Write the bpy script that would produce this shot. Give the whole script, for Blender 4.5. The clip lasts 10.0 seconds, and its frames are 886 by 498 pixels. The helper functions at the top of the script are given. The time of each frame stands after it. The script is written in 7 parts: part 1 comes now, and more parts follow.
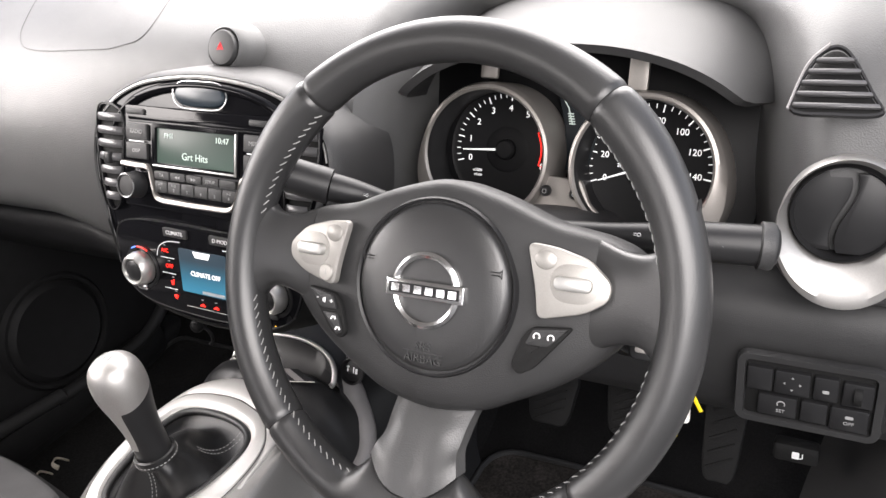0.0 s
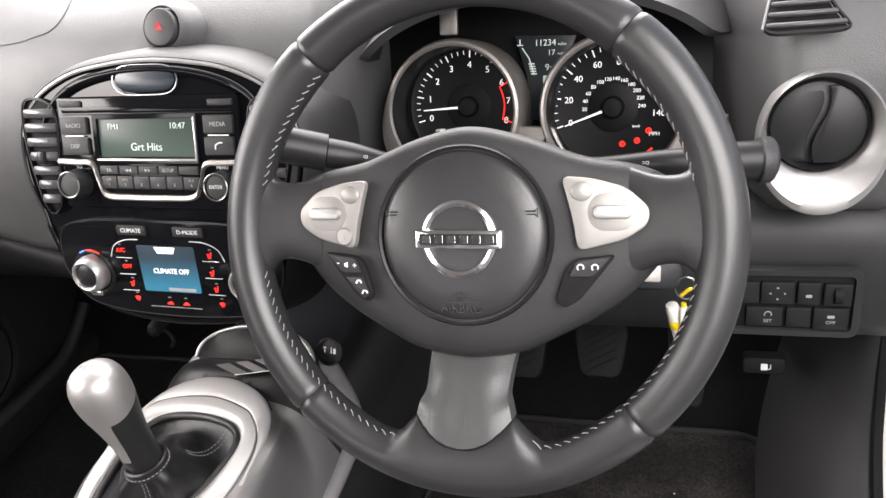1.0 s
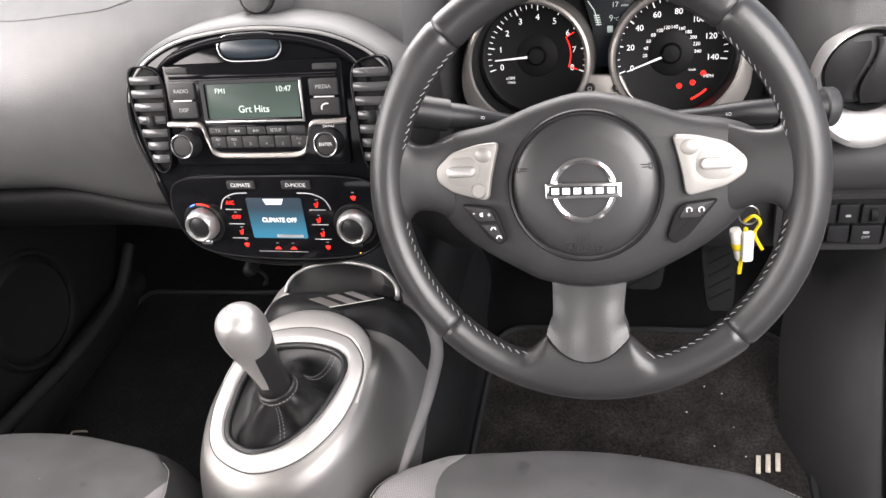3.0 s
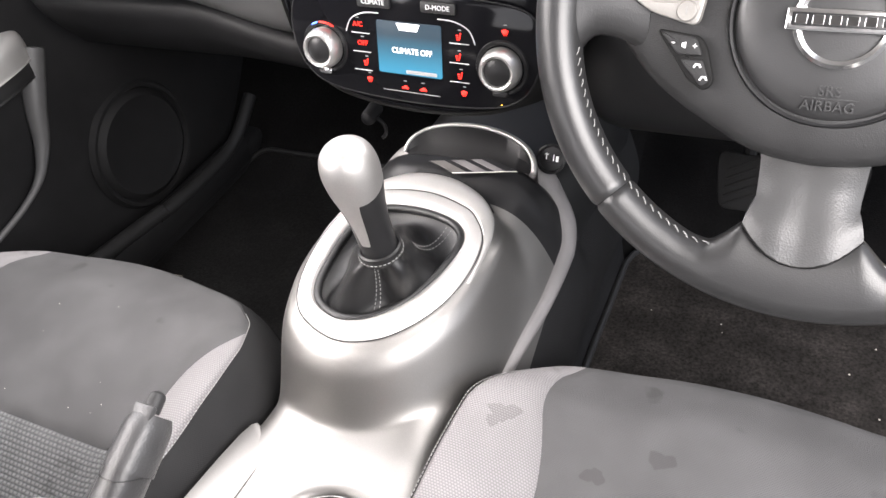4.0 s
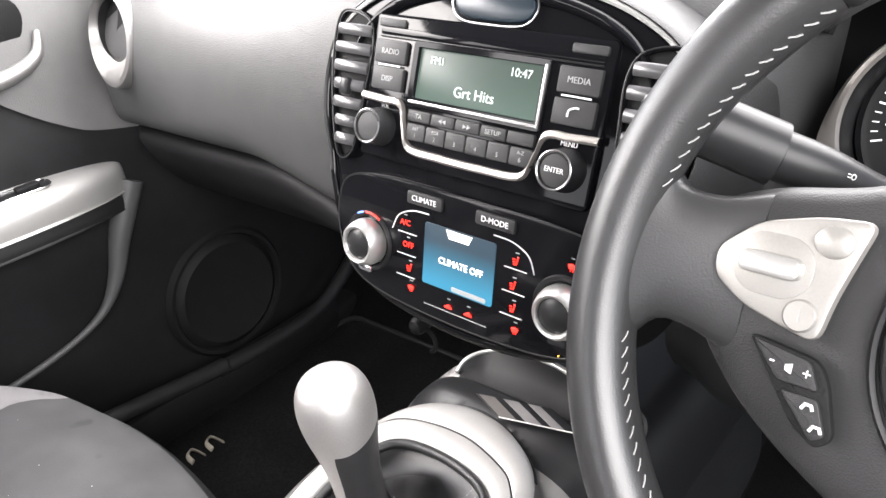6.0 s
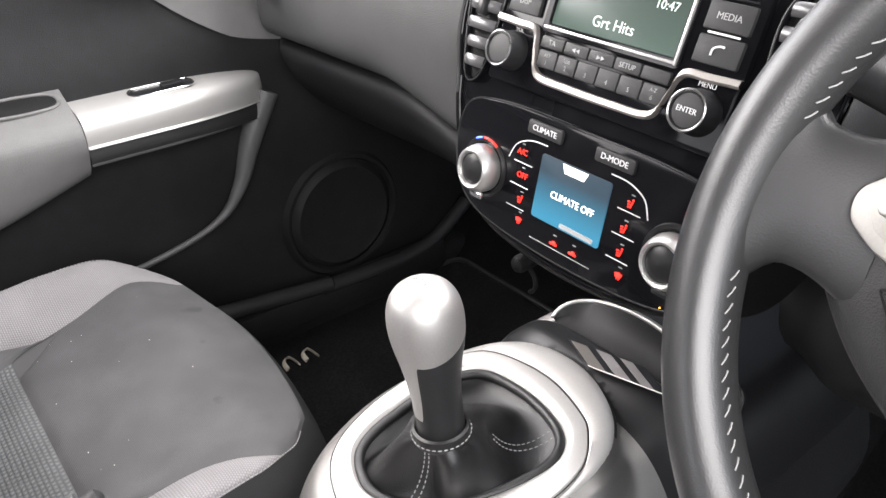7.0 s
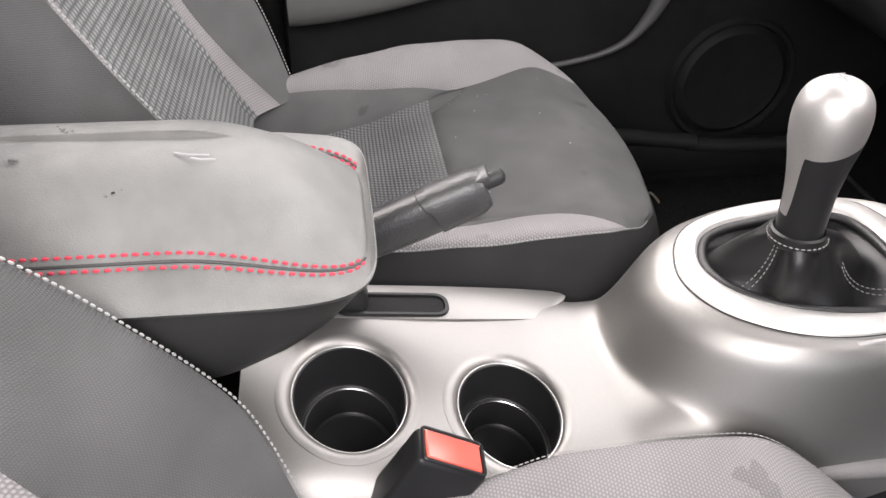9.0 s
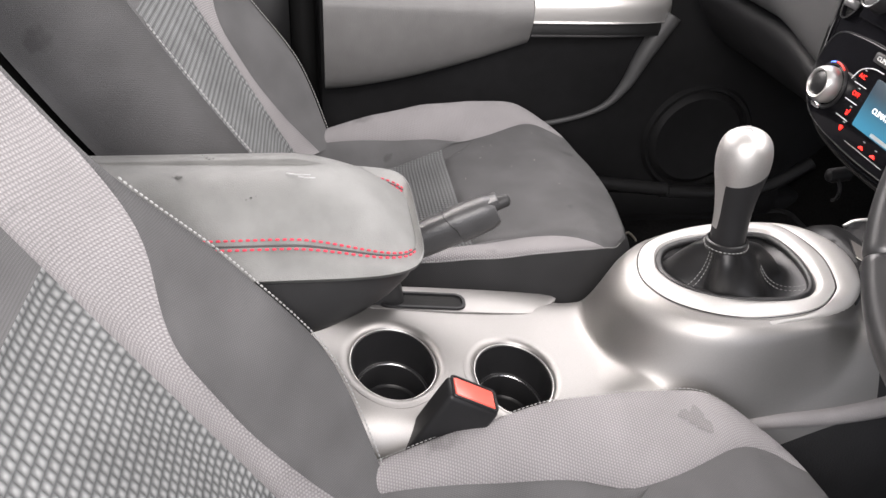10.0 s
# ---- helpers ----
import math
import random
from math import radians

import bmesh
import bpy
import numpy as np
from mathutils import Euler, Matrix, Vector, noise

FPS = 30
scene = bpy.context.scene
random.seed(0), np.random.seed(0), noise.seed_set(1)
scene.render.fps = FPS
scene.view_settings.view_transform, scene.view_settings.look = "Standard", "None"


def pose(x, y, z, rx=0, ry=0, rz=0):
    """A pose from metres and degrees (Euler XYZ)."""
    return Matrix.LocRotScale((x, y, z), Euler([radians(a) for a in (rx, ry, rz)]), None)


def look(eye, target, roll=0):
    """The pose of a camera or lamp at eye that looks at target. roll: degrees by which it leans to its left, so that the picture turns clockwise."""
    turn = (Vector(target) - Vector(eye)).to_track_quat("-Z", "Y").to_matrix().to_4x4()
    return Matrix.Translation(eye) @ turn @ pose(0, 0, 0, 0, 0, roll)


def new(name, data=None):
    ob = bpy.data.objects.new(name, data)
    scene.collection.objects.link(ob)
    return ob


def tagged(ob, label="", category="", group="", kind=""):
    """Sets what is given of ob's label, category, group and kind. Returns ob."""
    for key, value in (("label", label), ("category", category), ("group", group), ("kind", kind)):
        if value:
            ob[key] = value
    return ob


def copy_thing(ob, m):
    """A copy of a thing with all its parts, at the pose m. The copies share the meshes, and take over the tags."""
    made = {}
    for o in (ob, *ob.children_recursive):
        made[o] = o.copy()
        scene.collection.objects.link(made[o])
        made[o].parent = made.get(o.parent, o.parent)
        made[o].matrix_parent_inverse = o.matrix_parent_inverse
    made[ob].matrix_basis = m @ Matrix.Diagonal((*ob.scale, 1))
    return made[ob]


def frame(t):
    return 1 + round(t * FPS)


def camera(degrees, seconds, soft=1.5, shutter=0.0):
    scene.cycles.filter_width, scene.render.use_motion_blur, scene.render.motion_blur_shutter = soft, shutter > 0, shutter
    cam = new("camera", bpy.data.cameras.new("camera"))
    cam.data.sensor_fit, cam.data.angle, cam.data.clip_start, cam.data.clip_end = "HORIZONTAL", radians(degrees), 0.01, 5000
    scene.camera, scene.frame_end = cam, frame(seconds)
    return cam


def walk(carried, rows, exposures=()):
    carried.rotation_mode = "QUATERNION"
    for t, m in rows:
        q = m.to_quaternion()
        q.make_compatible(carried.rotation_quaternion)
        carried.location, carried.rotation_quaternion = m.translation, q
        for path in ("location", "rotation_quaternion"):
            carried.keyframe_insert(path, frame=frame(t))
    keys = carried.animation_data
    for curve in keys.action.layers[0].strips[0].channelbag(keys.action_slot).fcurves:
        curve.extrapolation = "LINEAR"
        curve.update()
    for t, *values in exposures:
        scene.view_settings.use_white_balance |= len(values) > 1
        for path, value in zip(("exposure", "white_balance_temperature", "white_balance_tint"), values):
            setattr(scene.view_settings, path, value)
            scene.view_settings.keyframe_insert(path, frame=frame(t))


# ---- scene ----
SKY_STRENGTH = 0.12
EXPOSURES = [(0.0, 2.65, 6600, 14), (2.0, 2.6, 6600, 15), (3.5, 3.0, 6600, 15), (4.0, 3.32, 6550, 14), (5.0, 3.5, 6450, 13), (5.5, 3.52, 6450, 13), (6.8, 2.98, 6450, 13), (7.0, 3.08, 6450, 13), (7.5, 3.3, 6500, 14), (8.5, 2.97, 6600, 15), (9.5, 2.78, 6600, 15), (10.0, 2.80, 6600, 15)]
cam = camera(60.1, 10.0)
PATH = [
    (0, (0.596, -0.373, 0.943), (-0.314, 1.146, 0.012), -8.2),
    (0.5, (0.539, -0.4, 0.931), (-0.231, 1.171, -0.039), -9.9),
    (1, (0.504, -0.419, 0.933), (-0.114, 1.197, -0.07), -10.4),
    (1.5, (0.479, -0.427, 0.944), (-0.03, 1.222, -0.067), -10.2),
    (2, (0.451, -0.455, 0.983), (-0.013, 1.179, -0.073), -10.5),
    (2.2, (0.441, -0.47, 1.011), (-0.02, 1.145, -0.075), -10.9),
    (3.3, (0.404, -0.51, 1.029), (-0.219, 0.932, -0.208), -13.1),
    (3.5, (0.397, -0.479, 0.984), (-0.3, 0.913, -0.272), -13.0),
    (4, (0.348, -0.445, 0.897), (-0.443, 0.841, -0.414), -10.8),
    (4.5, (0.322, -0.383, 0.835), (-0.574, 0.87, -0.439), -8.4),
    (5, (0.335, -0.362, 0.818), (-0.656, 0.964, -0.304), -5.4),
    (5.5, (0.331, -0.281, 0.836), (-0.754, 1.064, -0.172), -6.3),
    (5.7, (0.333, -0.268, 0.847), (-0.796, 1.084, -0.1), -6.1),
    (6.8, (0.338, -0.255, 0.836), (-1.002, 0.88, -0.121), -2.6),
    (7, (0.341, -0.261, 0.821), (-1.029, 0.804, -0.173), -2.0),
    (7.5, (0.354, -0.277, 0.797), (-1.08, 0.618, -0.271), -1.3),
    (8, (0.366, -0.29, 0.787), (-1.141, 0.439, -0.307), 0.1),
    (8.5, (0.399, -0.327, 0.788), (-1.171, 0.147, -0.358), 1.7),
    (9, (0.432, -0.358, 0.771), (-1.13, -0.079, -0.447), 3.0),
    (9.5, (0.487, -0.371, 0.772), (-1.094, -0.153, -0.434), 3.9),
    (10, (0.615, -0.419, 0.844), (-1.033, -0.109, -0.246), 3.8),
]
walk(cam, [(t, look(eye, target, roll)) for t, eye, target, roll in PATH], EXPOSURES)


# ---- light ----
world = bpy.data.worlds.new("overcast_sky")
scene.world = world
world.use_nodes = True
_wn = world.node_tree.nodes
_sky = _wn.new("ShaderNodeTexSky")
_sky.sky_type, _sky.sun_disc = "NISHITA", False
_sky.sun_elevation, _sky.sun_rotation = radians(40), radians(230)
_sky.air_density, _sky.dust_density, _sky.ozone_density = 1.0, 4.0, 1.0
_mix = _wn.new("ShaderNodeMixRGB")
_mix.inputs[0].default_value = 0.75
_bw = _wn.new("ShaderNodeRGBToBW")
world.node_tree.links.new(_sky.outputs[0], _bw.inputs[0])
world.node_tree.links.new(_sky.outputs[0], _mix.inputs[1])
world.node_tree.links.new(_bw.outputs[0], _mix.inputs[2])
world.node_tree.links.new(_mix.outputs[0], _wn["Background"].inputs[0])
_wn["Background"].inputs[1].default_value = SKY_STRENGTH
_sun = new("sun", bpy.data.lights.new("sun", "SUN"))
_sun.data.energy, _sun.data.angle, _sun.data.color = 0.17, radians(40), (1.0, 0.96, 0.91)
_sun.rotation_euler = (radians(50), 0, radians(-50))


def window_light(name, place, rx, ry, rz, width, height, watts):
    """An added area lamp set in an opening, topping up the sky light there."""
    ob = new(name, bpy.data.lights.new(name, "AREA"))
    ob.data.shape, ob.data.size, ob.data.size_y = "RECTANGLE", width, height
    ob.data.energy, ob.data.color = watts, (1.0, 0.975, 0.935)
    ob.matrix_world = pose(*place, rx, ry, rz)


window_light("passenger_window_fill", (-0.70, -0.08, 1.04), 0, -70, 0, 0.32, 0.80, 0.75)
window_light("windscreen_fill", (0.0, 0.52, 1.12), -40, 0, 0, 1.24, 0.56, 4.0)
window_light("driver_opening_fill", (0.76, -0.50, 1.05), 0, 48, -12, 0.46, 0.78, 2.5)


# ---- materials ----
def material(name, color, rough=0.5, metal=0.0, var=0.12, scale=40.0, bump=0.0, bump_scale=600.0, spec=0.5, coat=0.0, stain=0.0, stain_scale=9.0, emit=None, emit_strength=1.0, transmission=0.0):
    """A surface with grain at one scale and stains at a larger one."""
    m = bpy.data.materials.new(name)
    m.use_nodes = True
    nt = m.node_tree
    b = nt.nodes["Principled BSDF"]
    b.inputs["Roughness"].default_value = rough
    b.inputs["Metallic"].default_value = metal
    b.inputs["Specular IOR Level"].default_value = spec
    b.inputs["Coat Weight"].default_value = coat
    b.inputs["Coat Roughness"].default_value = 0.08
    b.inputs["Transmission Weight"].default_value = transmission
    co = nt.nodes.new("ShaderNodeTexCoord")
    if var or stain:
        n1 = nt.nodes.new("ShaderNodeTexNoise")
        n1.inputs["Scale"].default_value, n1.inputs["Detail"].default_value = scale, 6
        nt.links.new(co.outputs["Object"], n1.inputs["Vector"])
        r1 = nt.nodes.new("ShaderNodeMapRange")
        r1.inputs["From Min"].default_value, r1.inputs["From Max"].default_value = 0.3, 0.7
        r1.inputs["To Min"].default_value, r1.inputs["To Max"].default_value = 1 - var, 1 + var
        nt.links.new(n1.outputs["Fac"], r1.inputs["Value"])
        n2 = nt.nodes.new("ShaderNodeTexNoise")
        n2.inputs["Scale"].default_value, n2.inputs["Detail"].default_value = stain_scale, 4
        nt.links.new(co.outputs["Object"], n2.inputs["Vector"])
        r2 = nt.nodes.new("ShaderNodeMapRange")
        r2.inputs["From Min"].default_value, r2.inputs["From Max"].default_value = 0.45, 0.75
        r2.inputs["To Min"].default_value, r2.inputs["To Max"].default_value = 1.0, 1.0 + stain
        nt.links.new(n2.outputs["Fac"], r2.inputs["Value"])
        mul = nt.nodes.new("ShaderNodeMath")
        mul.operation = "MULTIPLY"
        nt.links.new(r1.outputs[0], mul.inputs[0])
        nt.links.new(r2.outputs[0], mul.inputs[1])
        vm = nt.nodes.new("ShaderNodeVectorMath")
        vm.operation = "SCALE"
        vm.inputs[0].default_value = color
        nt.links.new(mul.outputs[0], vm.inputs["Scale"])
        nt.links.new(vm.outputs[0], b.inputs["Base Color"])
        rr = nt.nodes.new("ShaderNodeMapRange")
        rr.inputs["To Min"].default_value, rr.inputs["To Max"].default_value = max(0.02, rough * 0.85), min(1, rough * 1.15)
        nt.links.new(n2.outputs["Fac"], rr.inputs["Value"])
        nt.links.new(rr.outputs[0], b.inputs["Roughness"])
    else:
        b.inputs["Base Color"].default_value = (*color, 1)
    if bump:
        v = nt.nodes.new("ShaderNodeTexVoronoi")
        v.inputs["Scale"].default_value = bump_scale
        nt.links.new(co.outputs["Object"], v.inputs["Vector"])
        bp = nt.nodes.new("ShaderNodeBump")
        bp.inputs["Strength"].default_value, bp.inputs["Distance"].default_value = bump, 0.001
        nt.links.new(v.outputs["Distance"], bp.inputs["Height"])
        nt.links.new(bp.outputs[0], b.inputs["Normal"])
    if emit:
        b.inputs["Emission Color"].default_value = (*emit, 1)
        b.inputs["Emission Strength"].default_value = emit_strength
    return m


def woven(name, color, color2, sx, sy, rough=0.85, bump=0.6, row=0.5, stain=0.15):
    """Fabric with a raised weave: bumps in staggered rows over a UV map in metres."""
    m = material(name, color, rough, var=0, spec=0.25)
    nt = m.node_tree
    b = nt.nodes["Principled BSDF"]
    uv = nt.nodes.new("ShaderNodeUVMap")
    sep = nt.nodes.new("ShaderNodeSeparateXYZ")
    nt.links.new(uv.outputs[0], sep.inputs[0])

    def math_node(op, a, c):
        n = nt.nodes.new("ShaderNodeMath")
        n.operation = op
        for i, v in enumerate((a, c)):
            if isinstance(v, (int, float)):
                n.inputs[i].default_value = v
            else:
                nt.links.new(v, n.inputs[i])
        return n.outputs[0]

    ys = math_node("DIVIDE", sep.outputs[1], sy)
    shift = math_node("MULTIPLY", math_node("FLOOR", ys, 0), row)
    xs = math_node("ADD", math_node("DIVIDE", sep.outputs[0], sx), shift)
    px = math_node("SINE", math_node("MULTIPLY", math_node("FRACT", xs, 0), math.pi), 0)
    py = math_node("SINE", math_node("MULTIPLY", math_node("FRACT", ys, 0), math.pi), 0)
    h = math_node("MULTIPLY", px, py)
    ns = nt.nodes.new("ShaderNodeTexNoise")
    ns.inputs["Scale"].default_value = 14.0
    co = nt.nodes.new("ShaderNodeTexCoord")
    nt.links.new(co.outputs["Object"], ns.inputs["Vector"])
    mix = nt.nodes.new("ShaderNodeMixRGB")
    mix.inputs[1].default_value, mix.inputs[2].default_value = (*color2, 1), (*color, 1)
    nt.links.new(h, mix.inputs[0])
    rg = nt.nodes.new("ShaderNodeMapRange")
    rg.inputs["From Min"].default_value, rg.inputs["From Max"].default_value = 0.35, 0.7
    rg.inputs["To Min"].default_value, rg.inputs["To Max"].default_value = 1 - stain, 1 + stain
    nt.links.new(ns.outputs["Fac"], rg.inputs["Value"])
    vm = nt.nodes.new("ShaderNodeVectorMath")
    vm.operation = "SCALE"
    nt.links.new(mix.outputs[0], vm.inputs[0])
    nt.links.new(rg.outputs[0], vm.inputs["Scale"])
    sp = nt.nodes.new("ShaderNodeTexNoise")
    sp.inputs["Scale"].default_value, sp.inputs["Detail"].default_value = 19.0, 3
    nt.links.new(co.outputs["Object"], sp.inputs["Vector"])
    sr = nt.nodes.new("ShaderNodeMapRange")
    sr.inputs["From Min"].default_value, sr.inputs["From Max"].default_value = 0.66, 0.72
    sr.inputs["To Min"].default_value, sr.inputs["To Max"].default_value = 1.0, 0.72
    nt.links.new(sp.outputs["Fac"], sr.inputs["Value"])
    spot = nt.nodes.new("ShaderNodeVectorMath")
    spot.operation = "SCALE"
    nt.links.new(vm.outputs[0], spot.inputs[0])
    nt.links.new(sr.outputs[0], spot.inputs["Scale"])
    nt.links.new(spot.outputs[0], b.inputs["Base Color"])
    bp = nt.nodes.new("ShaderNodeBump")
    bp.inputs["Strength"].default_value, bp.inputs["Distance"].default_value = bump, 0.0015
    nt.links.new(h, bp.inputs["Height"])
    nt.links.new(bp.outputs[0], b.inputs["Normal"])
    return m


DASH = material("dash_soft_plastic", (0.066, 0.066, 0.0665), 0.44, spec=0.4, var=0.06, bump=0.25, bump_scale=900, stain=0.12)
BLACK = material("black_grained_plastic", (0.021, 0.021, 0.0215), 0.5, spec=0.35, var=0.08, bump=0.15, bump_scale=1200, stain=0.15)
DARK = material("dark_lower_plastic", (0.014, 0.014, 0.0147), 0.6, spec=0.2, var=0.1, bump=0.3, bump_scale=700, stain=0.15)
POD = material("pod_grey_plastic", (0.026, 0.026, 0.0266), 0.5, var=0.06, bump=0.2, bump_scale=900, stain=0.12)
GLOSS = material("gloss_black_lacquer", (0.005, 0.005, 0.006), 0.07, var=0.0, spec=0.14)
SATIN_BLACK = material("satin_black_plastic", (0.014, 0.014, 0.0148), 0.38, spec=0.25, var=0.06, stain=0.1)
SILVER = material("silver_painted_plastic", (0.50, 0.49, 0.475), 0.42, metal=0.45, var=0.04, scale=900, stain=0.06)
GUN = material("gunmetal_silver_paint", (0.270, 0.262, 0.254), 0.48, metal=0.96, var=0.05, scale=1200, stain=0.08)
PANEL = material("warm_grey_switch_plastic", (0.30, 0.288, 0.272), 0.46, metal=0.6, var=0.04, scale=900, stain=0.06)
TAUPE = material("taupe_silver_plastic", (0.27, 0.252, 0.236), 0.40, metal=0.6, var=0.04, scale=900, stain=0.06)
PALE = material("pale_silver_bezel", (0.50, 0.495, 0.48), 0.40, metal=0.85, var=0.03, stain=0.05)
CHROME = material("chrome", (0.85, 0.85, 0.85), 0.07, metal=1.0, var=0.0)
METALLIC = material("metallic_silver_plastic", (0.43, 0.42, 0.41), 0.47, metal=0.85, var=0.04, scale=900, stain=0.06)
EMBLEM = material("satin_chrome", (0.72, 0.72, 0.72), 0.20, metal=1.0, var=0.0)
STEEL = material("brushed_steel", (0.42, 0.42, 0.42), 0.28, metal=1.0, var=0.05)
LEATHER = material("black_leather", (0.021, 0.021, 0.0215), 0.36, var=0.06, bump=0.07, bump_scale=1100, stain=0.2, spec=0.6)
SMOOTH_LEATHER = material("smooth_black_leather", (0.020, 0.020, 0.0205), 0.38, var=0.06, bump=0.06, bump_scale=700, stain=0.15)
BOOTMAT = material("gaiter_leatherette", (0.008, 0.008, 0.0085), 0.40, var=0.1, bump=0.2, bump_scale=1300, stain=0.2)
ARM = material("grey_worn_leatherette", (0.138, 0.1395, 0.135), 0.55, var=0.08, bump=0.2, bump_scale=1000, stain=-0.3, stain_scale=16)
DARKCLOTH = woven("charcoal_seat_cloth", (0.088, 0.087, 0.088), (0.063, 0.063, 0.064), 0.0014, 0.0014, bump=0.25)
SKIRT = woven("black_side_cloth", (0.024, 0.024, 0.0245), (0.016, 0.016, 0.0165), 0.0014, 0.0014, bump=0.25)
LIGHTCLOTH = woven("light_grey_ribbed_cloth", (0.250, 0.240, 0.243), (0.150, 0.144, 0.146), 0.0025, 0.0024, bump=0.40, row=0.5, stain=0.07)
MESHCLOTH = woven("grey_embossed_cloth", (0.20, 0.206, 0.206), (0.065, 0.068, 0.069), 0.0074, 0.0060, bump=1.0, row=0.5)
MESHFINE = woven("fine_embossed_cloth", (0.135, 0.138, 0.138), (0.070, 0.072, 0.073), 0.0056, 0.0046, bump=0.8, row=0.5, stain=0.1)
STAINLIGHT = woven("stained_light_cloth", (0.195, 0.187, 0.189), (0.120, 0.115, 0.116), 0.0025, 0.0024, bump=0.40, stain=0.1)
STAINDARK = woven("stained_charcoal_cloth", (0.068, 0.067, 0.068), (0.050, 0.050, 0.050), 0.0014, 0.0014, bump=0.25)
CARPET = material("black_carpet", (0.007, 0.0067, 0.0067), 0.95, var=0.4, scale=300, bump=0.6, bump_scale=500, stain=0.6, stain_scale=12, spec=0.1)
MATCARPET = material("dusty_floor_mat", (0.021, 0.0187, 0.0172), 0.95, var=0.5, scale=260, bump=0.6, bump_scale=450, stain=1.2, stain_scale=14, spec=0.1)
# Passenger mat, darker than the driver's: footwell shade is in its colour.
PASSMAT = material("shaded_black_floor_mat", (0.0105, 0.0102, 0.0102), 0.95, var=0.4, scale=260, bump=0.6, bump_scale=450, stain=0.5, stain_scale=14, spec=0.1)
WHITEPAINT = material("white_car_paint", (0.80, 0.78, 0.73), 0.25, var=0.02, coat=0.5, stain=0.03)
RUBBER = material("black_rubber", (0.007, 0.007, 0.007), 0.7, spec=0.2, var=0.1, bump=0.2)
THREAD = material("pale_thread", (0.26, 0.26, 0.255), 0.8, var=0.1)
SMUDGE = material("dark_grime", (0.085, 0.085, 0.082), 0.7, var=0.4, scale=400)
REDTHREAD = material("red_thread", (0.46, 0.04, 0.065), 0.8, var=0.1)
INK = material("white_print", (0.75, 0.75, 0.75), 0.6, var=0.0)
GREYINK = material("grey_print", (0.30, 0.30, 0.30), 0.6, var=0.0)
DIALINK = material("backlit_white_print", (0.7, 0.7, 0.7), 0.6, var=0.0, emit=(1.0, 1.0, 1.0), emit_strength=0.12)
REDLIT = material("red_backlit_symbol", (0.5, 0.02, 0.01), 0.5, var=0.0, emit=(1.0, 0.022, 0.014), emit_strength=0.34)
BLUELIT = material("blue_backlit_symbol", (0.05, 0.1, 0.5), 0.5, var=0.0, emit=(0.1, 0.25, 1.0), emit_strength=0.35)
WHITELIT = material("white_lit_text", (0.8, 0.8, 0.8), 0.5, var=0.0, emit=(1, 1, 1), emit_strength=0.22)
LCDTEXT = material("pale_lcd_text", (0.45, 0.52, 0.48), 0.5, var=0.0, emit=(0.85, 1.0, 0.92), emit_strength=0.05)
DIAL = material("matt_black_dial", (0.004, 0.004, 0.0045), 0.5, spec=0.15, var=0.05)
AMBER = material("amber_lit_dot", (0.5, 0.2, 0.02), 0.5, var=0.0, emit=(1.0, 0.5, 0.05), emit_strength=1.0)
YELLOW = material("yellow_plastic_tie", (0.75, 0.55, 0.01), 0.4, var=0.03)
TAGWHITE = material("white_plastic_tag", (0.75, 0.73, 0.68), 0.4, var=0.04)
REDBUTTON = material("red_buckle_plastic", (0.64, 0.10, 0.075), 0.3, var=0.06, stain=0.1)
MATINK = material("cream_embroidery", (0.60, 0.55, 0.46), 0.9, var=0.15, scale=300)
SPOKE = material("satin_spoke_plastic", (0.052, 0.052, 0.0525), 0.38, var=0.06, bump=0.14, bump_scale=800, stain=0.12)
BRAKE = material("worn_grey_grip_plastic", (0.040, 0.040, 0.041), 0.36, var=0.1, bump=0.2, bump_scale=500, stain=0.2)
CRUMB = material("pale_crumbs", (0.6, 0.57, 0.5), 0.8, var=0.3, scale=300)
HEADLINER = material("grey_headliner", (0.21, 0.205, 0.20), 0.9, var=0.05)
ASPHALT = material("asphalt", (0.06, 0.06, 0.06), 0.9, var=0.3, scale=60, bump=0.4, bump_scale=90, stain=0.3, stain_scale=1.5)
DOORLIP = material("dark_grey_door_lip", (0.085, 0.085, 0.086), 0.5, var=0.05, bump=0.2, bump_scale=700, stain=0.1)
STRIP = material("mid_grey_strip_plastic", (0.20, 0.19, 0.19), 0.45, var=0.06, bump=0.2, bump_scale=700, stain=0.1)
SLAT = material("sheeny_grey_slat", (0.065, 0.064, 0.066), 0.30, spec=0.6, var=0.05, stain=0.1)
GREYDOOR = material("grey_door_leatherette", (0.13, 0.128, 0.126), 0.5, var=0.05, bump=0.3, bump_scale=700, stain=0.1)


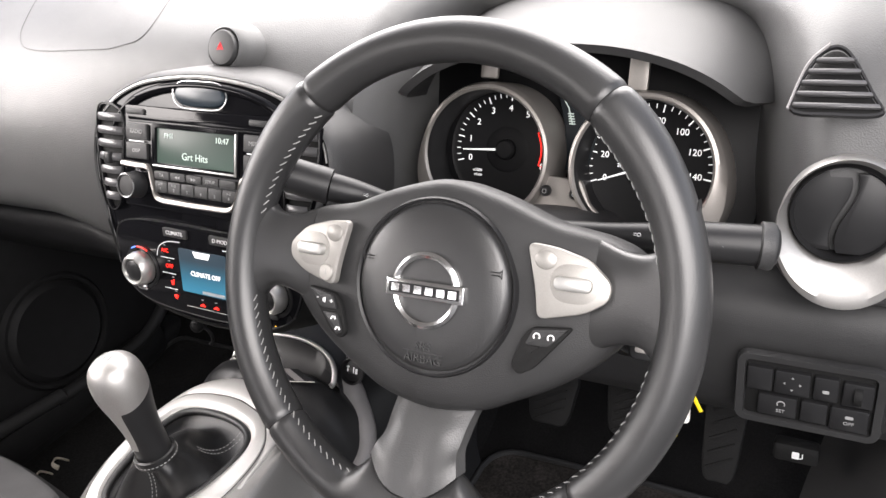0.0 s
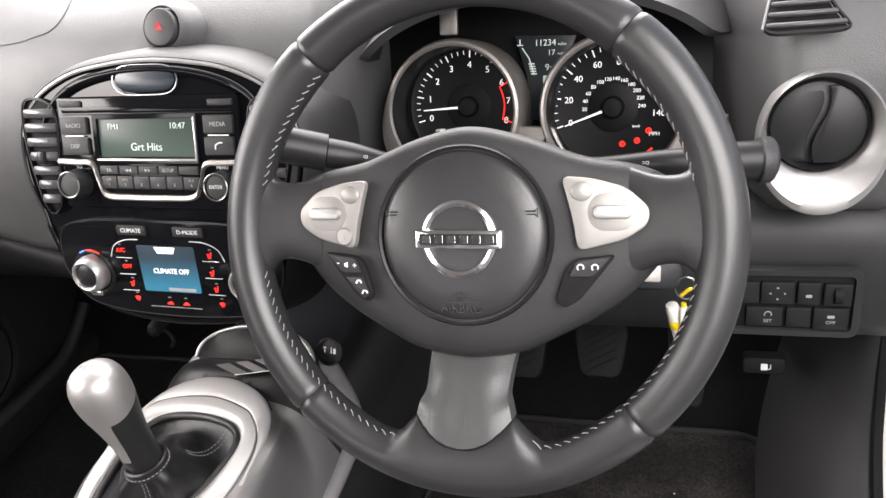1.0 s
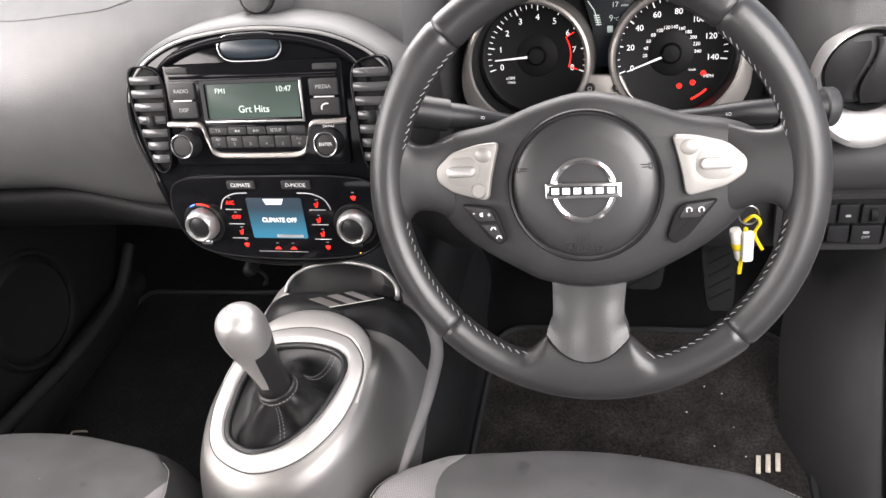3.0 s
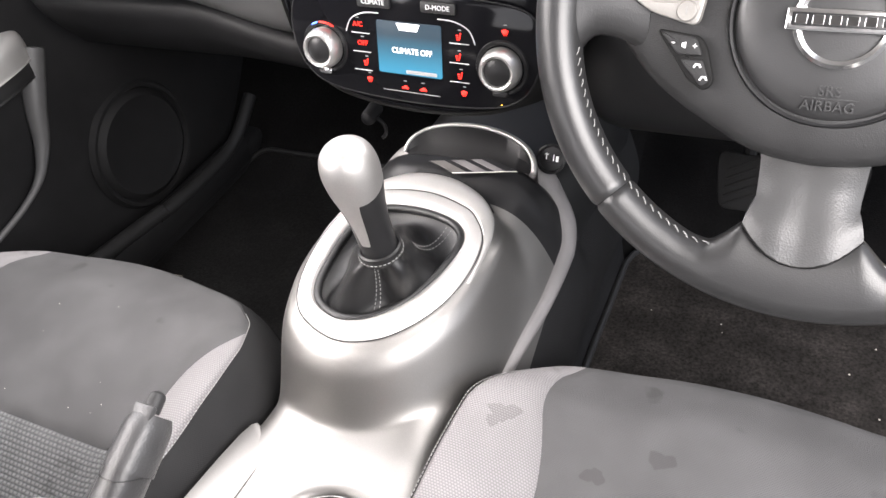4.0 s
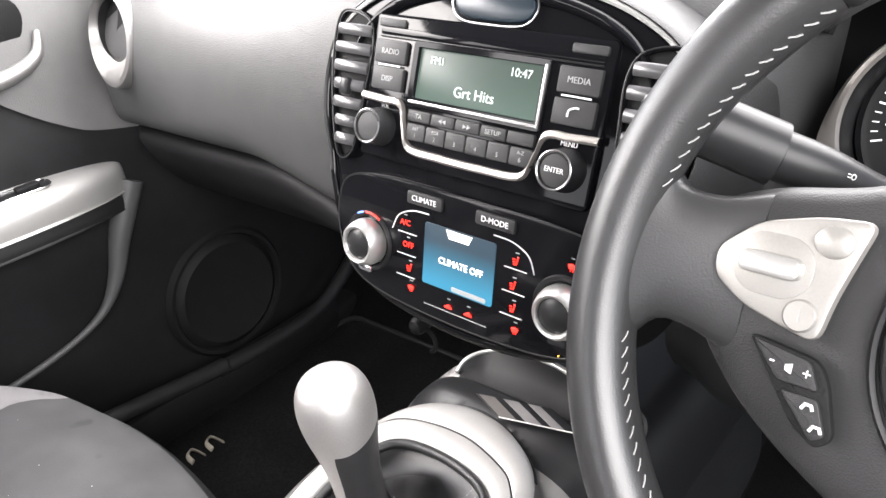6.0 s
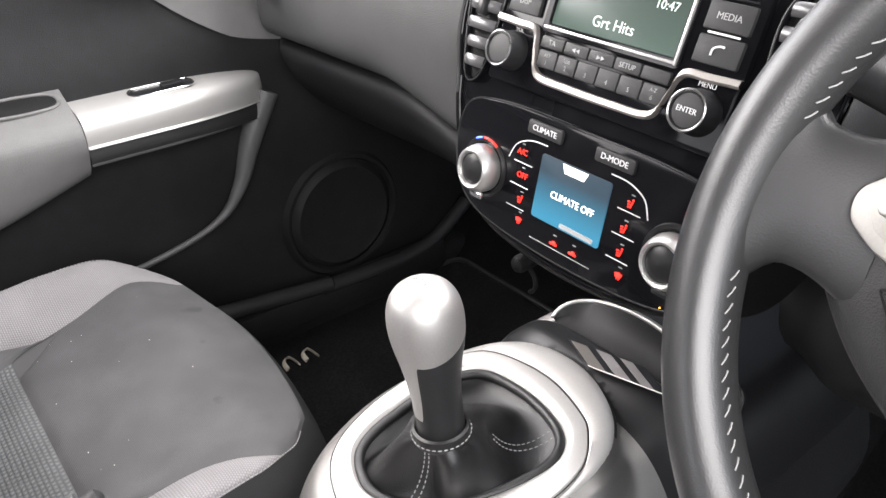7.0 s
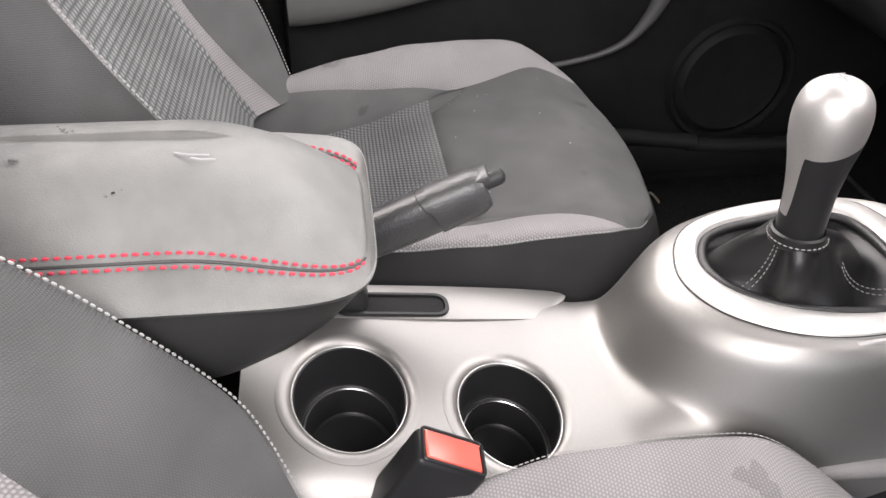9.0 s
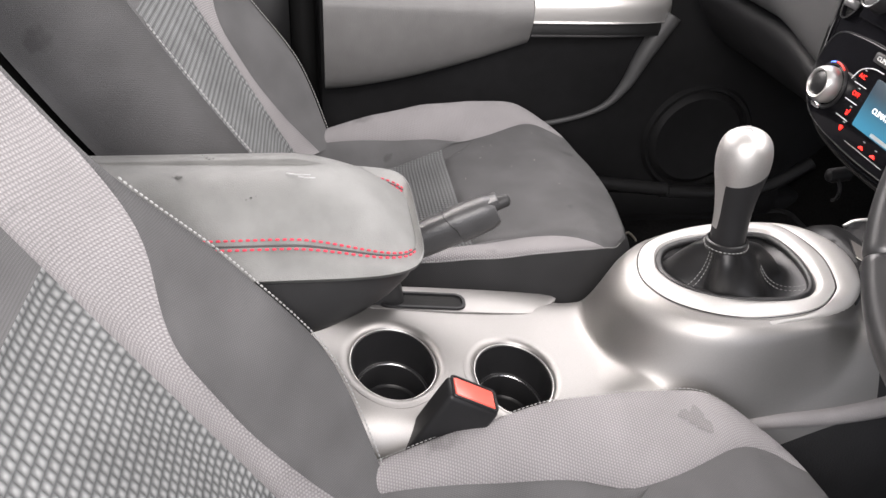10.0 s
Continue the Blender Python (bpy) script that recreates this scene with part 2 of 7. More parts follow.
def screen(name, low, high, strength, up):
    """A lit screen whose glow runs from one colour below to another above, over local y."""
    m = bpy.data.materials.new(name)
    m.use_nodes = True
    nt = m.node_tree
    b = nt.nodes["Principled BSDF"]
    b.inputs["Base Color"].default_value = (0.01, 0.012, 0.012, 1)
    b.inputs["Roughness"].default_value = 0.32
    b.inputs["Specular IOR Level"].default_value = 0.2
    co = nt.nodes.new("ShaderNodeTexCoord")
    sep = nt.nodes.new("ShaderNodeSeparateXYZ")
    nt.links.new(co.outputs["Generated"], sep.inputs[0])
    ramp = nt.nodes.new("ShaderNodeValToRGB")
    ramp.color_ramp.elements[0].color, ramp.color_ramp.elements[1].color = (*low, 1), (*high, 1)
    ramp.color_ramp.elements[0].position, ramp.color_ramp.elements[1].position = 0.1, up
    nt.links.new(sep.outputs[1], ramp.inputs[0])
    nt.links.new(ramp.outputs[0], b.inputs["Emission Color"])
    b.inputs["Emission Strength"].default_value = strength
    return m


LCD = screen("green_grey_lcd", (0.10, 0.15, 0.12), (0.07, 0.10, 0.08), 0.15, 0.9)
CLIMATE_SCREEN = screen("blue_colour_screen", (0.03, 0.18, 0.28), (0.02, 0.038, 0.055), 0.26, 0.75)
DASH_SCREEN = screen("dark_blue_grey_screen", (0.004, 0.005, 0.007), (0.010, 0.012, 0.016), 0.12, 0.8)


# ---- building tools ----
def thing(name, label, category, m=None, kind="", group=""):
    ob = new(name)
    ob.empty_display_size = 0.02
    if m is not None:
        ob.matrix_world = m
    return tagged(ob, label, category, group, kind)


def part(name, bm, mat, parent=None, label="", m=None, smooth=True, bevel=0.0):
    """Link a bmesh as one mesh object under a thing or a part."""
    bmesh.ops.recalc_face_normals(bm, faces=bm.faces[:])
    me = bpy.data.meshes.new(name)
    bm.to_mesh(me)
    bm.free()
    me.materials.append(mat)
    if smooth:
        me.polygons.foreach_set("use_smooth", [True] * len(me.polygons))
        me.set_sharp_from_angle(angle=radians(38))
    ob = new(name, me)
    if parent is not None:
        ob.parent = parent
    if m is not None:
        ob.matrix_local = m
    if label:
        ob["label"] = label
    return ob


def grid_bm(rows, close_u=False, close_v=False, uvs=None, cap=False):
    """A skin over rows of points; cap closes the first and the last row."""
    bm = bmesh.new()
    vs = [[bm.verts.new(p) for p in r] for r in rows]
    nr, nc = len(rows), len(rows[0])
    layer = bm.loops.layers.uv.new() if uvs else None
    for i in range(nr if close_v else nr - 1):
        for j in range(nc if close_u else nc - 1):
            ids = [(i, j), (i, (j + 1) % nc), ((i + 1) % nr, (j + 1) % nc), ((i + 1) % nr, j)]
            try:
                f = bm.faces.new([vs[a][b] for a, b in ids])
            except ValueError:
                continue
            if layer:
                for lp, (a, b) in zip(f.loops, ids):
                    lp[layer].uv = uvs[a][b]
    if cap:
        bm.faces.new(vs[0]), bm.faces.new(vs[-1])
    return bm


def box(sx, sy, sz, bevel=0.002, seg=2, at=(0, 0, 0), rot=None):
    bm = bmesh.new()
    bmesh.ops.create_cube(bm, size=1)
    bmesh.ops.scale(bm, vec=(sx, sy, sz), verts=bm.verts)
    if bevel:
        bmesh.ops.bevel(bm, geom=bm.edges[:], offset=min(bevel, 0.45 * min(sx, sy, sz)), segments=seg, affect="EDGES", profile=0.5)
    if rot is not None:
        bmesh.ops.transform(bm, matrix=rot, verts=bm.verts)
    bmesh.ops.translate(bm, vec=at, verts=bm.verts)
    return bm


def revolve(profile, n=48, at=(0, 0, 0), sx=1.0, sy=1.0, closed=False):
    """A turned body about local z from (radius, z) pairs."""
    rows = []
    for k in range(n):
        a = 2 * math.pi * k / n
        rows.append([(at[0] + sx * r * math.cos(a), at[1] + sy * r * math.sin(a), at[2] + z) for r, z in profile])
    bm = grid_bm(rows, close_u=closed, close_v=True)
    bmesh.ops.remove_doubles(bm, verts=bm.verts, dist=1e-6)
    return bm


def smooth_loop(points, n=8, closed=True):
    """A rounded line through a few control points (Catmull-Rom)."""
    pts = [Vector(p) for p in points]
    out, count = [], len(pts)
    for i in range(count if closed else count - 1):
        if closed:
            p0, p1, p2, p3 = pts[i - 1], pts[i], pts[(i + 1) % count], pts[(i + 2) % count]
        else:
            p0, p1, p2, p3 = pts[max(i - 1, 0)], pts[i], pts[i + 1], pts[min(i + 2, count - 1)]
        for k in range(n):
            t = k / n
            out.append(0.5 * ((2 * p1) + (p2 - p0) * t + (2 * p0 - 5 * p1 + 4 * p2 - p3) * t * t + (3 * p1 - p0 - 3 * p2 + p3) * t ** 3))
    if not closed:
        out.append(pts[-1])
    return out


def rounded_rect(w, h, r, n=5, cx=0.0, cy=0.0):
    out = []
    for sx, sy, a0 in ((1, 1, 0), (-1, 1, 90), (-1, -1, 180), (1, -1, 270)):
        for k in range(n + 1):
            a = radians(a0 + 90 * k / n)
            out.append(Vector((cx + sx * (w / 2 - r) + r * math.cos(a), cy + sy * (h / 2 - r) + r * math.sin(a), 0)))
    return out


def inset_outline(pts, d):
    """The outline moved inwards by d."""
    out, n = [], len(pts)
    area = sum(pts[i].x * pts[(i + 1) % n].y - pts[(i + 1) % n].x * pts[i].y for i in range(n))
    s = 1 if area > 0 else -1
    for i in range(n):
        t = (pts[(i + 1) % n] - pts[i - 1]).normalized()
        out.append(pts[i] + s * d * Vector((-t.y, t.x, 0)))
    return out


def plate(outline, depth, bevel=0.001, z=0.0, crown=0.0):
    """A plate with a rounded upper edge: outline in local xy, from z to z + depth."""
    o = [Vector((p[0], p[1], 0)) for p in outline]
    rows = [(0.0, 0.0), (0.0, depth - bevel), (0.3 * bevel, depth - 0.3 * bevel), (bevel, depth)]
    rings = [[p + Vector((0, 0, z + h)) for p in (inset_outline(o, d) if d else o)] for d, h in rows]
    bm = bmesh.new()
    vs = [[bm.verts.new(p) for p in r] for r in rings]
    n = len(o)
    for a, b in zip(vs, vs[1:]):
        for i in range(n):
            bm.faces.new((a[i], a[(i + 1) % n], b[(i + 1) % n], b[i]))
    bm.faces.new(vs[-1])
    bm.faces.new(vs[0][::-1])
    return bm


def ring_plate(outer, inner, depth, bevel=0.001, z=0.0):
    """A flat band between two outlines of equal count."""
    outer = [Vector((p[0], p[1], 0)) for p in outer]
    inner = [Vector((p[0], p[1], 0)) for p in inner]
    rows = [[p + Vector((0, 0, z)) for p in outer], [p + Vector((0, 0, z + depth - bevel)) for p in outer],
            [p.lerp(q, 0.12) + Vector((0, 0, z + depth)) for p, q in zip(outer, inner)],
            [p.lerp(q, 0.88) + Vector((0, 0, z + depth)) for p, q in zip(outer, inner)],
            [p + Vector((0, 0, z + depth - bevel)) for p in inner], [p + Vector((0, 0, z)) for p in inner]]
    return grid_bm(rows, close_u=True, close_v=True)


def tube(points, radius, sides=8, closed=False, flat=1.0):
    """A round bar along points; radius may be one number or one per point."""
    pts = [Vector(p) for p in points]
    n = len(pts)
    rad = [radius] * n if isinstance(radius, (int, float)) else list(radius)
    rows = []
    up = None
    for i, p in enumerate(pts):
        t = (pts[(i + 1) % n] - pts[i - 1]) if closed else (pts[min(i + 1, n - 1)] - pts[max(i - 1, 0)])
        t.normalize()
        if up is None:
            up = t.orthogonal().normalized()
        up = (up - t * up.dot(t)).normalized()
        side = t.cross(up)
        rows.append([p + rad[i] * (math.cos(a) * up + flat * math.sin(a) * side) for a in (2 * math.pi * k / sides for k in range(sides))])
    return grid_bm(rows, close_u=True, close_v=closed, cap=not closed)


def merge(*bms):
    out = bmesh.new()
    for b in bms:
        me = bpy.data.meshes.new("join")
        b.to_mesh(me)
        b.free()
        out.from_mesh(me)
        bpy.data.meshes.remove(me)
    return out


def moved(bm, m):
    bmesh.ops.transform(bm, matrix=m, verts=bm.verts)
    return bm


def lettering(name, body, size, mat, parent, at=(0, 0, 0), rz=0.0, depth=0.0002, width=1.0, m=None):
    """Raised writing in the built-in font, centred at a place of the parent's own plane."""
    cu = bpy.data.curves.new(name, "FONT")
    cu.body, cu.size, cu.extrude = body, size, depth
    cu.align_x, cu.align_y = "CENTER", "CENTER"
    cu.resolution_u = 3
    tmp = new("tmp", cu)
    bpy.context.view_layer.update()
    me = bpy.data.meshes.new_from_object(tmp.evaluated_get(bpy.context.evaluated_depsgraph_get()))
    bpy.data.objects.remove(tmp)
    bpy.data.curves.remove(cu)
    me.name = name
    me.materials.clear()
    me.materials.append(mat)
    ob = new(name, me)
    ob.parent = parent
    ob.matrix_local = (m if m is not None else pose(*at, 0, 0, rz)) @ Matrix.Diagonal((width, 1, 1, 1))
    return ob


def stitches(points, mat, parent, name="stitching", radius=0.0006, pitch=0.005, fill=0.65, lift=0.0):
    """A dashed thread along a line, as one mesh."""
    pts = [Vector(p) for p in points]
    seg = [0.0]
    for a, b in zip(pts, pts[1:]):
        seg.append(seg[-1] + (b - a).length)
    total = seg[-1]

    def place(s):
        for i in range(len(pts) - 1):
            if seg[i + 1] >= s:
                return pts[i].lerp(pts[i + 1], (s - seg[i]) / max(seg[i + 1] - seg[i], 1e-9))
        return pts[-1]

    verts, faces = [], []
    s = 0.0
    while s + pitch * fill < total:
        a, b = place(s), place(s + pitch * fill)
        t = (b - a).normalized()
        u = t.orthogonal().normalized()
        w = t.cross(u)
        base = len(verts)
        for q, r in ((a, 0.5), (a.lerp(b, 0.25), 1.0), (a.lerp(b, 0.75), 1.0), (b, 0.5)):
            verts += [q + radius * r * (math.cos(k * math.pi / 2.5) * u + math.sin(k * math.pi / 2.5) * w) for k in range(5)]
        for i in range(3):
            for k in range(5):
                faces.append((base + 5 * i + k, base + 5 * i + (k + 1) % 5, base + 5 * i + 5 + (k + 1) % 5, base + 5 * i + 5 + k))
        faces += [tuple(range(base, base + 5)), tuple(range(base + 15, base + 20))]
        s += pitch
    me = bpy.data.meshes.new(name)
    me.from_pydata(verts, [], faces)
    me.materials.append(mat)
    ob = new(name, me)
    ob.parent = parent
    return ob


def tilted(x, y, z, tilt, roll=0.0, yaw=0.0):
    """A frame whose local x runs to the right, y up along a panel that leans forward by tilt, z out of it towards the seats."""
    return Matrix.Translation((x, y, z)) @ pose(0, 0, 0, 0, -roll, 0) @ pose(0, 0, 0, 90 - tilt, 0, yaw)


def sstep(a, b, x):
    t = min(1.0, max(0.0, (x - a) / (b - a)))
    return t * t * (3 - 2 * t)


def round_poly(points, r, n=5):
    """A polygon with its corners rounded to radius about r."""
    pts = [Vector((p[0], p[1], 0)) for p in points]
    out, m = [], len(pts)
    for i in range(m):
        p, a, b = pts[i], pts[i - 1], pts[(i + 1) % m]
        da, db = (a - p), (b - p)
        d = min(r, 0.45 * da.length, 0.45 * db.length)
        s, e = p + da.normalized() * d, p + db.normalized() * d
        for k in range(n + 1):
            t = k / n
            out.append((1 - t) ** 2 * s + 2 * t * (1 - t) * p + t * t * e)
    return out


def piecewise(points, x):
    """A smooth line through (x, y) pairs, with Hermite tangents."""
    n = len(points)
    if x <= points[0][0]:
        return points[0][1]
    if x >= points[-1][0]:
        return points[-1][1]
    sl = [(points[i + 1][1] - points[i][1]) / (points[i + 1][0] - points[i][0]) for i in range(n - 1)]
    tg = [sl[0]] + [0.0 if sl[i - 1] * sl[i] <= 0 else 2 * sl[i - 1] * sl[i] / (sl[i - 1] + sl[i]) for i in range(1, n - 1)] + [sl[-1]]
    for i in range(n - 1):
        (x0, y0), (x1, y1) = points[i], points[i + 1]
        if x <= x1:
            h = x1 - x0
            t = (x - x0) / h
            return (2 * t ** 3 - 3 * t * t + 1) * y0 + (t ** 3 - 2 * t * t + t) * h * tg[i] + (-2 * t ** 3 + 3 * t * t) * y1 + (t ** 3 - t * t) * h * tg[i + 1]
    return points[-1][1]


# ---- the shell of the cabin ----
def carpet_floor():
    rows = []
    for i in range(61):
        x = -0.72 + 1.44 * i / 60
        row = []
        for j in range(61):
            y = -1.2 + 2.1 * j / 60
            z = 0.06 + 0.30 * sstep(0.45, 0.85, y) + 0.004 * noise.noise(Vector((x * 30, y * 30, 0)))
            z += 0.15 * sstep(0.13, 0.03, abs(x)) * sstep(-0.2, 0.3, y)
            row.append((x, y, z))
        rows.append(row)
    ob = part("floor", grid_bm(rows), CARPET)
    return tagged(ob, "black carpeted car floor rising into the footwells", "floor", kind="structure")


carpet_floor()
_ground = part("ground", grid_bm([[(x, y, -0.32) for y in (-400, -20, -3, 3, 20, 400)] for x in (-400, -20, -3, 3, 20, 400)]), ASPHALT, smooth=False)
tagged(_ground, "grey asphalt ground outside the car", "ground", kind="structure")

_roof = part("ceiling", grid_bm([[(x, y, 1.30 - 0.10 * (x / 0.7) ** 2 - 0.05 * ((y + 0.6) / 0.9) ** 2) for y in np.linspace(-1.6, 0.15, 14)] for x in np.linspace(-0.62, 0.62, 14)]), HEADLINER)
tagged(_roof, "pale grey fabric roof lining", "ceiling", kind="structure")
_rear = part("wall_rear", box(1.4, 0.03, 0.9, 0.01, at=(0, -1.62, 0.42)), HEADLINER)
tagged(_rear, "plain grey rear of the cabin", "wall", kind="structure")


def bulkhead():
    ob = part("wall_front", box(1.44, 0.02, 0.75, 0.004, at=(0, 0.92, 0.43)), DARK)
    tagged(ob, "dark bulkhead behind the dashboard", "wall", kind="structure")


bulkhead()


# ---- dashboard ----
def lower_edge(x):
    """How far the padded face hangs down before the passenger, most beside the centre stack."""
    return (-0.020 - 0.036 * sstep(-0.38, -0.20, x)) * sstep(0.05, -0.10, x)


def dash_profile(x):
    """Points (y, z) of the dash skin from the windscreen down to the underside."""
    side = sstep(0.16, 0.23, x) * sstep(0.582, 0.475, x)
    drop = 0.02 * abs(x) / 0.7
    bulge = 0.012 * math.cos(math.pi * min(1, abs(x + 0.40) / 0.35)) if -0.75 < x < -0.05 else 0.0
    pts = [(0.86, 0.885 - drop), (0.60, 0.865 - drop), (0.42, 0.842 - drop), (0.315, 0.812 - drop), (0.252, 0.775 - drop),
           (0.217 - bulge, 0.72 - drop), (0.200 - bulge, 0.658), (0.202 - bulge, 0.616), (0.209 - 0.5 * bulge, 0.590), (0.226, 0.576), (0.252, 0.572)]
    sag = lower_edge(x)
    e = sstep(0.50, 0.575, x)
    pts[3], pts[4], pts[5] = (pts[3][0] - 0.010 * e, pts[3][1] + 0.006 * e), (pts[4][0] - 0.012 * e, pts[4][1] + 0.014 * e), (pts[5][0] - 0.010 * e, pts[5][1] + 0.012 * e)
    pts = pts[:6] + [(y, z + sag * f) for (y, z), f in zip(pts[6:], (0.2, 0.6, 0.9, 1.0, 1.0))]
    out = []
    for k, (y, z) in enumerate(pts):
        f = sstep(2.0, 4.6, k)
        out.append((y + 0.19 * side * f, z - (0.02 * side * f if k < 8 else 0)))
    return out


def dash_skin():
    rows = []
    for i in range(141):
        x = -0.70 + 1.385 * i / 140
        p = smooth_loop([(0, y, z) for y, z in dash_profile(x)], 6, closed=False)
        e = sstep(-0.70, -0.66, x)
        rows.append([(x, q.y + 0.05 * (1 - e) + 0.03 * sstep(0.655, 0.685, x), q.z) for q in p])
    return grid_bm(rows)


dashboard = thing("dashboard", "dark grey soft-touch car dashboard with rounded pods", "dashboard")
part("skin", dash_skin(), DASH, dashboard)


def glovebox():
    rows = []
    for i in range(41):
        x = -0.68 + 0.52 * i / 40
        q = smooth_loop([(0, 0.262, 0.572), (0, 0.236, 0.566), (0, 0.226, 0.556), (0, 0.232, 0.535), (0, 0.256, 0.490), (0, 0.300, 0.440), (0, 0.42, 0.395), (0, 0.60, 0.38)], 5, closed=False)
        rows.append([(x, p.y + 0.02 * (1 - sstep(-0.68, -0.64, x)), p.z + lower_edge(x) * sstep(0.40, 0.55, p.z)) for p in q])
    return grid_bm(rows)


_gl = part("glovebox_lid", glovebox(), DARK, dashboard, "dark lower glovebox lid")
part("handle", moved(box(0.105, 0.010, 0.007, 0.003), pose(-0.235, 0.250, 0.480, 0, 0, 0)), DARK, _gl, "slim release handle")


def lower_dash():
    rows = []
    for i in range(41):
        x = 0.12 + 0.56 * i / 40
        q = smooth_loop([(0, 0.36, 0.596), (0, 0.30, 0.594), (0, 0.240, 0.588), (0, 0.206, 0.562), (0, 0.20, 0.50), (0, 0.215, 0.455), (0, 0.26, 0.43), (0, 0.45, 0.42)], 5, closed=False)
        k = sstep(0.12, 0.18, x)
        rows.append([(x, p.y + 0.03 * (1 - k), p.z) for p in q])
    return grid_bm(rows)


part("lower_panel", lower_dash(), BLACK, dashboard, "black lower panel round the column")

# airbag lid seam on the passenger top
_seam = []
for p in smooth_loop([(-0.21, 0.56, 0), (-0.185, 0.40, 0), (-0.155, 0.285, 0), (-0.19, 0.262, 0), (-0.26, 0.260, 0), (-0.36, 0.264, 0), (-0.405, 0.285, 0), (-0.46, 0.36, 0), (-0.68, 0.66, 0)], 8, closed=False):
    prof = [(q.y, q.z) for q in smooth_loop([(0, y, z) for y, z in dash_profile(p.x)], 6, closed=False)]
    z = np.interp(p.y, [a for a, _ in prof[:36]][::-1], [b for _, b in prof[:36]][::-1])
    _seam.append((p.x, p.y, z))
part("airbag_seam", tube(_seam, 0.0009, 6), POD, dashboard)

# ---- hazard switch ----
hazard = thing("hazard_switch", "round black hazard switch with a red triangle", "switch", tilted(0.012, 0.2240, 0.7850, 24))
part("collar", revolve([(0.0300, -0.030), (0.0262, -0.010), (0.0232, -0.001), (0.0212, 0.0015), (0.0198, 0.0005), (0.0198, -0.008)], 40), DASH, hazard)
part("button", revolve([(0.0001, 0.0062), (0.013, 0.0062), (0.0172, 0.0050), (0.0185, 0.0025), (0.0185, -0.010)], 40), POD, hazard)
for k, r in enumerate((0.0056, 0.0030)):
    tri = [Vector((r * math.cos(radians(90 + 120 * i)), r * math.sin(radians(90 + 120 * i)), 0)) for i in range(3)]
    tri_in = [p * 0.72 for p in tri]
    part("triangle", ring_plate(tri, tri_in, 0.0004, 0.0001, 0.0063), REDLIT if k else REDTHREAD, hazard, smooth=False)

# ---- centre stack ----
STACK = tilted(0.009, 0.137, 0.641, 20, -2.0)
stack = thing("centre_stack", "gloss black centre stack surround with a painted edge highlight", "console panel", STACK)


def stack_outline(grow=0.0):
    half = [(0.0, 0.135), (0.045, 0.132), (0.089, 0.124), (0.128, 0.106), (0.151, 0.082), (0.158, 0.052), (0.155, 0.018), (0.142, -0.016), (0.134, -0.047),
            (0.123, -0.080), (0.105, -0.104), (0.070, -0.121), (0.0, -0.128)]
    full = [(x, y, 0) for x, y in half] + [(-x, y, 0) for x, y in half[-2:0:-1]]
    o = smooth_loop(full, 6)
    return inset_outline(o, -grow) if grow else o


def stack_pod(reach):
    """The moulding that carries the surround out of the dash."""
    o = stack_outline()
    rows = []
    for g, z in ((0.045, -0.085), (0.032, -0.045), (0.020, -0.012), (0.010, -0.001), (0.003, 0.002), (-0.001, -0.001)):
        rows.append([p + Vector((0, 0, z)) for p in inset_outline(o, -g * reach)])
    return grid_bm(rows, close_u=True)


def bent(bm):
    """The stack's lower part stands steeper than its upper one."""
    bmesh.ops.bisect_plane(bm, geom=bm.verts[:] + bm.edges[:] + bm.faces[:], plane_co=(0, -0.028, 0), plane_no=(0, 1, 0))
    for v in bm.verts:
        if v.co.y < -0.028:
            v.co.z += (v.co.y + 0.028) * 0.158
    return bm


def half_pod(upper):
    bm = bent(stack_pod(0.45 if upper else 0.3))
    bmesh.ops.delete(bm, geom=[f for f in bm.faces if (f.calc_center_median().y > -0.028) != upper], context="FACES")
    return bm


# Pod takes a darker grey than the dash: shade of its downward angle.
part("pod", half_pod(True), POD, stack, "moulded pod, its grey darkened for faces angled down")
part("lower_pod", half_pod(False), RUBBER, stack, "black lower edge of the pod")
part("surround", bent(plate(stack_outline(), 0.012, 0.006, -0.012)), GLOSS, stack)
_edge = [p + Vector((0, 0, 0.0012)) for p in inset_outline(stack_outline(), 0.003)]
part("edge_trim", bent(tube(_edge, 0.0011, 6, closed=True)), GLOSS, stack, "thin bright edge line")
# Highlight on the rolled upper edge, modelled as a pale tapering tube.
_arch = [p + Vector((0, 0, 0.0010)) for p in inset_outline(stack_outline(), 0.0015)]
_arch = sorted([p for p in _arch if p.y > 0.060], key=lambda p: p.x)
part("arch_glint", tube(_arch, [0.0009 + 0.0016 * math.sin(math.pi * i / (len(_arch) - 1)) for i in range(len(_arch))], 8), PALE, stack, "pale bar standing in for the highlight along the arch")
part("arch", grid_bm([[Vector((0.128 * math.sin(a), 0.045 + 0.085 * math.cos(a) ** 0.6 - k * 0.010, 0.002 + 0.004 * math.sin(math.pi * k))) for a in np.linspace(-1.35, 1.35, 40)] for k in np.linspace(0, 1, 6)]), GLOSS, stack)

# lens over the radio
part("sensor_lens", plate(smooth_loop([(0.034, 0, 0), (0.026, 0.010, 0), (0, 0.012, 0), (-0.026, 0.010, 0), (-0.034, 0, 0), (-0.026, -0.010, 0), (0, -0.012, 0), (0.026, -0.010, 0)], 5), 0.005, 0.003, 0.0), material("dark_blue_lens", (0.012, 0.02, 0.028), 0.3, var=0.0), stack, "dark oval lens", m=pose(-0.001, 0.1155, 0.0))
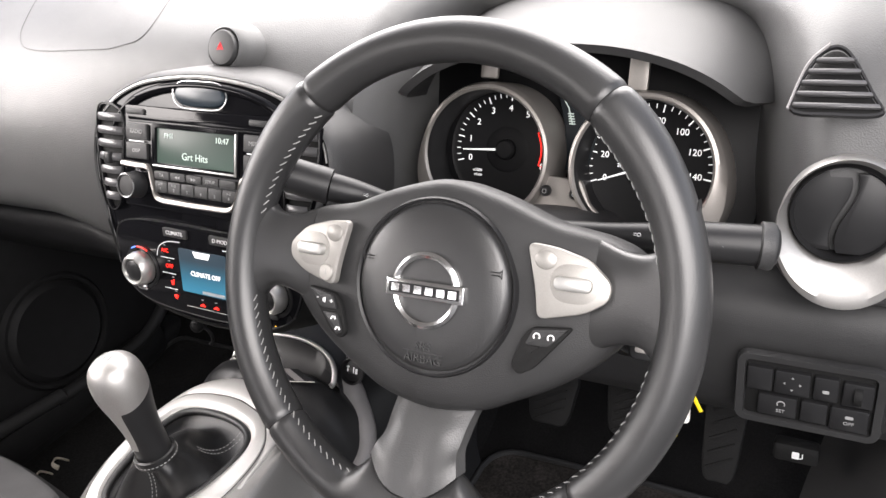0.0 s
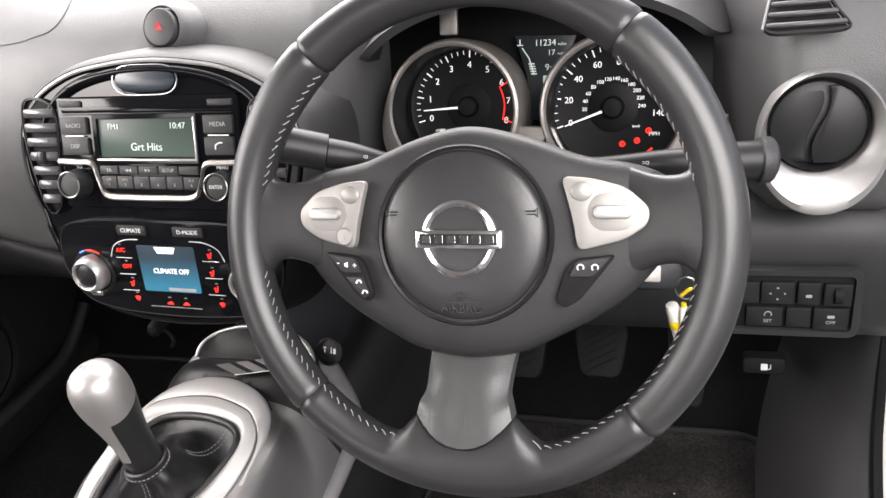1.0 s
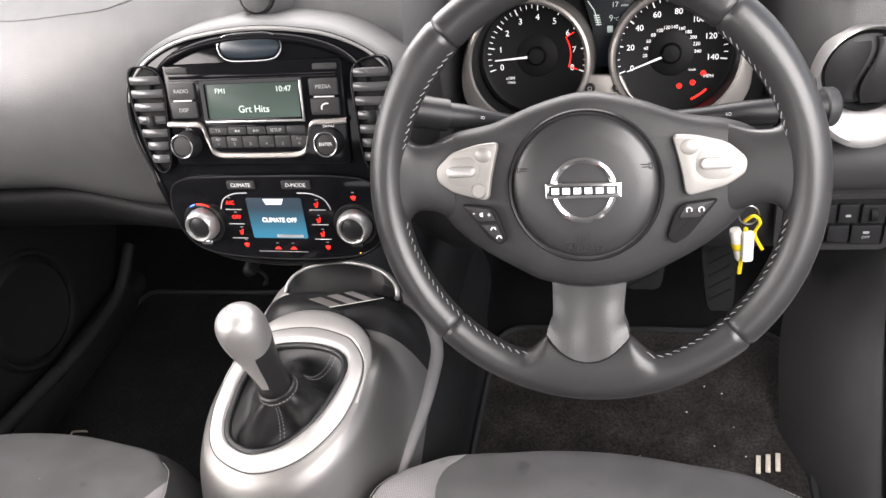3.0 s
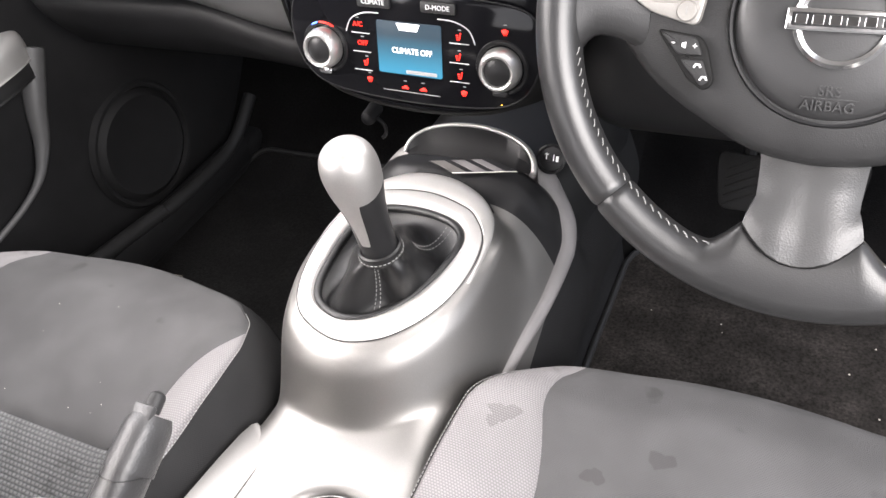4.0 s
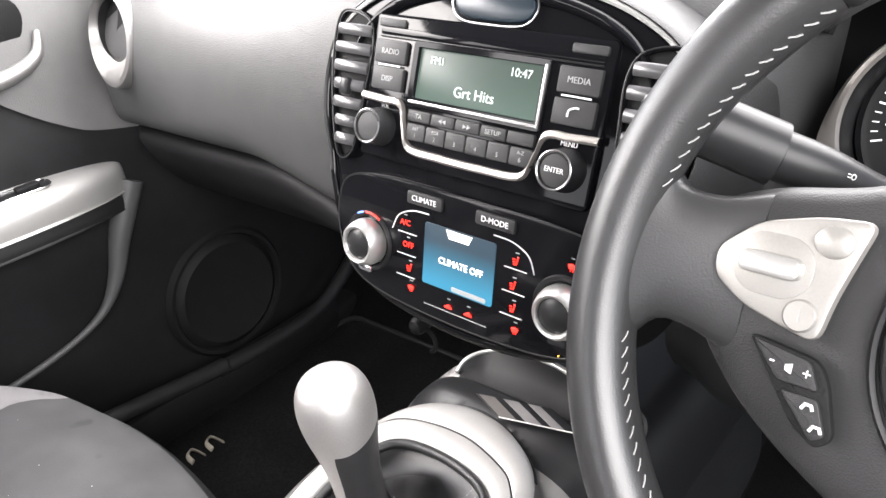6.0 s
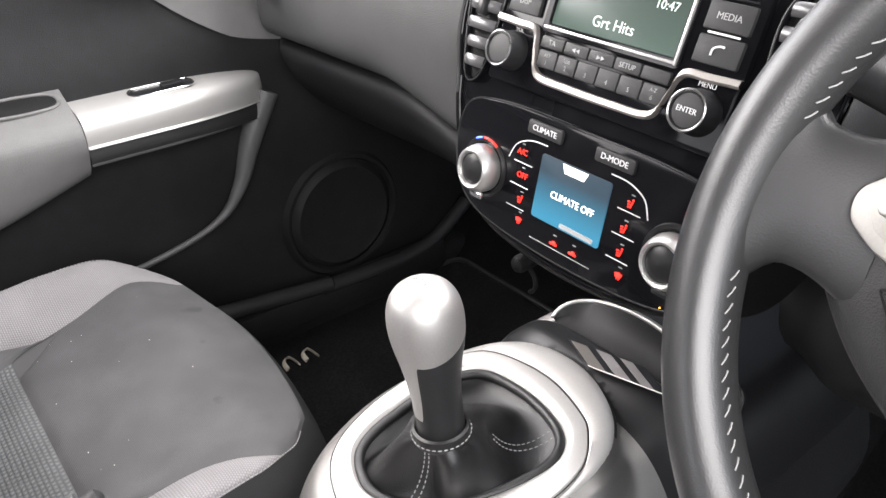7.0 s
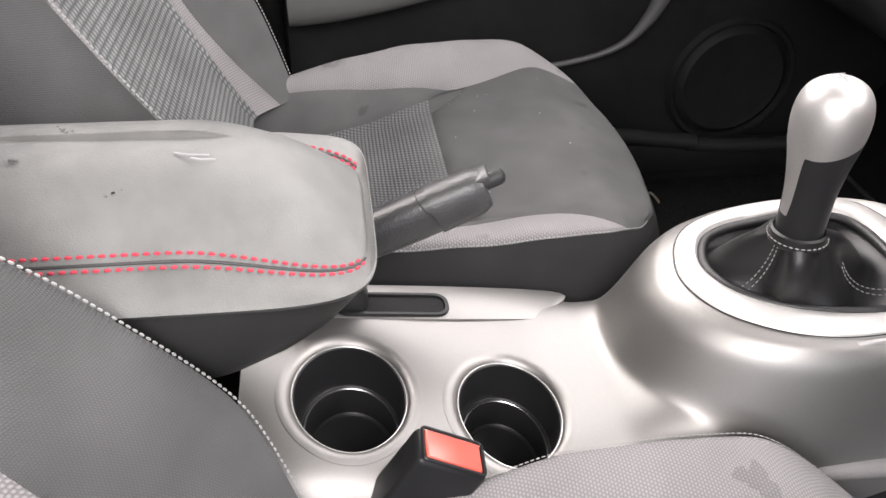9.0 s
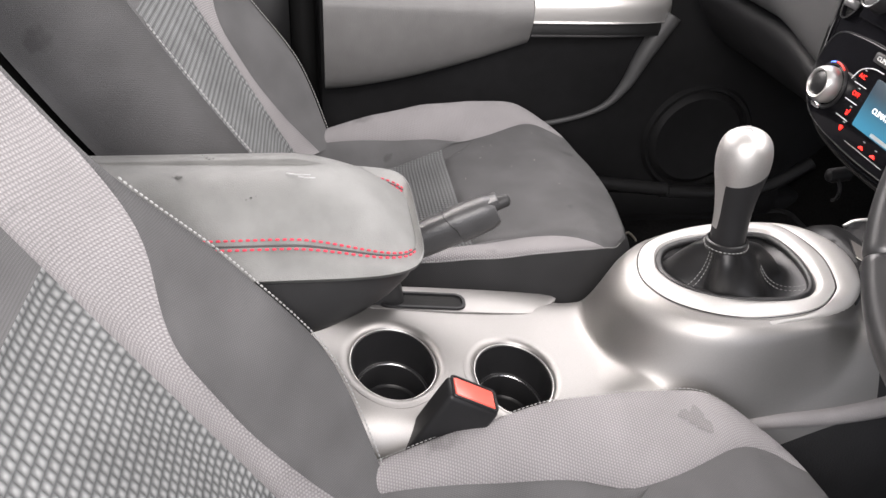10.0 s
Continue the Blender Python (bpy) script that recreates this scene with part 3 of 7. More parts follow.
_rim = [p + Vector((-0.001, 0.1155, 0.004)) for p in smooth_loop([(0.036, 0, 0), (0.027, 0.012, 0), (0, 0.014, 0), (-0.027, 0.012, 0), (-0.036, 0, 0), (-0.027, -0.012, 0), (0, -0.014, 0), (0.027, -0.012, 0)], 5)]
part("lens_rim", tube(_rim, 0.0007, 6, closed=True), STEEL, stack)


# side air vents
def side_vent(s):
    vent = thing("air_vent", "upright black air vent with curved slats and bright edge", "air vent", STACK @ pose(s * 0.127, 0.044, 0.0), group="centre air vents")
    o = smooth_loop([(0.016 * s, 0.055, 0), (-0.010 * s, 0.052, 0), (-0.019 * s, 0.035, 0), (-0.017 * s, 0.0, 0), (-0.013 * s, -0.045, 0), (-0.002 * s, -0.058, 0), (0.008 * s, -0.045, 0), (0.019 * s, 0.0, 0), (0.022 * s, 0.035, 0)], 5)
    part("well", ring_plate(inset_outline(o, -0.002), inset_outline(o, 0.0012), 0.006, 0.001, -0.001), GLOSS, vent)
    part("backing", plate(inset_outline(o, 0.001), 0.001, 0.0003, 0.0004), RUBBER, vent)
    for k in range(7):
        y = 0.042 - 0.0142 * k
        xs = [p.x for p in o if abs(p.y - y) < 0.006]
        x0, x1 = min(xs) + 0.0015, max(xs) - 0.0015
        rows = [[Vector((x0 + (x1 - x0) * i / 8, y - 0.0044 * math.cos(a), 0.0045 + 0.0035 * math.sin(math.pi * i / 8) ** 0.6 + 0.002 * math.sin(a))) for i in range(9)] for a in np.linspace(0, 2 * math.pi, 9)[:-1]]
        part("slat", grid_bm(rows, close_v=True), SLAT, vent)
    part("slider", box(0.010, 0.014, 0.008, 0.003, at=(0, -0.002, 0.009)), SATIN_BLACK, vent)
    part("edging", tube([p + Vector((0, 0, 0.0055)) for p in inset_outline(o, -0.001)], 0.0007, 6, closed=True), SATIN_BLACK, vent)


side_vent(-1), side_vent(1)


# ---- radio ----
def button(parent, name, w, h, at, mat, depth=0.003, r=0.0015, label="", rz=0.0):
    return part(name, plate(rounded_rect(w, h, min(r, 0.45 * h)), depth, 0.0008), mat, parent, label, m=pose(*at, 0, 0, rz))


def knob(parent, name, r, h, at, mat, cap=None, ribs=True):
    k = part(name, revolve([(r * 1.08, 0.0), (r * 1.05, h * 0.25), (r, h * 0.35), (r * 0.97, h * 0.9), (r * 0.90, h), (r * 0.80, h * 1.02), (r * 0.76, h * 0.95), (0.0001, h * 0.95)], 48), mat, parent, m=pose(*at))
    if cap:
        part("cap", revolve([(0.0001, h * 0.99), (r * 0.5, h * 0.985), (r * 0.74, h * 0.96)], 40), cap, k)
    return k


radio = thing("car_radio", "black car radio with green display and silver trim", "car radio", STACK @ pose(-0.003, 0.047, 0.001))
part("body", plate(rounded_rect(0.204, 0.108, 0.004), 0.006, 0.002), GLOSS, radio)
part("disc_slot", plate(rounded_rect(0.190, 0.0055, 0.0015, cy=0.0415), 0.0008, 0.0003, 0.006), GLOSS, radio)
part("slot_lip", box(0.190, 0.0012, 0.002, 0.0004, at=(0, 0.0375, 0.0065)), SATIN_BLACK, radio)
button(radio, "button", 0.026, 0.006, (-0.084, 0.0475, 0.006), BLACK, 0.002)
button(radio, "eject_button", 0.026, 0.006, (0.084, 0.0465, 0.006), BLACK, 0.002)
part("display_frame", ring_plate(rounded_rect(0.118, 0.048, 0.003, cx=0.0, cy=0.0135), rounded_rect(0.106, 0.036, 0.001, cx=0.0, cy=0.0145), 0.003, 0.001, 0.006), GLOSS, radio)
part("display", plate(rounded_rect(0.106, 0.036, 0.001, cy=0.0145), 0.001, 0.0002, 0.0055), LCD, radio, "grey-green lit display")
part("display_trim", box(0.112, 0.0022, 0.003, 0.0006, at=(0.0, -0.0065, 0.009)), PALE, radio, "bright line under the display")
part("display_trim", box(0.0022, 0.042, 0.003, 0.0006, at=(0.0565, 0.013, 0.009)), PALE, radio)
lettering("display_text", "FM1", 0.0075, LCDTEXT, radio, (-0.036, 0.025, 0.0068))
lettering("display_text", "10:47", 0.0082, LCDTEXT, radio, (0.036, 0.0255, 0.0068))
lettering("display_text", "Grt Hits", 0.0105, LCDTEXT, radio, (0.0, 0.0055, 0.0068))
for s, words in ((-1, ("RADIO", "DISP")), (1, ("MEDIA", ""))):
    for k in range(2):
        b = button(radio, "button", 0.031, 0.017, (s * 0.081, 0.0265 - 0.020 * k, 0.006), BLACK, 0.003)
        if words[k]:
            lettering("print", words[k], 0.0058, GREYINK, b, (0, 0, 0.0031))
    part("button_line", box(0.022, 0.0013, 0.001, 0.0003, at=(s * 0.081, 0.0165, 0.0085)), INK, radio)
part("handset_symbol", tube(smooth_loop([(-0.0035, -0.003, 0), (-0.003, 0.001, 0), (0.001, 0.003, 0), (0.004, 0.003, 0)], 4, closed=False), 0.0007, 6), INK, radio, m=pose(0.081, 0.0065, 0.0095))
for k in range(5):
    b = button(radio, "button", 0.0215, 0.0085, (-0.0445 + 0.0225 * k, -0.0165, 0.006), BLACK, 0.003)
    if k == 0:
        lettering("print", "TA", 0.005, GREYINK, b, (0, 0, 0.0031))
    if k == 3:
        lettering("print", "SETUP", 0.0048, GREYINK, b, (0, 0, 0.0031))
    if k in (1, 2):
        for d in (-0.0018, 0.0018):
            s = -1 if k == 1 else 1
            part("arrow", plate([(-0.0016 * s + d, 0.0016), (-0.0016 * s + d, -0.0016), (0.0016 * s + d, 0)], 0.0003, 0.0001, 0.0031), GREYINK, b, smooth=False)
for k in range(6):
    b = button(radio, "button", 0.0180, 0.0125, (-0.0455 + 0.0187 * k, -0.0285, 0.006), BLACK, 0.003)
    lettering("print", str(k + 1), 0.0045, GREYINK, b, (0, -0.002, 0.0031))
    if k in (0, 1, 5):
        lettering("print", ("AST", "RDS", "", "", "", "A-Z")[k], 0.0035, GREYINK, b, (0, 0.0028, 0.0031))
_tr = smooth_loop([(-0.103, -0.0075, 0), (-0.082, -0.0085, 0), (-0.064, -0.010, 0), (-0.058, -0.026, 0), (-0.050, -0.0405, 0), (-0.020, -0.0425, 0), (0.020, -0.0425, 0), (0.050, -0.0405, 0), (0.058, -0.026, 0), (0.064, -0.010, 0), (0.082, -0.0085, 0), (0.103, -0.0075, 0)], 5, closed=False)
part("silver_trim", grid_bm([[p + Vector((0, dy, 0.006 + dz)) for p in _tr] for dy, dz in ((0.0022, 0.0), (0.0018, 0.004), (-0.0018, 0.005), (-0.0032, 0.004), (-0.0036, 0.0))]), TAUPE, radio, "silver swept trim line")
for s in (-1, 1):
    kn = knob(radio, "knob", 0.0138, 0.016, (s * 0.0825, -0.030, 0.006), SATIN_BLACK, BLACK)
    part("knob_ring", revolve([(0.0126, 0.0158), (0.0131, 0.0166), (0.0124, 0.0170), (0.0117, 0.0166), (0.0118, 0.0155)], 48), STEEL, kn, "bright ring")
    if s > 0:
        lettering("print", "ENTER", 0.0048, INK, kn, (0, 0, 0.0160))
lettering("print", "VOL", 0.0042, GREYINK, radio, (-0.080, -0.0105 - 0.0035, 0.0075))
lettering("print", "MENU", 0.0046, INK, radio, (0.082, -0.0135, 0.0078))

# ---- climate panel ----
climate = thing("climate_panel", "gloss black climate control panel with blue screen", "climate control", STACK @ pose(0.002, -0.028, 0.0015, 9, 0, 0) @ pose(0, -0.042, 0))
_co = smooth_loop([(x * 0.955, y, 0) for x, y in ((0.0, 0.052), (0.080, 0.051), (0.122, 0.043), (0.134, 0.018), (0.130, -0.012), (0.112, -0.036), (0.076, -0.047), (0.0, -0.051))] + [(-x * 0.955, y, 0) for x, y in ((0.076, -0.047), (0.112, -0.036), (0.130, -0.012), (0.134, 0.018), (0.122, 0.043), (0.080, 0.051))], 5)
part("face", plate(_co, 0.004, 0.002), GLOSS, climate)
part("face_edge", tube([p + Vector((0, 0, 0.0035)) for p in inset_outline(_co, 0.0005)], 0.0008, 6, closed=True), SATIN_BLACK, climate)
part("screen", plate(rounded_rect(0.066, 0.049, 0.002), 0.0008, 0.0002, 0.004), CLIMATE_SCREEN, climate, "lit blue screen", m=pose(0.0, 0.001, 0))
lettering("screen_text", "CLIMATE OFF", 0.0075, WHITELIT, climate, (0.003, -0.001, 0.0052), width=0.92)
part("screen_tab", plate([(-0.012, 0.0245), (-0.009, 0.018), (0.009, 0.018), (0.012, 0.0245)], 0.0004, 0.0001, 0.0049), WHITELIT, climate, smooth=False)
part("screen_bar", plate(rounded_rect(0.032, 0.0035, 0.001, cx=0.012, cy=-0.0205), 0.0004, 0.0001, 0.0049), GREYINK, climate, smooth=False)
for x, word in ((-0.034, "CLIMATE"), (0.031, "D-MODE")):
    b = button(climate, "button", 0.034, 0.010, (x, 0.0415, 0.004), BLACK, 0.0025, 0.002)
    lettering("print", word, 0.0060, INK, b, (0, 0, 0.0027))
for s in (-1, 1):
    at = (s * 0.0915, -0.006, 0.004)
    part("knob_well", revolve([(0.0250, 0.0), (0.0242, 0.0015), (0.0215, 0.0012), (0.0205, 0.0)], 48), SATIN_BLACK, climate, m=pose(*at))
    kn = part("knob", revolve([(0.0190, 0.0), (0.0194, 0.004), (0.0188, 0.008), (0.0168, 0.0135), (0.0150, 0.0153), (0.0132, 0.0147), (0.0124, 0.0130)], 56), PALE, climate, "satin silver dial", m=pose(*at))
    part("cap", revolve([(0.0001, 0.0158), (0.007, 0.0151), (0.0112, 0.0134), (0.0126, 0.0125)], 48), SATIN_BLACK, kn)
    part("foot", box(0.015, 0.006, 0.005, 0.0022, at=(0, -0.0225, 0.003)), CHROME if s < 0 else SATIN_BLACK, kn)
_arc = [(-0.0915 + 0.0240 * math.cos(a), -0.006 + 0.0240 * math.sin(a), 0.0054) for a in np.linspace(radians(60), radians(120), 12)]
part("heat_scale", tube(_arc[:8], 0.0008, 5), REDLIT, climate), part("cool_scale", tube(_arc[8:], 0.0008, 5), BLUELIT, climate)


def seat_symbol(kind):
    """Small glyphs: a seat with arrows, a fan-shaped window, a car."""
    if kind == "man":
        return merge(tube([(-0.0026, -0.0024, 0), (-0.0004, -0.0024, 0), (0.0006, 0.0016, 0)], 0.0007, 5), revolve([(0.0001, 0.0006), (0.0009, 0.0)], 8, at=(0.0009, 0.0030, 0)), tube([(-0.0034, 0.0012, 0), (-0.0014, 0.0012, 0)], 0.0006, 5), tube([(-0.0030, -0.0006, 0), (-0.0012, -0.0006, 0)], 0.0005, 5))
    if kind == "fan":
        return merge(plate([(-0.0032, 0.0016), (-0.0020, -0.0014), (0.0020, -0.0014), (0.0032, 0.0016), (0, 0.0026)], 0.0005, 0.0001), tube([(-0.001, -0.003, 0), (-0.0008, -0.0016, 0)], 0.0004, 5), tube([(0.001, -0.003, 0), (0.0008, -0.0016, 0)], 0.0004, 5))
    return plate([(-0.0036, -0.0014), (-0.0034, 0.0002), (-0.0016, 0.0006), (-0.0006, 0.0018), (0.0016, 0.0018), (0.0026, 0.0004), (0.0036, 0.0), (0.0036, -0.0014)], 0.0005, 0.0001)


for x, y, what in ((-0.053, 0.0195, "A/C"), (-0.049, 0.002, "OFF"), (-0.046, -0.0165, "man"), (-0.044, -0.0325, "fan"), (-0.006, -0.036, "car"), (0.013, -0.036, "car"), (0.055, -0.034, "fan"), (0.051, 0.0175, "man"), (0.0505, -0.001, "man"), (0.052, -0.018, "man"), (0.094, 0.026, "fan")):
    if what in ("A/C", "OFF"):
        lettering("lit_print", what, 0.0064, REDLIT, climate, (x, y, 0.0046))
    else:
        part("lit_symbol", seat_symbol(what), REDLIT, climate, m=pose(x, y, 0.0046))
    part("tell_tale", box(0.003, 0.0008, 0.0004, 0, at=(x, y + 0.0062, 0.0044)), GREYINK, climate, smooth=False)
for s in (-1, 1):
    part("panel_line", tube(smooth_loop([(s * 0.066, 0.012, 0.0045), (s * 0.060, 0.024, 0.0045), (s * 0.046, 0.0305, 0.0045), (s * 0.030, 0.0315, 0.0045)], 5, closed=False), 0.0005, 5), INK, climate)
    for k in range(3):
        part("panel_line", tube([(s * 0.041, 0.0115 - 0.0178 * k, 0.0045), (s * 0.060, 0.0115 - 0.0178 * k, 0.0045)], 0.0004, 5), INK, climate)
part("panel_line", tube([(-0.030, -0.0405, 0.0045), (0.030, -0.0405, 0.0045)], 0.0004, 5), GREYINK, climate)
lettering("print", "o", 0.002, AMBER, climate, (0.092, -0.040, 0.0046))


# ---- instrument cluster ----
CLUSTER = tilted(0.355, 0.30, 0.665, 20, -2.0)
cluster = thing("instrument_cluster", "twin round gauge cluster with silver bezels", "gauge cluster", CLUSTER)
part("back_panel", plate(rounded_rect(0.34, 0.19, 0.05, cx=0.005, cy=0.0), 0.006, 0.002, -0.020), DIAL, cluster)


def dial(cx, cy, name, marks, first, last, ring_text, small, needle_at, minor, numeral, size):
    d = part(name, revolve([(0.0001, 0.0), (0.056, 0.0), (0.060, 0.002), (0.062, 0.010)], 64), DIAL, cluster, m=pose(cx, cy, -0.003) @ Matrix.Scale(size, 4))
    part("hub_disc", revolve([(0.0001, 0.0010), (0.020, 0.0010), (0.0225, 0.0002)], 48), DIAL, d)
    n = len(marks)
    for i, word in enumerate(marks):
        a = radians(first + (last - first) * i / (n - 1))
        lettering("numeral", word, numeral, DIALINK, d, (0.0405 * math.cos(a), 0.0405 * math.sin(a), 0.0006))
        for k in range(minor if i < n - 1 else 1):
            b = radians(first + (last - first) * (i + k / minor) / (n - 1))
            r0, w = (0.0478, 0.0011) if k == 0 else (0.0505, 0.0007)
            part("tick", box(0.0545 - r0, w, 0.0004, 0, at=((r0 + 0.0545) / 2, 0, 0.0005), rot=None), DIALINK, d, m=pose(0, 0, 0, 0, 0, math.degrees(b)), smooth=False)
    a = radians(needle_at)
    part("needle", merge(plate([(-0.004, 0.0011), (0.0, 0.0013), (0.046, 0.0005), (0.046, -0.0005), (0.0, -0.0013), (-0.004, -0.0011)], 0.0012, 0.0003, 0.004)), DIALINK, d, "white needle", m=pose(0, 0, 0, 0, 0, needle_at))
    part("needle_cap", revolve([(0.0001, 0.0085), (0.008, 0.008), (0.0100, 0.006), (0.0105, 0.0)], 32), DIAL, d)
    for t_, s_, at_ in ring_text:
        lettering("print", t_, s_, DIALINK, d, at_)
    for i, word in enumerate(small):
        b = radians(first + (last - first) * i / (len(small) - 0.4))
        lettering("numeral", word, 0.0046, DIALINK, d, (0.0255 * math.cos(b), 0.0255 * math.sin(b), 0.0013))
    return d


rev = dial(-0.0695, -0.0080, "rev_counter", [str(i) for i in range(9)], 196, -20, [("x1000", 0.0040, (-0.030, -0.023, 0.0006)), ("r/min", 0.0040, (-0.029, -0.0275, 0.0006))], [], 184, 4, 0.0088, 1.03)
_redarc = [(0.0365 * math.cos(radians(b)), 0.0365 * math.sin(radians(b)), 0.0007) for b in np.linspace(-20, 30, 12)]
part("red_zone", tube([(0.0465 * math.cos(radians(30)), 0.0465 * math.sin(radians(30)), 0.0007)] + _redarc[::-1] + [(0.0465 * math.cos(radians(-20)), 0.0465 * math.sin(radians(-20)), 0.0007)], 0.0006, 5), REDLIT, rev, "red zone line")
speed = dial(0.0755, -0.0110, "speedometer", ["0", "20", "40", "60", "80", "100", "120", "140"], 200, -8, [("MPH", 0.0048, (0.037, -0.024, 0.0006)), ("km/h", 0.0034, (0.021, -0.017, 0.0013))], ["", "20", "40", "60", "80", "100", "120", "140", "160", "180", "200", "220", "240"], 201, 4, 0.0080, 1.07)
for x, y, w in ((0.009, -0.033, "brake"), (0.022, -0.030, "door"), (0.032, -0.021, "belt")):
    part("warning_light", merge(ring_plate([Vector((0.0036 * math.cos(a), 0.0036 * math.sin(a), 0)) for a in np.linspace(0, 2 * math.pi, 17)[:-1]], [Vector((0.0024 * math.cos(a), 0.0024 * math.sin(a), 0)) for a in np.linspace(0, 2 * math.pi, 17)[:-1]], 0.0005, 0.0001, 0.0006), box(0.0012, 0.0034, 0.0005, 0, at=(0, 0, 0.0008))), REDLIT, speed, m=pose(x, y, 0) @ Matrix.Scale(0.75, 4), smooth=False)
_glow = [(0.051 * math.cos(radians(b)), 0.051 * math.sin(radians(b)), 0.0009) for b in np.linspace(-66, -46, 8)]
part("warning_light", tube(_glow, 0.0011, 5), REDLIT, speed)
# trip screen
part("trip_screen", plate([Vector(p) for p in ((-0.020, 0.060, 0), (0.040, 0.058, 0), (0.026, 0.020, 0), (0.018, -0.022, 0), (-0.006, -0.022, 0), (-0.008, 0.020, 0))], 0.001, 0.0003, 0.001), DASH_SCREEN, cluster, "dark lit trip screen")
for body, size, at in (("11234", 0.0085, (0.010, 0.0520, 0.0023)), ("miles", 0.0040, (0.0265, 0.0505, 0.0023)), ("17", 0.0075, (0.016, 0.0425, 0.0023)), ("miles", 0.0038, (0.0262, 0.0415, 0.0023)), ("9", 0.0090, (0.012, 0.0285, 0.0023)), ("°C", 0.0052, (0.0175, 0.0275, 0.0023))):
    lettering("screen_text", body, size, LCDTEXT, cluster, at)
part("fuel_scale", tube([(-0.013, 0.048, 0.0023), (-0.006, 0.038, 0.0023), (-0.001, 0.022, 0.0023)], 0.0006, 5), LCDTEXT, cluster)
for k in range(5):
    part("scale_bar", box(0.006, 0.0012, 0.0003, 0, at=(-0.0035 + 0.0006 * k, 0.0325 - 0.0024 * k, 0.0023)), LCDTEXT, cluster, smooth=False)
part("pump_symbol", plate(rounded_rect(0.006, 0.007, 0.001, cx=0.011, cy=0.0175), 0.0003, 0.0001, 0.0021), LCDTEXT, cluster, smooth=False)
part("thermometer_symbol", merge(box(0.0012, 0.005, 0.0003, 0, at=(-0.015, 0.0535, 0.0023)), box(0.006, 0.001, 0.0003, 0, at=(-0.015, 0.0505, 0.0023))), LCDTEXT, cluster, smooth=False)


def bezel(cx, cy, flare_at):
    """A broad silver ring whose lower outer side is drawn out to a point."""
    part("bezel_wall", revolve([(0.0612, 0.0245), (0.0600, 0.020), (0.0612, -0.024)], 72), SATIN_BLACK, cluster, m=pose(cx, cy, 0.022))
    rows = []
    for k in range(96):
        a = 2 * math.pi * k / 96
        off = abs((math.degrees(a) - flare_at + 180) % 360 - 180)
        out = 0.0690 + 0.013 * math.exp(-(off / 34) ** 2)
        prof = [(out + 0.001, -0.030), (out, 0.016), (out - 0.0012, 0.0215), (0.0660 + 0.25 * (out - 0.069), 0.0262), (0.0632, 0.0272), (0.0612, 0.0250)]
        rows.append([(r * math.cos(a), r * math.sin(a), z) for r, z in prof])
    part("bezel", grid_bm(rows, close_v=True), TAUPE, cluster, "silver gauge bezel", m=pose(cx, cy, 0.022))


bezel(-0.0735, -0.011, 218), bezel(0.0795, -0.011, 322)
part("bridge", plate(round_poly([(-0.009, -0.026), (0.024, -0.027), (0.034, -0.048), (0.052, -0.064), (-0.034, -0.060), (-0.018, -0.044)], 0.004), 0.006, 0.002, 0.034), TAUPE, cluster, "silver bridge between the bezels")
for x in (-0.008, 0.021):
    b = part("reset_button", revolve([(0.0001, 0.006), (0.004, 0.0058), (0.0052, 0.004), (0.0054, 0.0)], 24), SATIN_BLACK, cluster, m=pose(x, -0.040, 0.041))
    part("print", ring_plate(rounded_rect(0.004, 0.004, 0.001), rounded_rect(0.003, 0.003, 0.0008), 0.0003, 0.0001, 0.0059), GREYINK, b, smooth=False)
for x, z in ((-0.078, 0.058), (0.066, 0.054)):
    part("strut", box(0.018, 0.050, 0.006, 0.002, at=(x, z + 0.028, 0.034)), TAUPE, cluster, "silver strut up to the hood")


def hood():
    """The visor shell above the gauges."""
    rows = []
    for i, s in enumerate(np.linspace(0, 1, 10)):
        row = []
        for a in np.linspace(radians(-28), radians(208), 60):
            rx, rz = 0.188 + 0.012 * s, 0.112 + 0.012 * s
            x = 0.362 + rx * math.copysign(abs(math.cos(a)) ** 0.85, math.cos(a))
            z = 0.672 + rz * math.sin(a)
            y = 0.236 + 0.18 * s + 0.10 * sstep(0.62, 0.25, math.sin(a)) * (1 - s)
            row.append((x, y, z + 0.01 * s))
        rows.append(row)
    inner = [[(0.362 + (p[0] - 0.362) * 0.955, p[1] + 0.003, 0.672 + (p[2] - 0.672) * 0.93) for p in r] for r in rows]
    return grid_bm(inner[::-1] + rows)


part("hood", hood(), POD, cluster, "black visor hood", m=CLUSTER.inverted())

# ---- steering wheel ----
WHEEL = tilted(0.358, 0.0, 0.683, 26.5)
wheel = thing("steering_wheel", "black leather three-spoke steering wheel with silver switch panels", "steering wheel", WHEEL)
RIM_R, RIM_r = 0.1650, 0.0158


def rim_section(a, r):
    """A slightly oval grip, thicker at the thumb rests; a: angle round the wheel."""
    thumb = 0.0018 * (math.exp(-((math.degrees(a) % 360 - 42) / 14) ** 2) + math.exp(-((math.degrees(a) % 360 - 138) / 14) ** 2))
    return r + thumb


def ear(a):
    """How far the leather is drawn in beside the lower spoke."""
    off = abs(math.degrees(a) % 360 - 270)
    return 0.0245 * sstep(21.0, 14.0, off) * 0.86 + 0.0245 * 0.14 * sstep(26, 17, off)


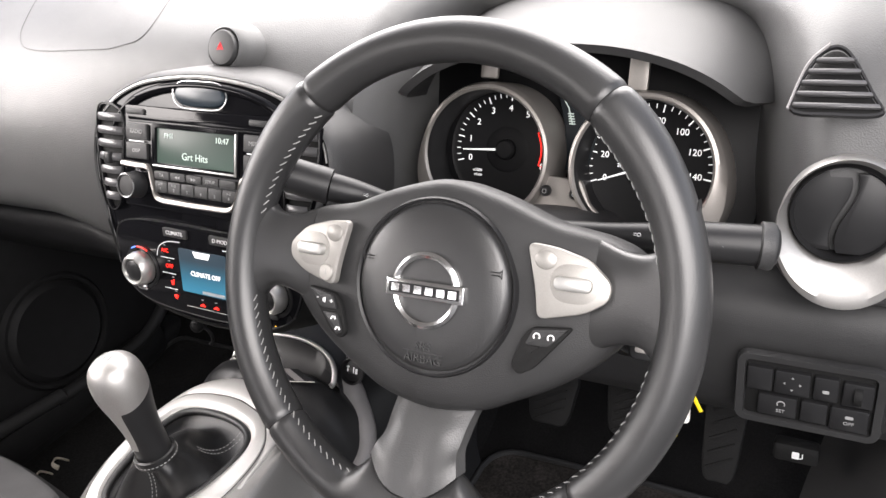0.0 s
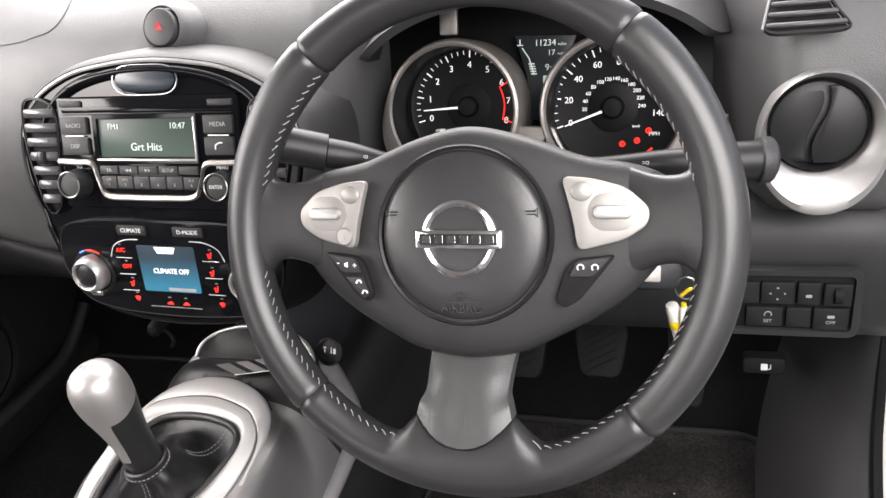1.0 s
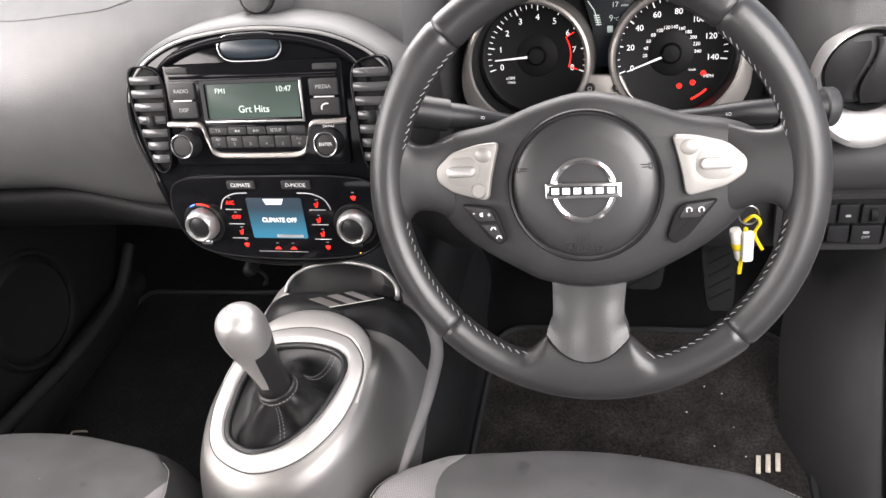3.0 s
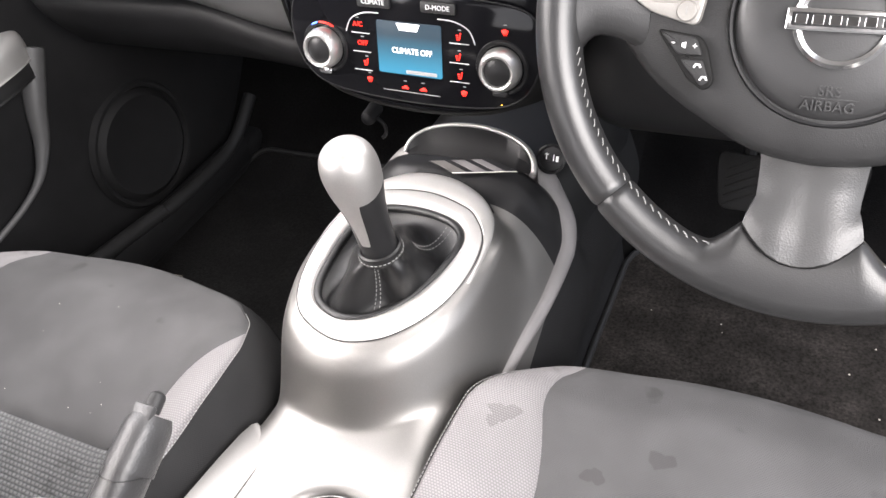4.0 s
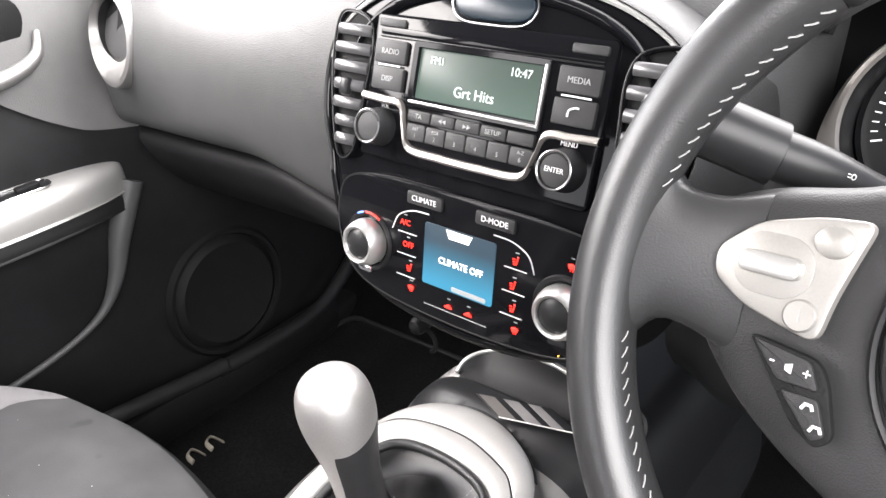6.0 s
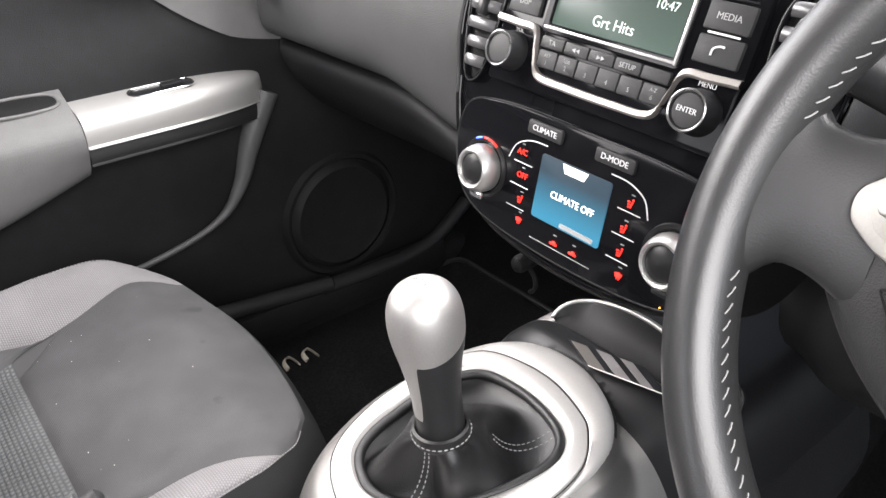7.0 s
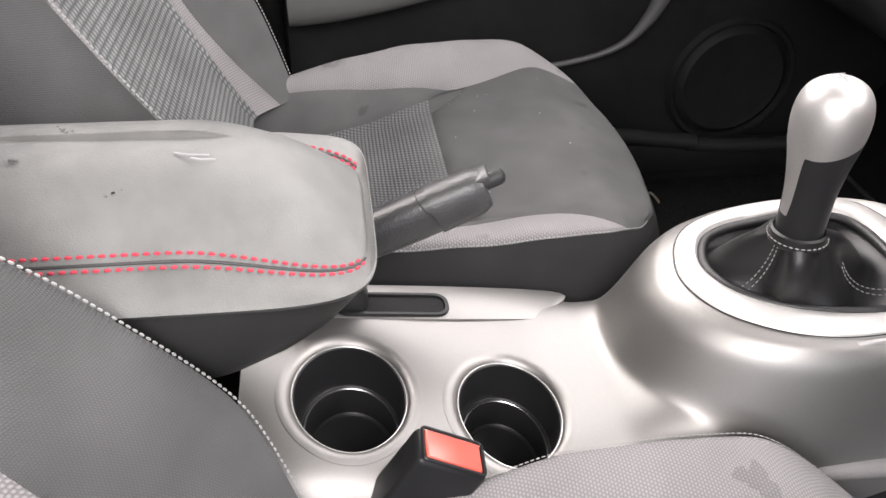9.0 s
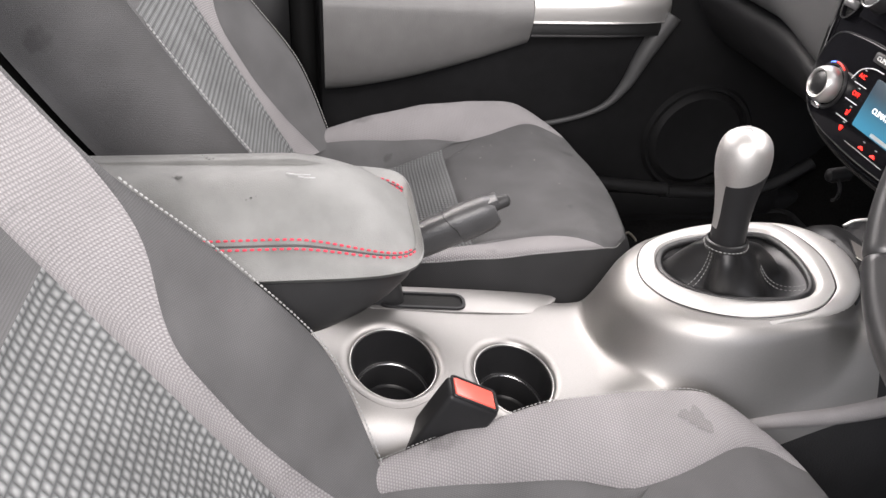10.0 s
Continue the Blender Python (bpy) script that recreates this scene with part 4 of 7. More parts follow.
def rim_piece(a0, a1, n, shrink=0.0):
    rows = []
    for i in range(n + 1):
        a = a0 + (a1 - a0) * i / n
        end = min(i, n - i)
        r = rim_section(a, RIM_r) - shrink - (0.0016 if end == 0 else 0.0004 if end == 1 else 0)
        row = []
        for k in range(20):
            b = 2 * math.pi * k / 20
            d = RIM_R + (0.94 * r + (ear(a) if math.cos(b) < 0 else 0.0)) * math.cos(b)
            row.append((d * math.cos(a), d * math.sin(a), 1.06 * r * math.sin(b) - 0.006))
        rows.append(row)
    return grid_bm(rows, close_u=True, cap=True)


SEAMS = [radians(d) for d in (49.5, 130.5, 225.5, 314.5)]
for a0, a1, mat, lab in ((SEAMS[0], SEAMS[1], LEATHER, "smooth leather top of the rim"), (SEAMS[1], SEAMS[2], LEATHER, "perforated leather grip"), (SEAMS[2], SEAMS[3], LEATHER, "leather bottom of the rim"), (SEAMS[3], SEAMS[0] + 2 * math.pi, LEATHER, "leather grip")):
    part("rim_section", rim_piece(a0, a1, 120), SMOOTH_LEATHER if "smooth" in lab else mat, wheel, lab)
for a in SEAMS:
    part("seam", rim_piece(a - 0.006, a + 0.006, 4, 0.0013), RUBBER, wheel)


def rim_inner(a, off=0.0, lift=0.0):
    d = RIM_R - 0.93 * rim_section(a, RIM_r) * math.cos(0.35 + off) - 0.0004 - ear(a) * math.cos(0.35 + off)
    return Vector((d * math.cos(a), d * math.sin(a), 1.06 * rim_section(a, RIM_r) * math.sin(0.35 + off) - 0.006 + lift))


def zigzag(a0, a1, name="stitching"):
    n = int(abs(a1 - a0) * 0.15 / 0.0064)
    pts = []
    for i in range(n):
        a, b = a0 + (a1 - a0) * i / n, a0 + (a1 - a0) * (i + 0.66) / n
        pts.append((rim_inner(a, -0.055), rim_inner(b, 0.145)))
    verts, faces = [], []
    for p, q in pts:
        t = (q - p).normalized()
        u = t.orthogonal().normalized()
        w = t.cross(u)
        base = len(verts)
        for s in (p, p.lerp(q, 0.5) + (p.lerp(q, 0.5) - Vector((0, 0, p.z))).normalized() * -0.0003, q):
            verts.extend(s + 0.00040 * (math.cos(k * 2 * math.pi / 5) * u + math.sin(k * 2 * math.pi / 5) * w) for k in range(5))
        for i in range(2):
            for k in range(5):
                faces.append((base + 5 * i + k, base + 5 * i + (k + 1) % 5, base + 5 * i + 5 + (k + 1) % 5, base + 5 * i + 5 + k))
    me = bpy.data.meshes.new(name)
    me.from_pydata(verts, [], faces)
    me.materials.append(THREAD)
    ob = new(name, me)
    ob.parent = wheel
    ob["label"] = "pale cross stitching"
    return ob


for d0, d1 in ((132, 167), (190, 251), (289, 350), (13, 48)):
    zigzag(radians(d0), radians(d1))


def hub_body():
    """The moulded centre: a rounded triangle-like boss with wings to both spokes."""
    right = [(0.0, 0.0735), (0.038, 0.066), (0.076, 0.052), (0.110, 0.0455), (0.131, 0.036), (0.1405, 0.018), (0.137, -0.002), (0.126, -0.020), (0.108, -0.040), (0.086, -0.056), (0.060, -0.070), (0.036, -0.081), (0.0, -0.086)]
    full = [(x, y, 0) for x, y in right] + [(-x, y, 0) for x, y in right[-2:0:-1]]
    o = smooth_loop(full, 6)
    rings = []
    for d, z in ((0.004, -0.060), (0.0, -0.040), (0.0, -0.022), (0.0012, -0.016), (0.0035, -0.0115), (0.008, -0.0085), (0.016, -0.0065), (0.028, -0.0050)):
        ins = inset_outline(o, d)
        rings.append([Vector((p.x, p.y, z - 0.10 * max(0.0, abs(p.x) - 0.060) + 0.06 * max(0, 0.06 - abs(p.x)) * 0.5)) for p in ins])
    bm = bmesh.new()
    vs = [[bm.verts.new(p) for p in r] for r in rings]
    n = len(o)
    for a, b in zip(vs, vs[1:]):
        for i in range(n):
            bm.faces.new((a[i], a[(i + 1) % n], b[(i + 1) % n], b[i]))
    c = bm.verts.new((0, 0, -0.003))
    for i in range(n):
        bm.faces.new((vs[-1][i], vs[-1][(i + 1) % n], c))
    return bm


part("hub", hub_body(), BLACK, wheel, "black grained hub moulding")
part("horn_pad", revolve([(0.0001, 0.0040), (0.020, 0.0037), (0.040, 0.0025), (0.052, 0.0004), (0.0556, -0.0015), (0.0572, -0.0045), (0.0575, -0.012)], 72), LEATHER, wheel, "round grained airbag cover")
part("pad_groove", revolve([(0.0578, -0.010), (0.0584, -0.0035), (0.0600, -0.0022), (0.0612, -0.0040), (0.062, -0.012)], 72), SATIN_BLACK, wheel)


def spoke(s):
    rows = []
    for i in range(16):
        t = i / 15
        x = s * (0.108 + 0.058 * t)
        half = 0.036 + 0.004 * t - 0.010 * math.sin(math.pi * t) + 0.022 * sstep(0.55, 1.0, t)
        cy = 0.008 + 0.004 * t
        thick = 0.0125
        cz = -0.022 + 0.015 * t
        rows.append([(x, cy + half * math.copysign(abs(math.cos(b)) ** 0.8, math.cos(b)), cz + thick * math.copysign(abs(math.sin(b)) ** 0.7, math.sin(b))) for b in (2 * math.pi * k / 28 for k in range(28))])
    return grid_bm(rows, close_u=True, cap=True)


part("spoke", spoke(-1), LEATHER, wheel, "leather-covered spoke"), part("spoke", spoke(1), LEATHER, wheel, "leather-covered spoke")


def lower_spoke():
    rows = []
    for i in range(26):
        t = i / 25
        y = -0.062 - 0.080 * t
        half = piecewise([(0, 0.046), (0.12, 0.037), (0.3, 0.0305), (0.6, 0.0290), (0.85, 0.0315), (1, 0.0335)], t)
        z = piecewise([(0, -0.024), (0.25, -0.0155), (0.45, -0.0030), (0.8, 0.0095), (1, 0.0125)], t)
        y_edge = 0.020 * sstep(0.45, 1.0, t)
        rows.append([(half * u, y + y_edge * u * u, z - 0.010 * abs(u) ** 3 - 0.0022 * math.exp(-(u / 0.28) ** 2) - (0.014 if abs(u) >= 1 else 0)) for u in (-1.0, -0.995, -0.97, -0.9, -0.8, -0.65, -0.5, -0.3, -0.1, 0.1, 0.3, 0.5, 0.65, 0.8, 0.9, 0.97, 0.995, 1.0)])
    return grid_bm(rows)


part("lower_spoke", lower_spoke(), SPOKE, wheel, "grained lower spoke cover")

_end = [(0.0335 * u, -0.1422 + 0.020 * u * u, 0.0118 - 0.010 * abs(u) ** 3 - 0.0022 * math.exp(-(u / 0.28) ** 2)) for u in np.linspace(-1, 1, 25)]
part("spoke_joint", tube(_end, 0.0009, 6), RUBBER, wheel, "dark joint below the spoke cover")


def mirrored(points, s):
    pts = [Vector((s * x, y, 0)) for x, y in points]
    return pts if s > 0 else pts[::-1]


for s in (-1, 1):
    o = round_poly(mirrored([(0.0665, 0.0385), (0.085, 0.0370), (0.107, 0.0310), (0.1215, 0.0180), (0.1205, 0.0070), (0.107, -0.0020), (0.090, -0.0065), (0.0770, -0.0095), (0.0745, 0.008), (0.0710, 0.022)], s), 0.006)
    tilt = pose(0, 0, 0, 0, s * 5.0, 0)
    sw = part("switch_panel", plate(o, 0.005, 0.0015), PANEL, wheel, "satin silver switch panel", m=pose(0, 0, 0.0025) @ tilt)
    part("rocker_well", plate(rounded_rect(0.030, 0.024, 0.011), 0.0006, 0.0003, 0.0048), PANEL, sw, m=pose(s * 0.0985, 0.0155, 0))
    part("rocker", plate(rounded_rect(0.0235, 0.0085, 0.0035), 0.0055, 0.0015, 0.005), PALE, sw, "bright rocker switch", m=pose(s * 0.0985, 0.0155, 0))
    b = part("button", revolve([(0.0001, 0.0016), (0.005, 0.0014), (0.006, 0.0006), (0.0061, 0.0)], 32, sx=1.15), PANEL, sw, m=pose(s * 0.0795, 0.0285, 0.005))
    if s < 0:
        c = part("button", revolve([(0.0001, 0.0016), (0.0055, 0.0014), (0.0062, 0.0006), (0.0063, 0.0)], 32), PANEL, sw, m=pose(-0.0845, -0.0005, 0.005))
        lettering("print", "i", 0.0075, GREYINK, c, (0, 0, 0.0017))
        for y, f in ((0.0245, 1), (0.0062, -1)):
            part("arrow", plate([(-0.0016, -0.001 * f), (0.0016, -0.001 * f), (0, 0.0012 * f)], 0.0003, 0.0001, 0.005), GREYINK, sw, smooth=False, m=pose(-0.0985, y, 0))
    low = mirrored([(0.1015, -0.0115), (0.0745, -0.0145), (0.0695, -0.021), (0.0630, -0.041), (0.0685, -0.0465), (0.0785, -0.0405)], s)
    lp = part("lower_switch", plate(round_poly(low, 0.004), 0.0035, 0.0012), RUBBER, wheel, "black lower switch cluster", m=pose(0, 0, 0.0040) @ tilt)
    up = [(0.0985, -0.0125), (0.0765, -0.0155), (0.0715, -0.0255), (0.0865, -0.0255)]
    part("button", plate(round_poly(mirrored(up, s), 0.002), 0.0018, 0.0006, 0.0036), BLACK, lp)
    if s < 0:
        part("button", plate(round_poly(mirrored([(0.0845, -0.0285), (0.0710, -0.0280), (0.0655, -0.0405), (0.0700, -0.0435)], s), 0.002), 0.0018, 0.0006, 0.0036), BLACK, lp)
        for x, y in ((-0.0735, -0.0315), (-0.0690, -0.0385)):
            part("handset_symbol", tube([(-0.002, -0.0012, 0), (-0.001, 0.0008, 0), (0.0012, 0.0008, 0), (0.002, -0.0010, 0)], 0.0007, 5), INK, lp, m=pose(x, y, 0.0056))
        part("speaker_symbol", plate([(-0.002, 0.001), (-0.002, -0.001), (0.0006, -0.002), (0.0006, 0.002)], 0.0003, 0.0001), INK, lp, smooth=False, m=pose(-0.0825, -0.0200, 0.0055))
        lettering("print", "-", 0.007, INK, lp, (-0.0895, -0.0185, 0.0055)), lettering("print", "+", 0.006, INK, lp, (-0.0765, -0.0205, 0.0055))
    else:
        for x in (0.0790, 0.0880):
            part("gauge_symbol", tube([(0.0020 * math.cos(q), 0.0020 * math.sin(q), 0) for q in np.linspace(-0.6, 4.0, 9)], 0.0005, 5), INK, lp, m=pose(x, -0.0195, 0.0055))
    hx = s * 0.048
    part("horn_symbol", tube([(hx - 0.004 * s, 0.0165, 0.0021), (hx + 0.0025 * s, 0.0165, 0.0021), (hx + 0.004 * s, 0.0185, 0.0019), (hx + 0.004 * s, 0.0125, 0.0019), (hx + 0.0025 * s, 0.0145, 0.0021), (hx - 0.003 * s, 0.0145, 0.0021)], 0.0004, 5), SATIN_BLACK, wheel)

# emblem: a plain ring with a blank bar
emblem = part("emblem", revolve([(0.0262, -0.001), (0.0258, 0.0035), (0.0236, 0.0050), (0.0214, 0.0035), (0.0210, -0.001)], 64, at=(0, 0, 0.003)), EMBLEM, wheel, "chrome ring emblem with a blank bar", m=pose(0, -0.0015, 0))
part("bar", plate(rounded_rect(0.0590, 0.0125, 0.0012), 0.0050, 0.0012, 0.0035), EMBLEM, emblem)
part("bar_inlay", plate(rounded_rect(0.0530, 0.0072, 0.0006), 0.0004, 0.0001, 0.0085), SATIN_BLACK, emblem)
for k in range(6):
    part("bar_mark", plate(rounded_rect(0.0058, 0.0052, 0.0005), 0.0004, 0.0001, 0.0088), CHROME, emblem, m=pose(-0.0215 + 0.0086 * k, 0, 0), smooth=False)
lettering("embossing", "SRS", 0.0082, LEATHER, wheel, (0, -0.0400, 0.0029), depth=0.0006)
lettering("embossing", "AIRBAG", 0.0082, LEATHER, wheel, (0, -0.0485, 0.0016), depth=0.0008)
part("embossing_line", box(0.030, 0.0006, 0.0010, 0, at=(0, -0.0440, 0.0020)), LEATHER, wheel, smooth=False)

# ---- column shroud and stalks ----
column = thing("steering_column", "black plastic steering column shroud", "steering column", WHEEL)


def shroud():
    rows = []
    for t in np.linspace(0, 1, 14):
        z = -0.045 - 0.26 * t
        rx, ry = 0.074 - 0.008 * t, 0.060 - 0.005 * t
        rows.append([(rx * math.copysign(abs(math.cos(b)) ** 0.7, math.cos(b)), -0.012 + ry * math.copysign(abs(math.sin(b)) ** 0.75, math.sin(b)) + 0.022 * t, z) for b in (2 * math.pi * k / 40 for k in range(40))])
    return grid_bm(rows, close_u=True, cap=True)


part("shroud", shroud(), BLACK, column)


def stalk(s, name, label):
    base, tip = (Vector((-0.058, 0.046, -0.078)), Vector((-0.153, 0.060, -0.030))) if s < 0 else (Vector((0.058, 0.043, -0.082)), Vector((0.202, 0.040, -0.116)))
    run = (tip - base).normalized()
    up = (Vector((0, 1, 0)) - run * run.y).normalized()
    st = thing(name, label, "stalk", WHEEL @ Matrix.Translation(base) @ Matrix((run * s, up, (run * s).cross(up))).transposed().to_4x4() @ Matrix.Diagonal(((tip - base).length / 0.145, 1, 1, 1)) @ pose(-s * 0.055, 0, 0))
    pts = smooth_loop([(s * 0.055, 0.0, -0.010), (s * 0.090, 0.002, -0.004), (s * 0.120, 0.004, 0.0), (s * 0.150, 0.005, 0.002)], 6, closed=False)
    part("arm", tube(pts, [0.0088 + 0.0025 * sstep(0.2, 0.9, i / (len(pts) - 1)) for i in range(len(pts))], 20), SATIN_BLACK, st)
    end = smooth_loop([(s * 0.151, 0.005, 0.002), (s * 0.170, 0.006, 0.003), (s * 0.190, 0.007, 0.004), (s * 0.2, 0.007, 0.004)], 5, closed=False)
    part("twist_end", tube(end, [0.0142] * (len(end) - 3) + [0.0138, 0.0122, 0.008], 22, flat=1.0), SATIN_BLACK, st)
    if s > 0:
        part("end_cap", tube([(0.187, 0.007, 0.004), (0.188, 0.007, 0.004), (0.195, 0.007, 0.004), (0.197, 0.007, 0.004), (0.1975, 0.007, 0.004)], [0.0150, 0.0166, 0.0166, 0.0152, 0.012], 26), POD, st, "broad grey end cap")
    for k, x in enumerate((0.110, 0.164, 0.176)):
        part("symbol", merge(tube([(0.0016 * math.cos(q), 0.0016 * math.sin(q), 0) for q in np.linspace(0, 2 * math.pi, 13)[:-1]], 0.0003, 5, closed=True), box(0.0026, 0.0005, 0.0003, 0, at=(-0.0036, 0.0010, 0)), box(0.0026, 0.0005, 0.0003, 0, at=(-0.0036, -0.0008, 0))), INK, st, m=pose(s * x, 0.005, (0.0108 if x < 0.14 else 0.0165)) @ Matrix.Scale(0.7, 4), smooth=False)
    return st


stalk(-1, "light_stalk", "black light stalk with a twist end and white symbols")
stalk(1, "wiper_stalk", "black wiper stalk with white symbols")

# ---- ignition key ----
key = thing("ignition_key", "car key in the ignition with yellow tie and tags", "key", Matrix.Translation((0.448, 0.155, 0.560)))
part("barrel", moved(revolve([(0.0001, 0.012), (0.014, 0.012), (0.018, 0.006), (0.019, -0.02)], 32), pose(0, 0, 0, 70, 0, 30)), SATIN_BLACK, key)
part("key_head", moved(plate(smooth_loop([(0.0, 0.011, 0), (0.016, 0.013, 0), (0.036, 0.011, 0), (0.040, 0, 0), (0.036, -0.011, 0), (0.016, -0.013, 0), (0.0, -0.011, 0)], 4), 0.011, 0.003), pose(0.008, -0.018, 0.006, 60, 10, 12)), SATIN_BLACK, key)
part("key_blade_face", moved(plate(rounded_rect(0.018, 0.014, 0.002), 0.001, 0.0003, 0.0115), pose(0.020, -0.018, 0.006, 60, 10, 12)), TAUPE, key)
part("key_ring", tube([(0.052 + 0.009 * math.cos(a), -0.022, -0.006 + 0.011 * math.sin(a)) for a in np.linspace(0, 2 * math.pi, 25)[:-1]], 0.0008, 6, closed=True), STEEL, key)
part("tag", moved(plate(rounded_rect(0.011, 0.034, 0.003), 0.006, 0.002), pose(0.052, -0.026, -0.040, 84, 0, 5)), TAGWHITE, key, "white plastic tag")
part("tag", moved(revolve([(0.0001, 0.02), (0.005, 0.019), (0.006, 0.015), (0.006, -0.016), (0.0045, -0.02), (0.0001, -0.02)], 20), pose(0.044, -0.022, -0.042, 0, -12, 0)), TAGWHITE, key, "rounded cream tag")
part("tag_band", moved(revolve([(0.0062, -0.004), (0.0065, -0.003), (0.0065, 0.003), (0.0062, 0.004)], 20), pose(0.044, -0.022, -0.042, 0, -12, 0)), YELLOW, key, "yellow band round the tag")
part("cable_tie", merge(tube(smooth_loop([(0.048, -0.024, -0.012), (0.056, -0.026, -0.004), (0.062, -0.026, -0.012), (0.058, -0.026, -0.026), (0.066, -0.028, -0.044)], 5, closed=False), 0.0017, 6), tube([(0.050, -0.024, -0.02), (0.046, -0.028, -0.075)], 0.0022, 6)), YELLOW, key, "yellow cable tie")

# ---- driver's side vents and switches ----
RVENT = tilted(0.600, 0.185, 0.690, 12, 0)
rv = thing("round_air_vent", "round black air vent in a silver ring", "air vent", RVENT)
_out = [Vector((0.0475 * math.cos(a), -0.032 + 0.0575 * math.sin(a), 0)) for a in np.linspace(0, 2 * math.pi, 73)[:-1]]
_inn = [Vector((-0.003 + 0.0375 * math.cos(a), -0.018 + 0.0375 * math.sin(a), 0)) for a in np.linspace(0, 2 * math.pi, 73)[:-1]]
part("ring", grid_bm([[p.lerp(q, k) + Vector((0, 0, z)) for p, q in zip(_out, _inn)] for k, z in ((0, -0.03), (0.0, -0.004), (0.06, 0.001), (0.25, 0.003), (0.6, -0.001), (0.9, -0.006), (1.0, -0.010), (1.0, -0.030))], close_u=True), METALLIC, rv, "satin silver ring")
part("barrel", moved(revolve([(0.0365, -0.012), (0.0350, -0.006), (0.0335, -0.012), (0.032, -0.035), (0.0001, -0.036)], 48), pose(-0.003, -0.018, 0)), SATIN_BLACK, rv)
for s in (-1, 1):
    pts = [Vector((-0.003 + s * 0.002 + 0.0325 * math.sqrt(max(0, 1 - (y / 0.0325) ** 2)) * s * f, -0.018 + y, 0)) for f, ys in ((1, np.linspace(-0.030, 0.030, 16)), (0, np.linspace(0.030, -0.030, 16))) for y in ys]
    pts = [Vector((p.x + (0.006 * math.sin(p.y * 80 + 1.4) if abs(p.x + 0.003) < 0.004 else 0), p.y, 0)) for p in pts]
    part("flap", plate(pts, 0.003, 0.0008, -0.016 + 0.003 * s), SATIN_BLACK, rv)

pv = copy_thing(rv, tilted(-0.594, 0.206, 0.708, 12, 0))
pv["label"] = "round black air vent in a silver ring at the passenger end"

dv = thing("defrost_vent", "slatted black defroster vent with bright edge", "air vent", tilted(0.583, 0.2150, 0.759, 50, 0, 0) @ Matrix.Diagonal((0.68, 1.1, 1.0, 1.0)))
_dv = smooth_loop([(-0.042, -0.020, 0), (-0.030, 0.012, 0), (-0.012, 0.028, 0), (0.008, 0.024, 0), (0.034, -0.006, 0), (0.044, -0.022, 0), (0.0, -0.024, 0)], 5)
part("frame", ring_plate(_dv, inset_outline(_dv, 0.0025), 0.003, 0.001, -0.001), SATIN_BLACK, dv)
part("backing", plate(inset_outline(_dv, 0.002), 0.001, 0.0003, -0.004), RUBBER, dv)
for k in range(5):
    y = -0.016 + 0.0085 * k
    xs = [p.x for p in _dv if abs(p.y - y) < 0.005]
    part("slat", box(max(xs) - min(xs) - 0.006, 0.0030, 0.004, 0.001, at=((max(xs) + min(xs)) / 2, y, 0.0)), SLAT, dv)
part("edging", tube([p + Vector((0, 0, 0.002)) for p in smooth_loop([(-0.044, -0.020, 0), (-0.031, 0.013, 0), (-0.012, 0.029, 0)], 6, closed=False)], 0.0014, 6), STRIP, dv, "pale edge")

sw = thing("switch_bank", "black switch bank with mirror and light controls", "switch panel", tilted(0.588, 0.183, 0.506, 2))
part("frame", ring_plate(rounded_rect(0.112, 0.070, 0.010), rounded_rect(0.096, 0.056, 0.004), 0.0075, 0.003, -0.006), BLACK, sw)
part("backing", plate(rounded_rect(0.098, 0.058, 0.003), 0.001, 0.0003, -0.004), RUBBER, sw)
for x, y, w, h in ((-0.037, 0.011, 0.020, 0.022), (-0.012, 0.011, 0.027, 0.022), (0.013, 0.011, 0.018, 0.022), (0.036, 0.010, 0.022, 0.022), (-0.022, -0.014, 0.030, 0.020), (0.006, -0.014, 0.020, 0.020), (0.032, -0.015, 0.028, 0.022)):
    b = button(sw, "switch", w, h, (x, y, -0.003), SATIN_BLACK, 0.005, 0.0015)
    if (x, y) == (-0.012, 0.011):
        for k in range(4):
            part("arrow", plate([(-0.0012, -0.0008), (0.0012, -0.0008), (0, 0.001)], 0.0003, 0.0001, 0.0051), GREYINK, b, smooth=False, m=pose(0, 0, 0, 0, 0, 90 * k) @ pose(0, 0.006, 0))
    elif (x, y) == (0.036, 0.010):
        part("thumb_wheel", moved(revolve([(0.0001, 0.003), (0.008, 0.003), (0.0085, 0), (0.008, -0.003), (0.0001, -0.003)], 24), pose(0, 0, 0.003, 0, 90, 0)), RUBBER, b)
    elif (x, y) == (-0.022, -0.014):
        lettering("print", "SET", 0.0045, GREYINK, b, (0.003, -0.004, 0.0053)), part("symbol", tube([(0.003 + 0.003 * math.cos(q), 0.003 + 0.003 * math.sin(q), 0.0053) for q in np.linspace(-0.5, 3.7, 8)], 0.0005, 5), GREYINK, b)
    elif (x, y) == (0.032, -0.015):
        lettering("print", "OFF", 0.0045, GREYINK, b, (0, -0.003, 0.0053)), part("symbol", plate(rounded_rect(0.006, 0.003, 0.001, cy=0.003), 0.0003, 0.0001, 0.0051), GREYINK, b, smooth=False)
    elif (x, y) == (0.013, 0.011):
        part("symbol", plate(rounded_rect(0.005, 0.003, 0.001, cy=-0.002), 0.0003, 0.0001, 0.0051), GREYINK, b, smooth=False)

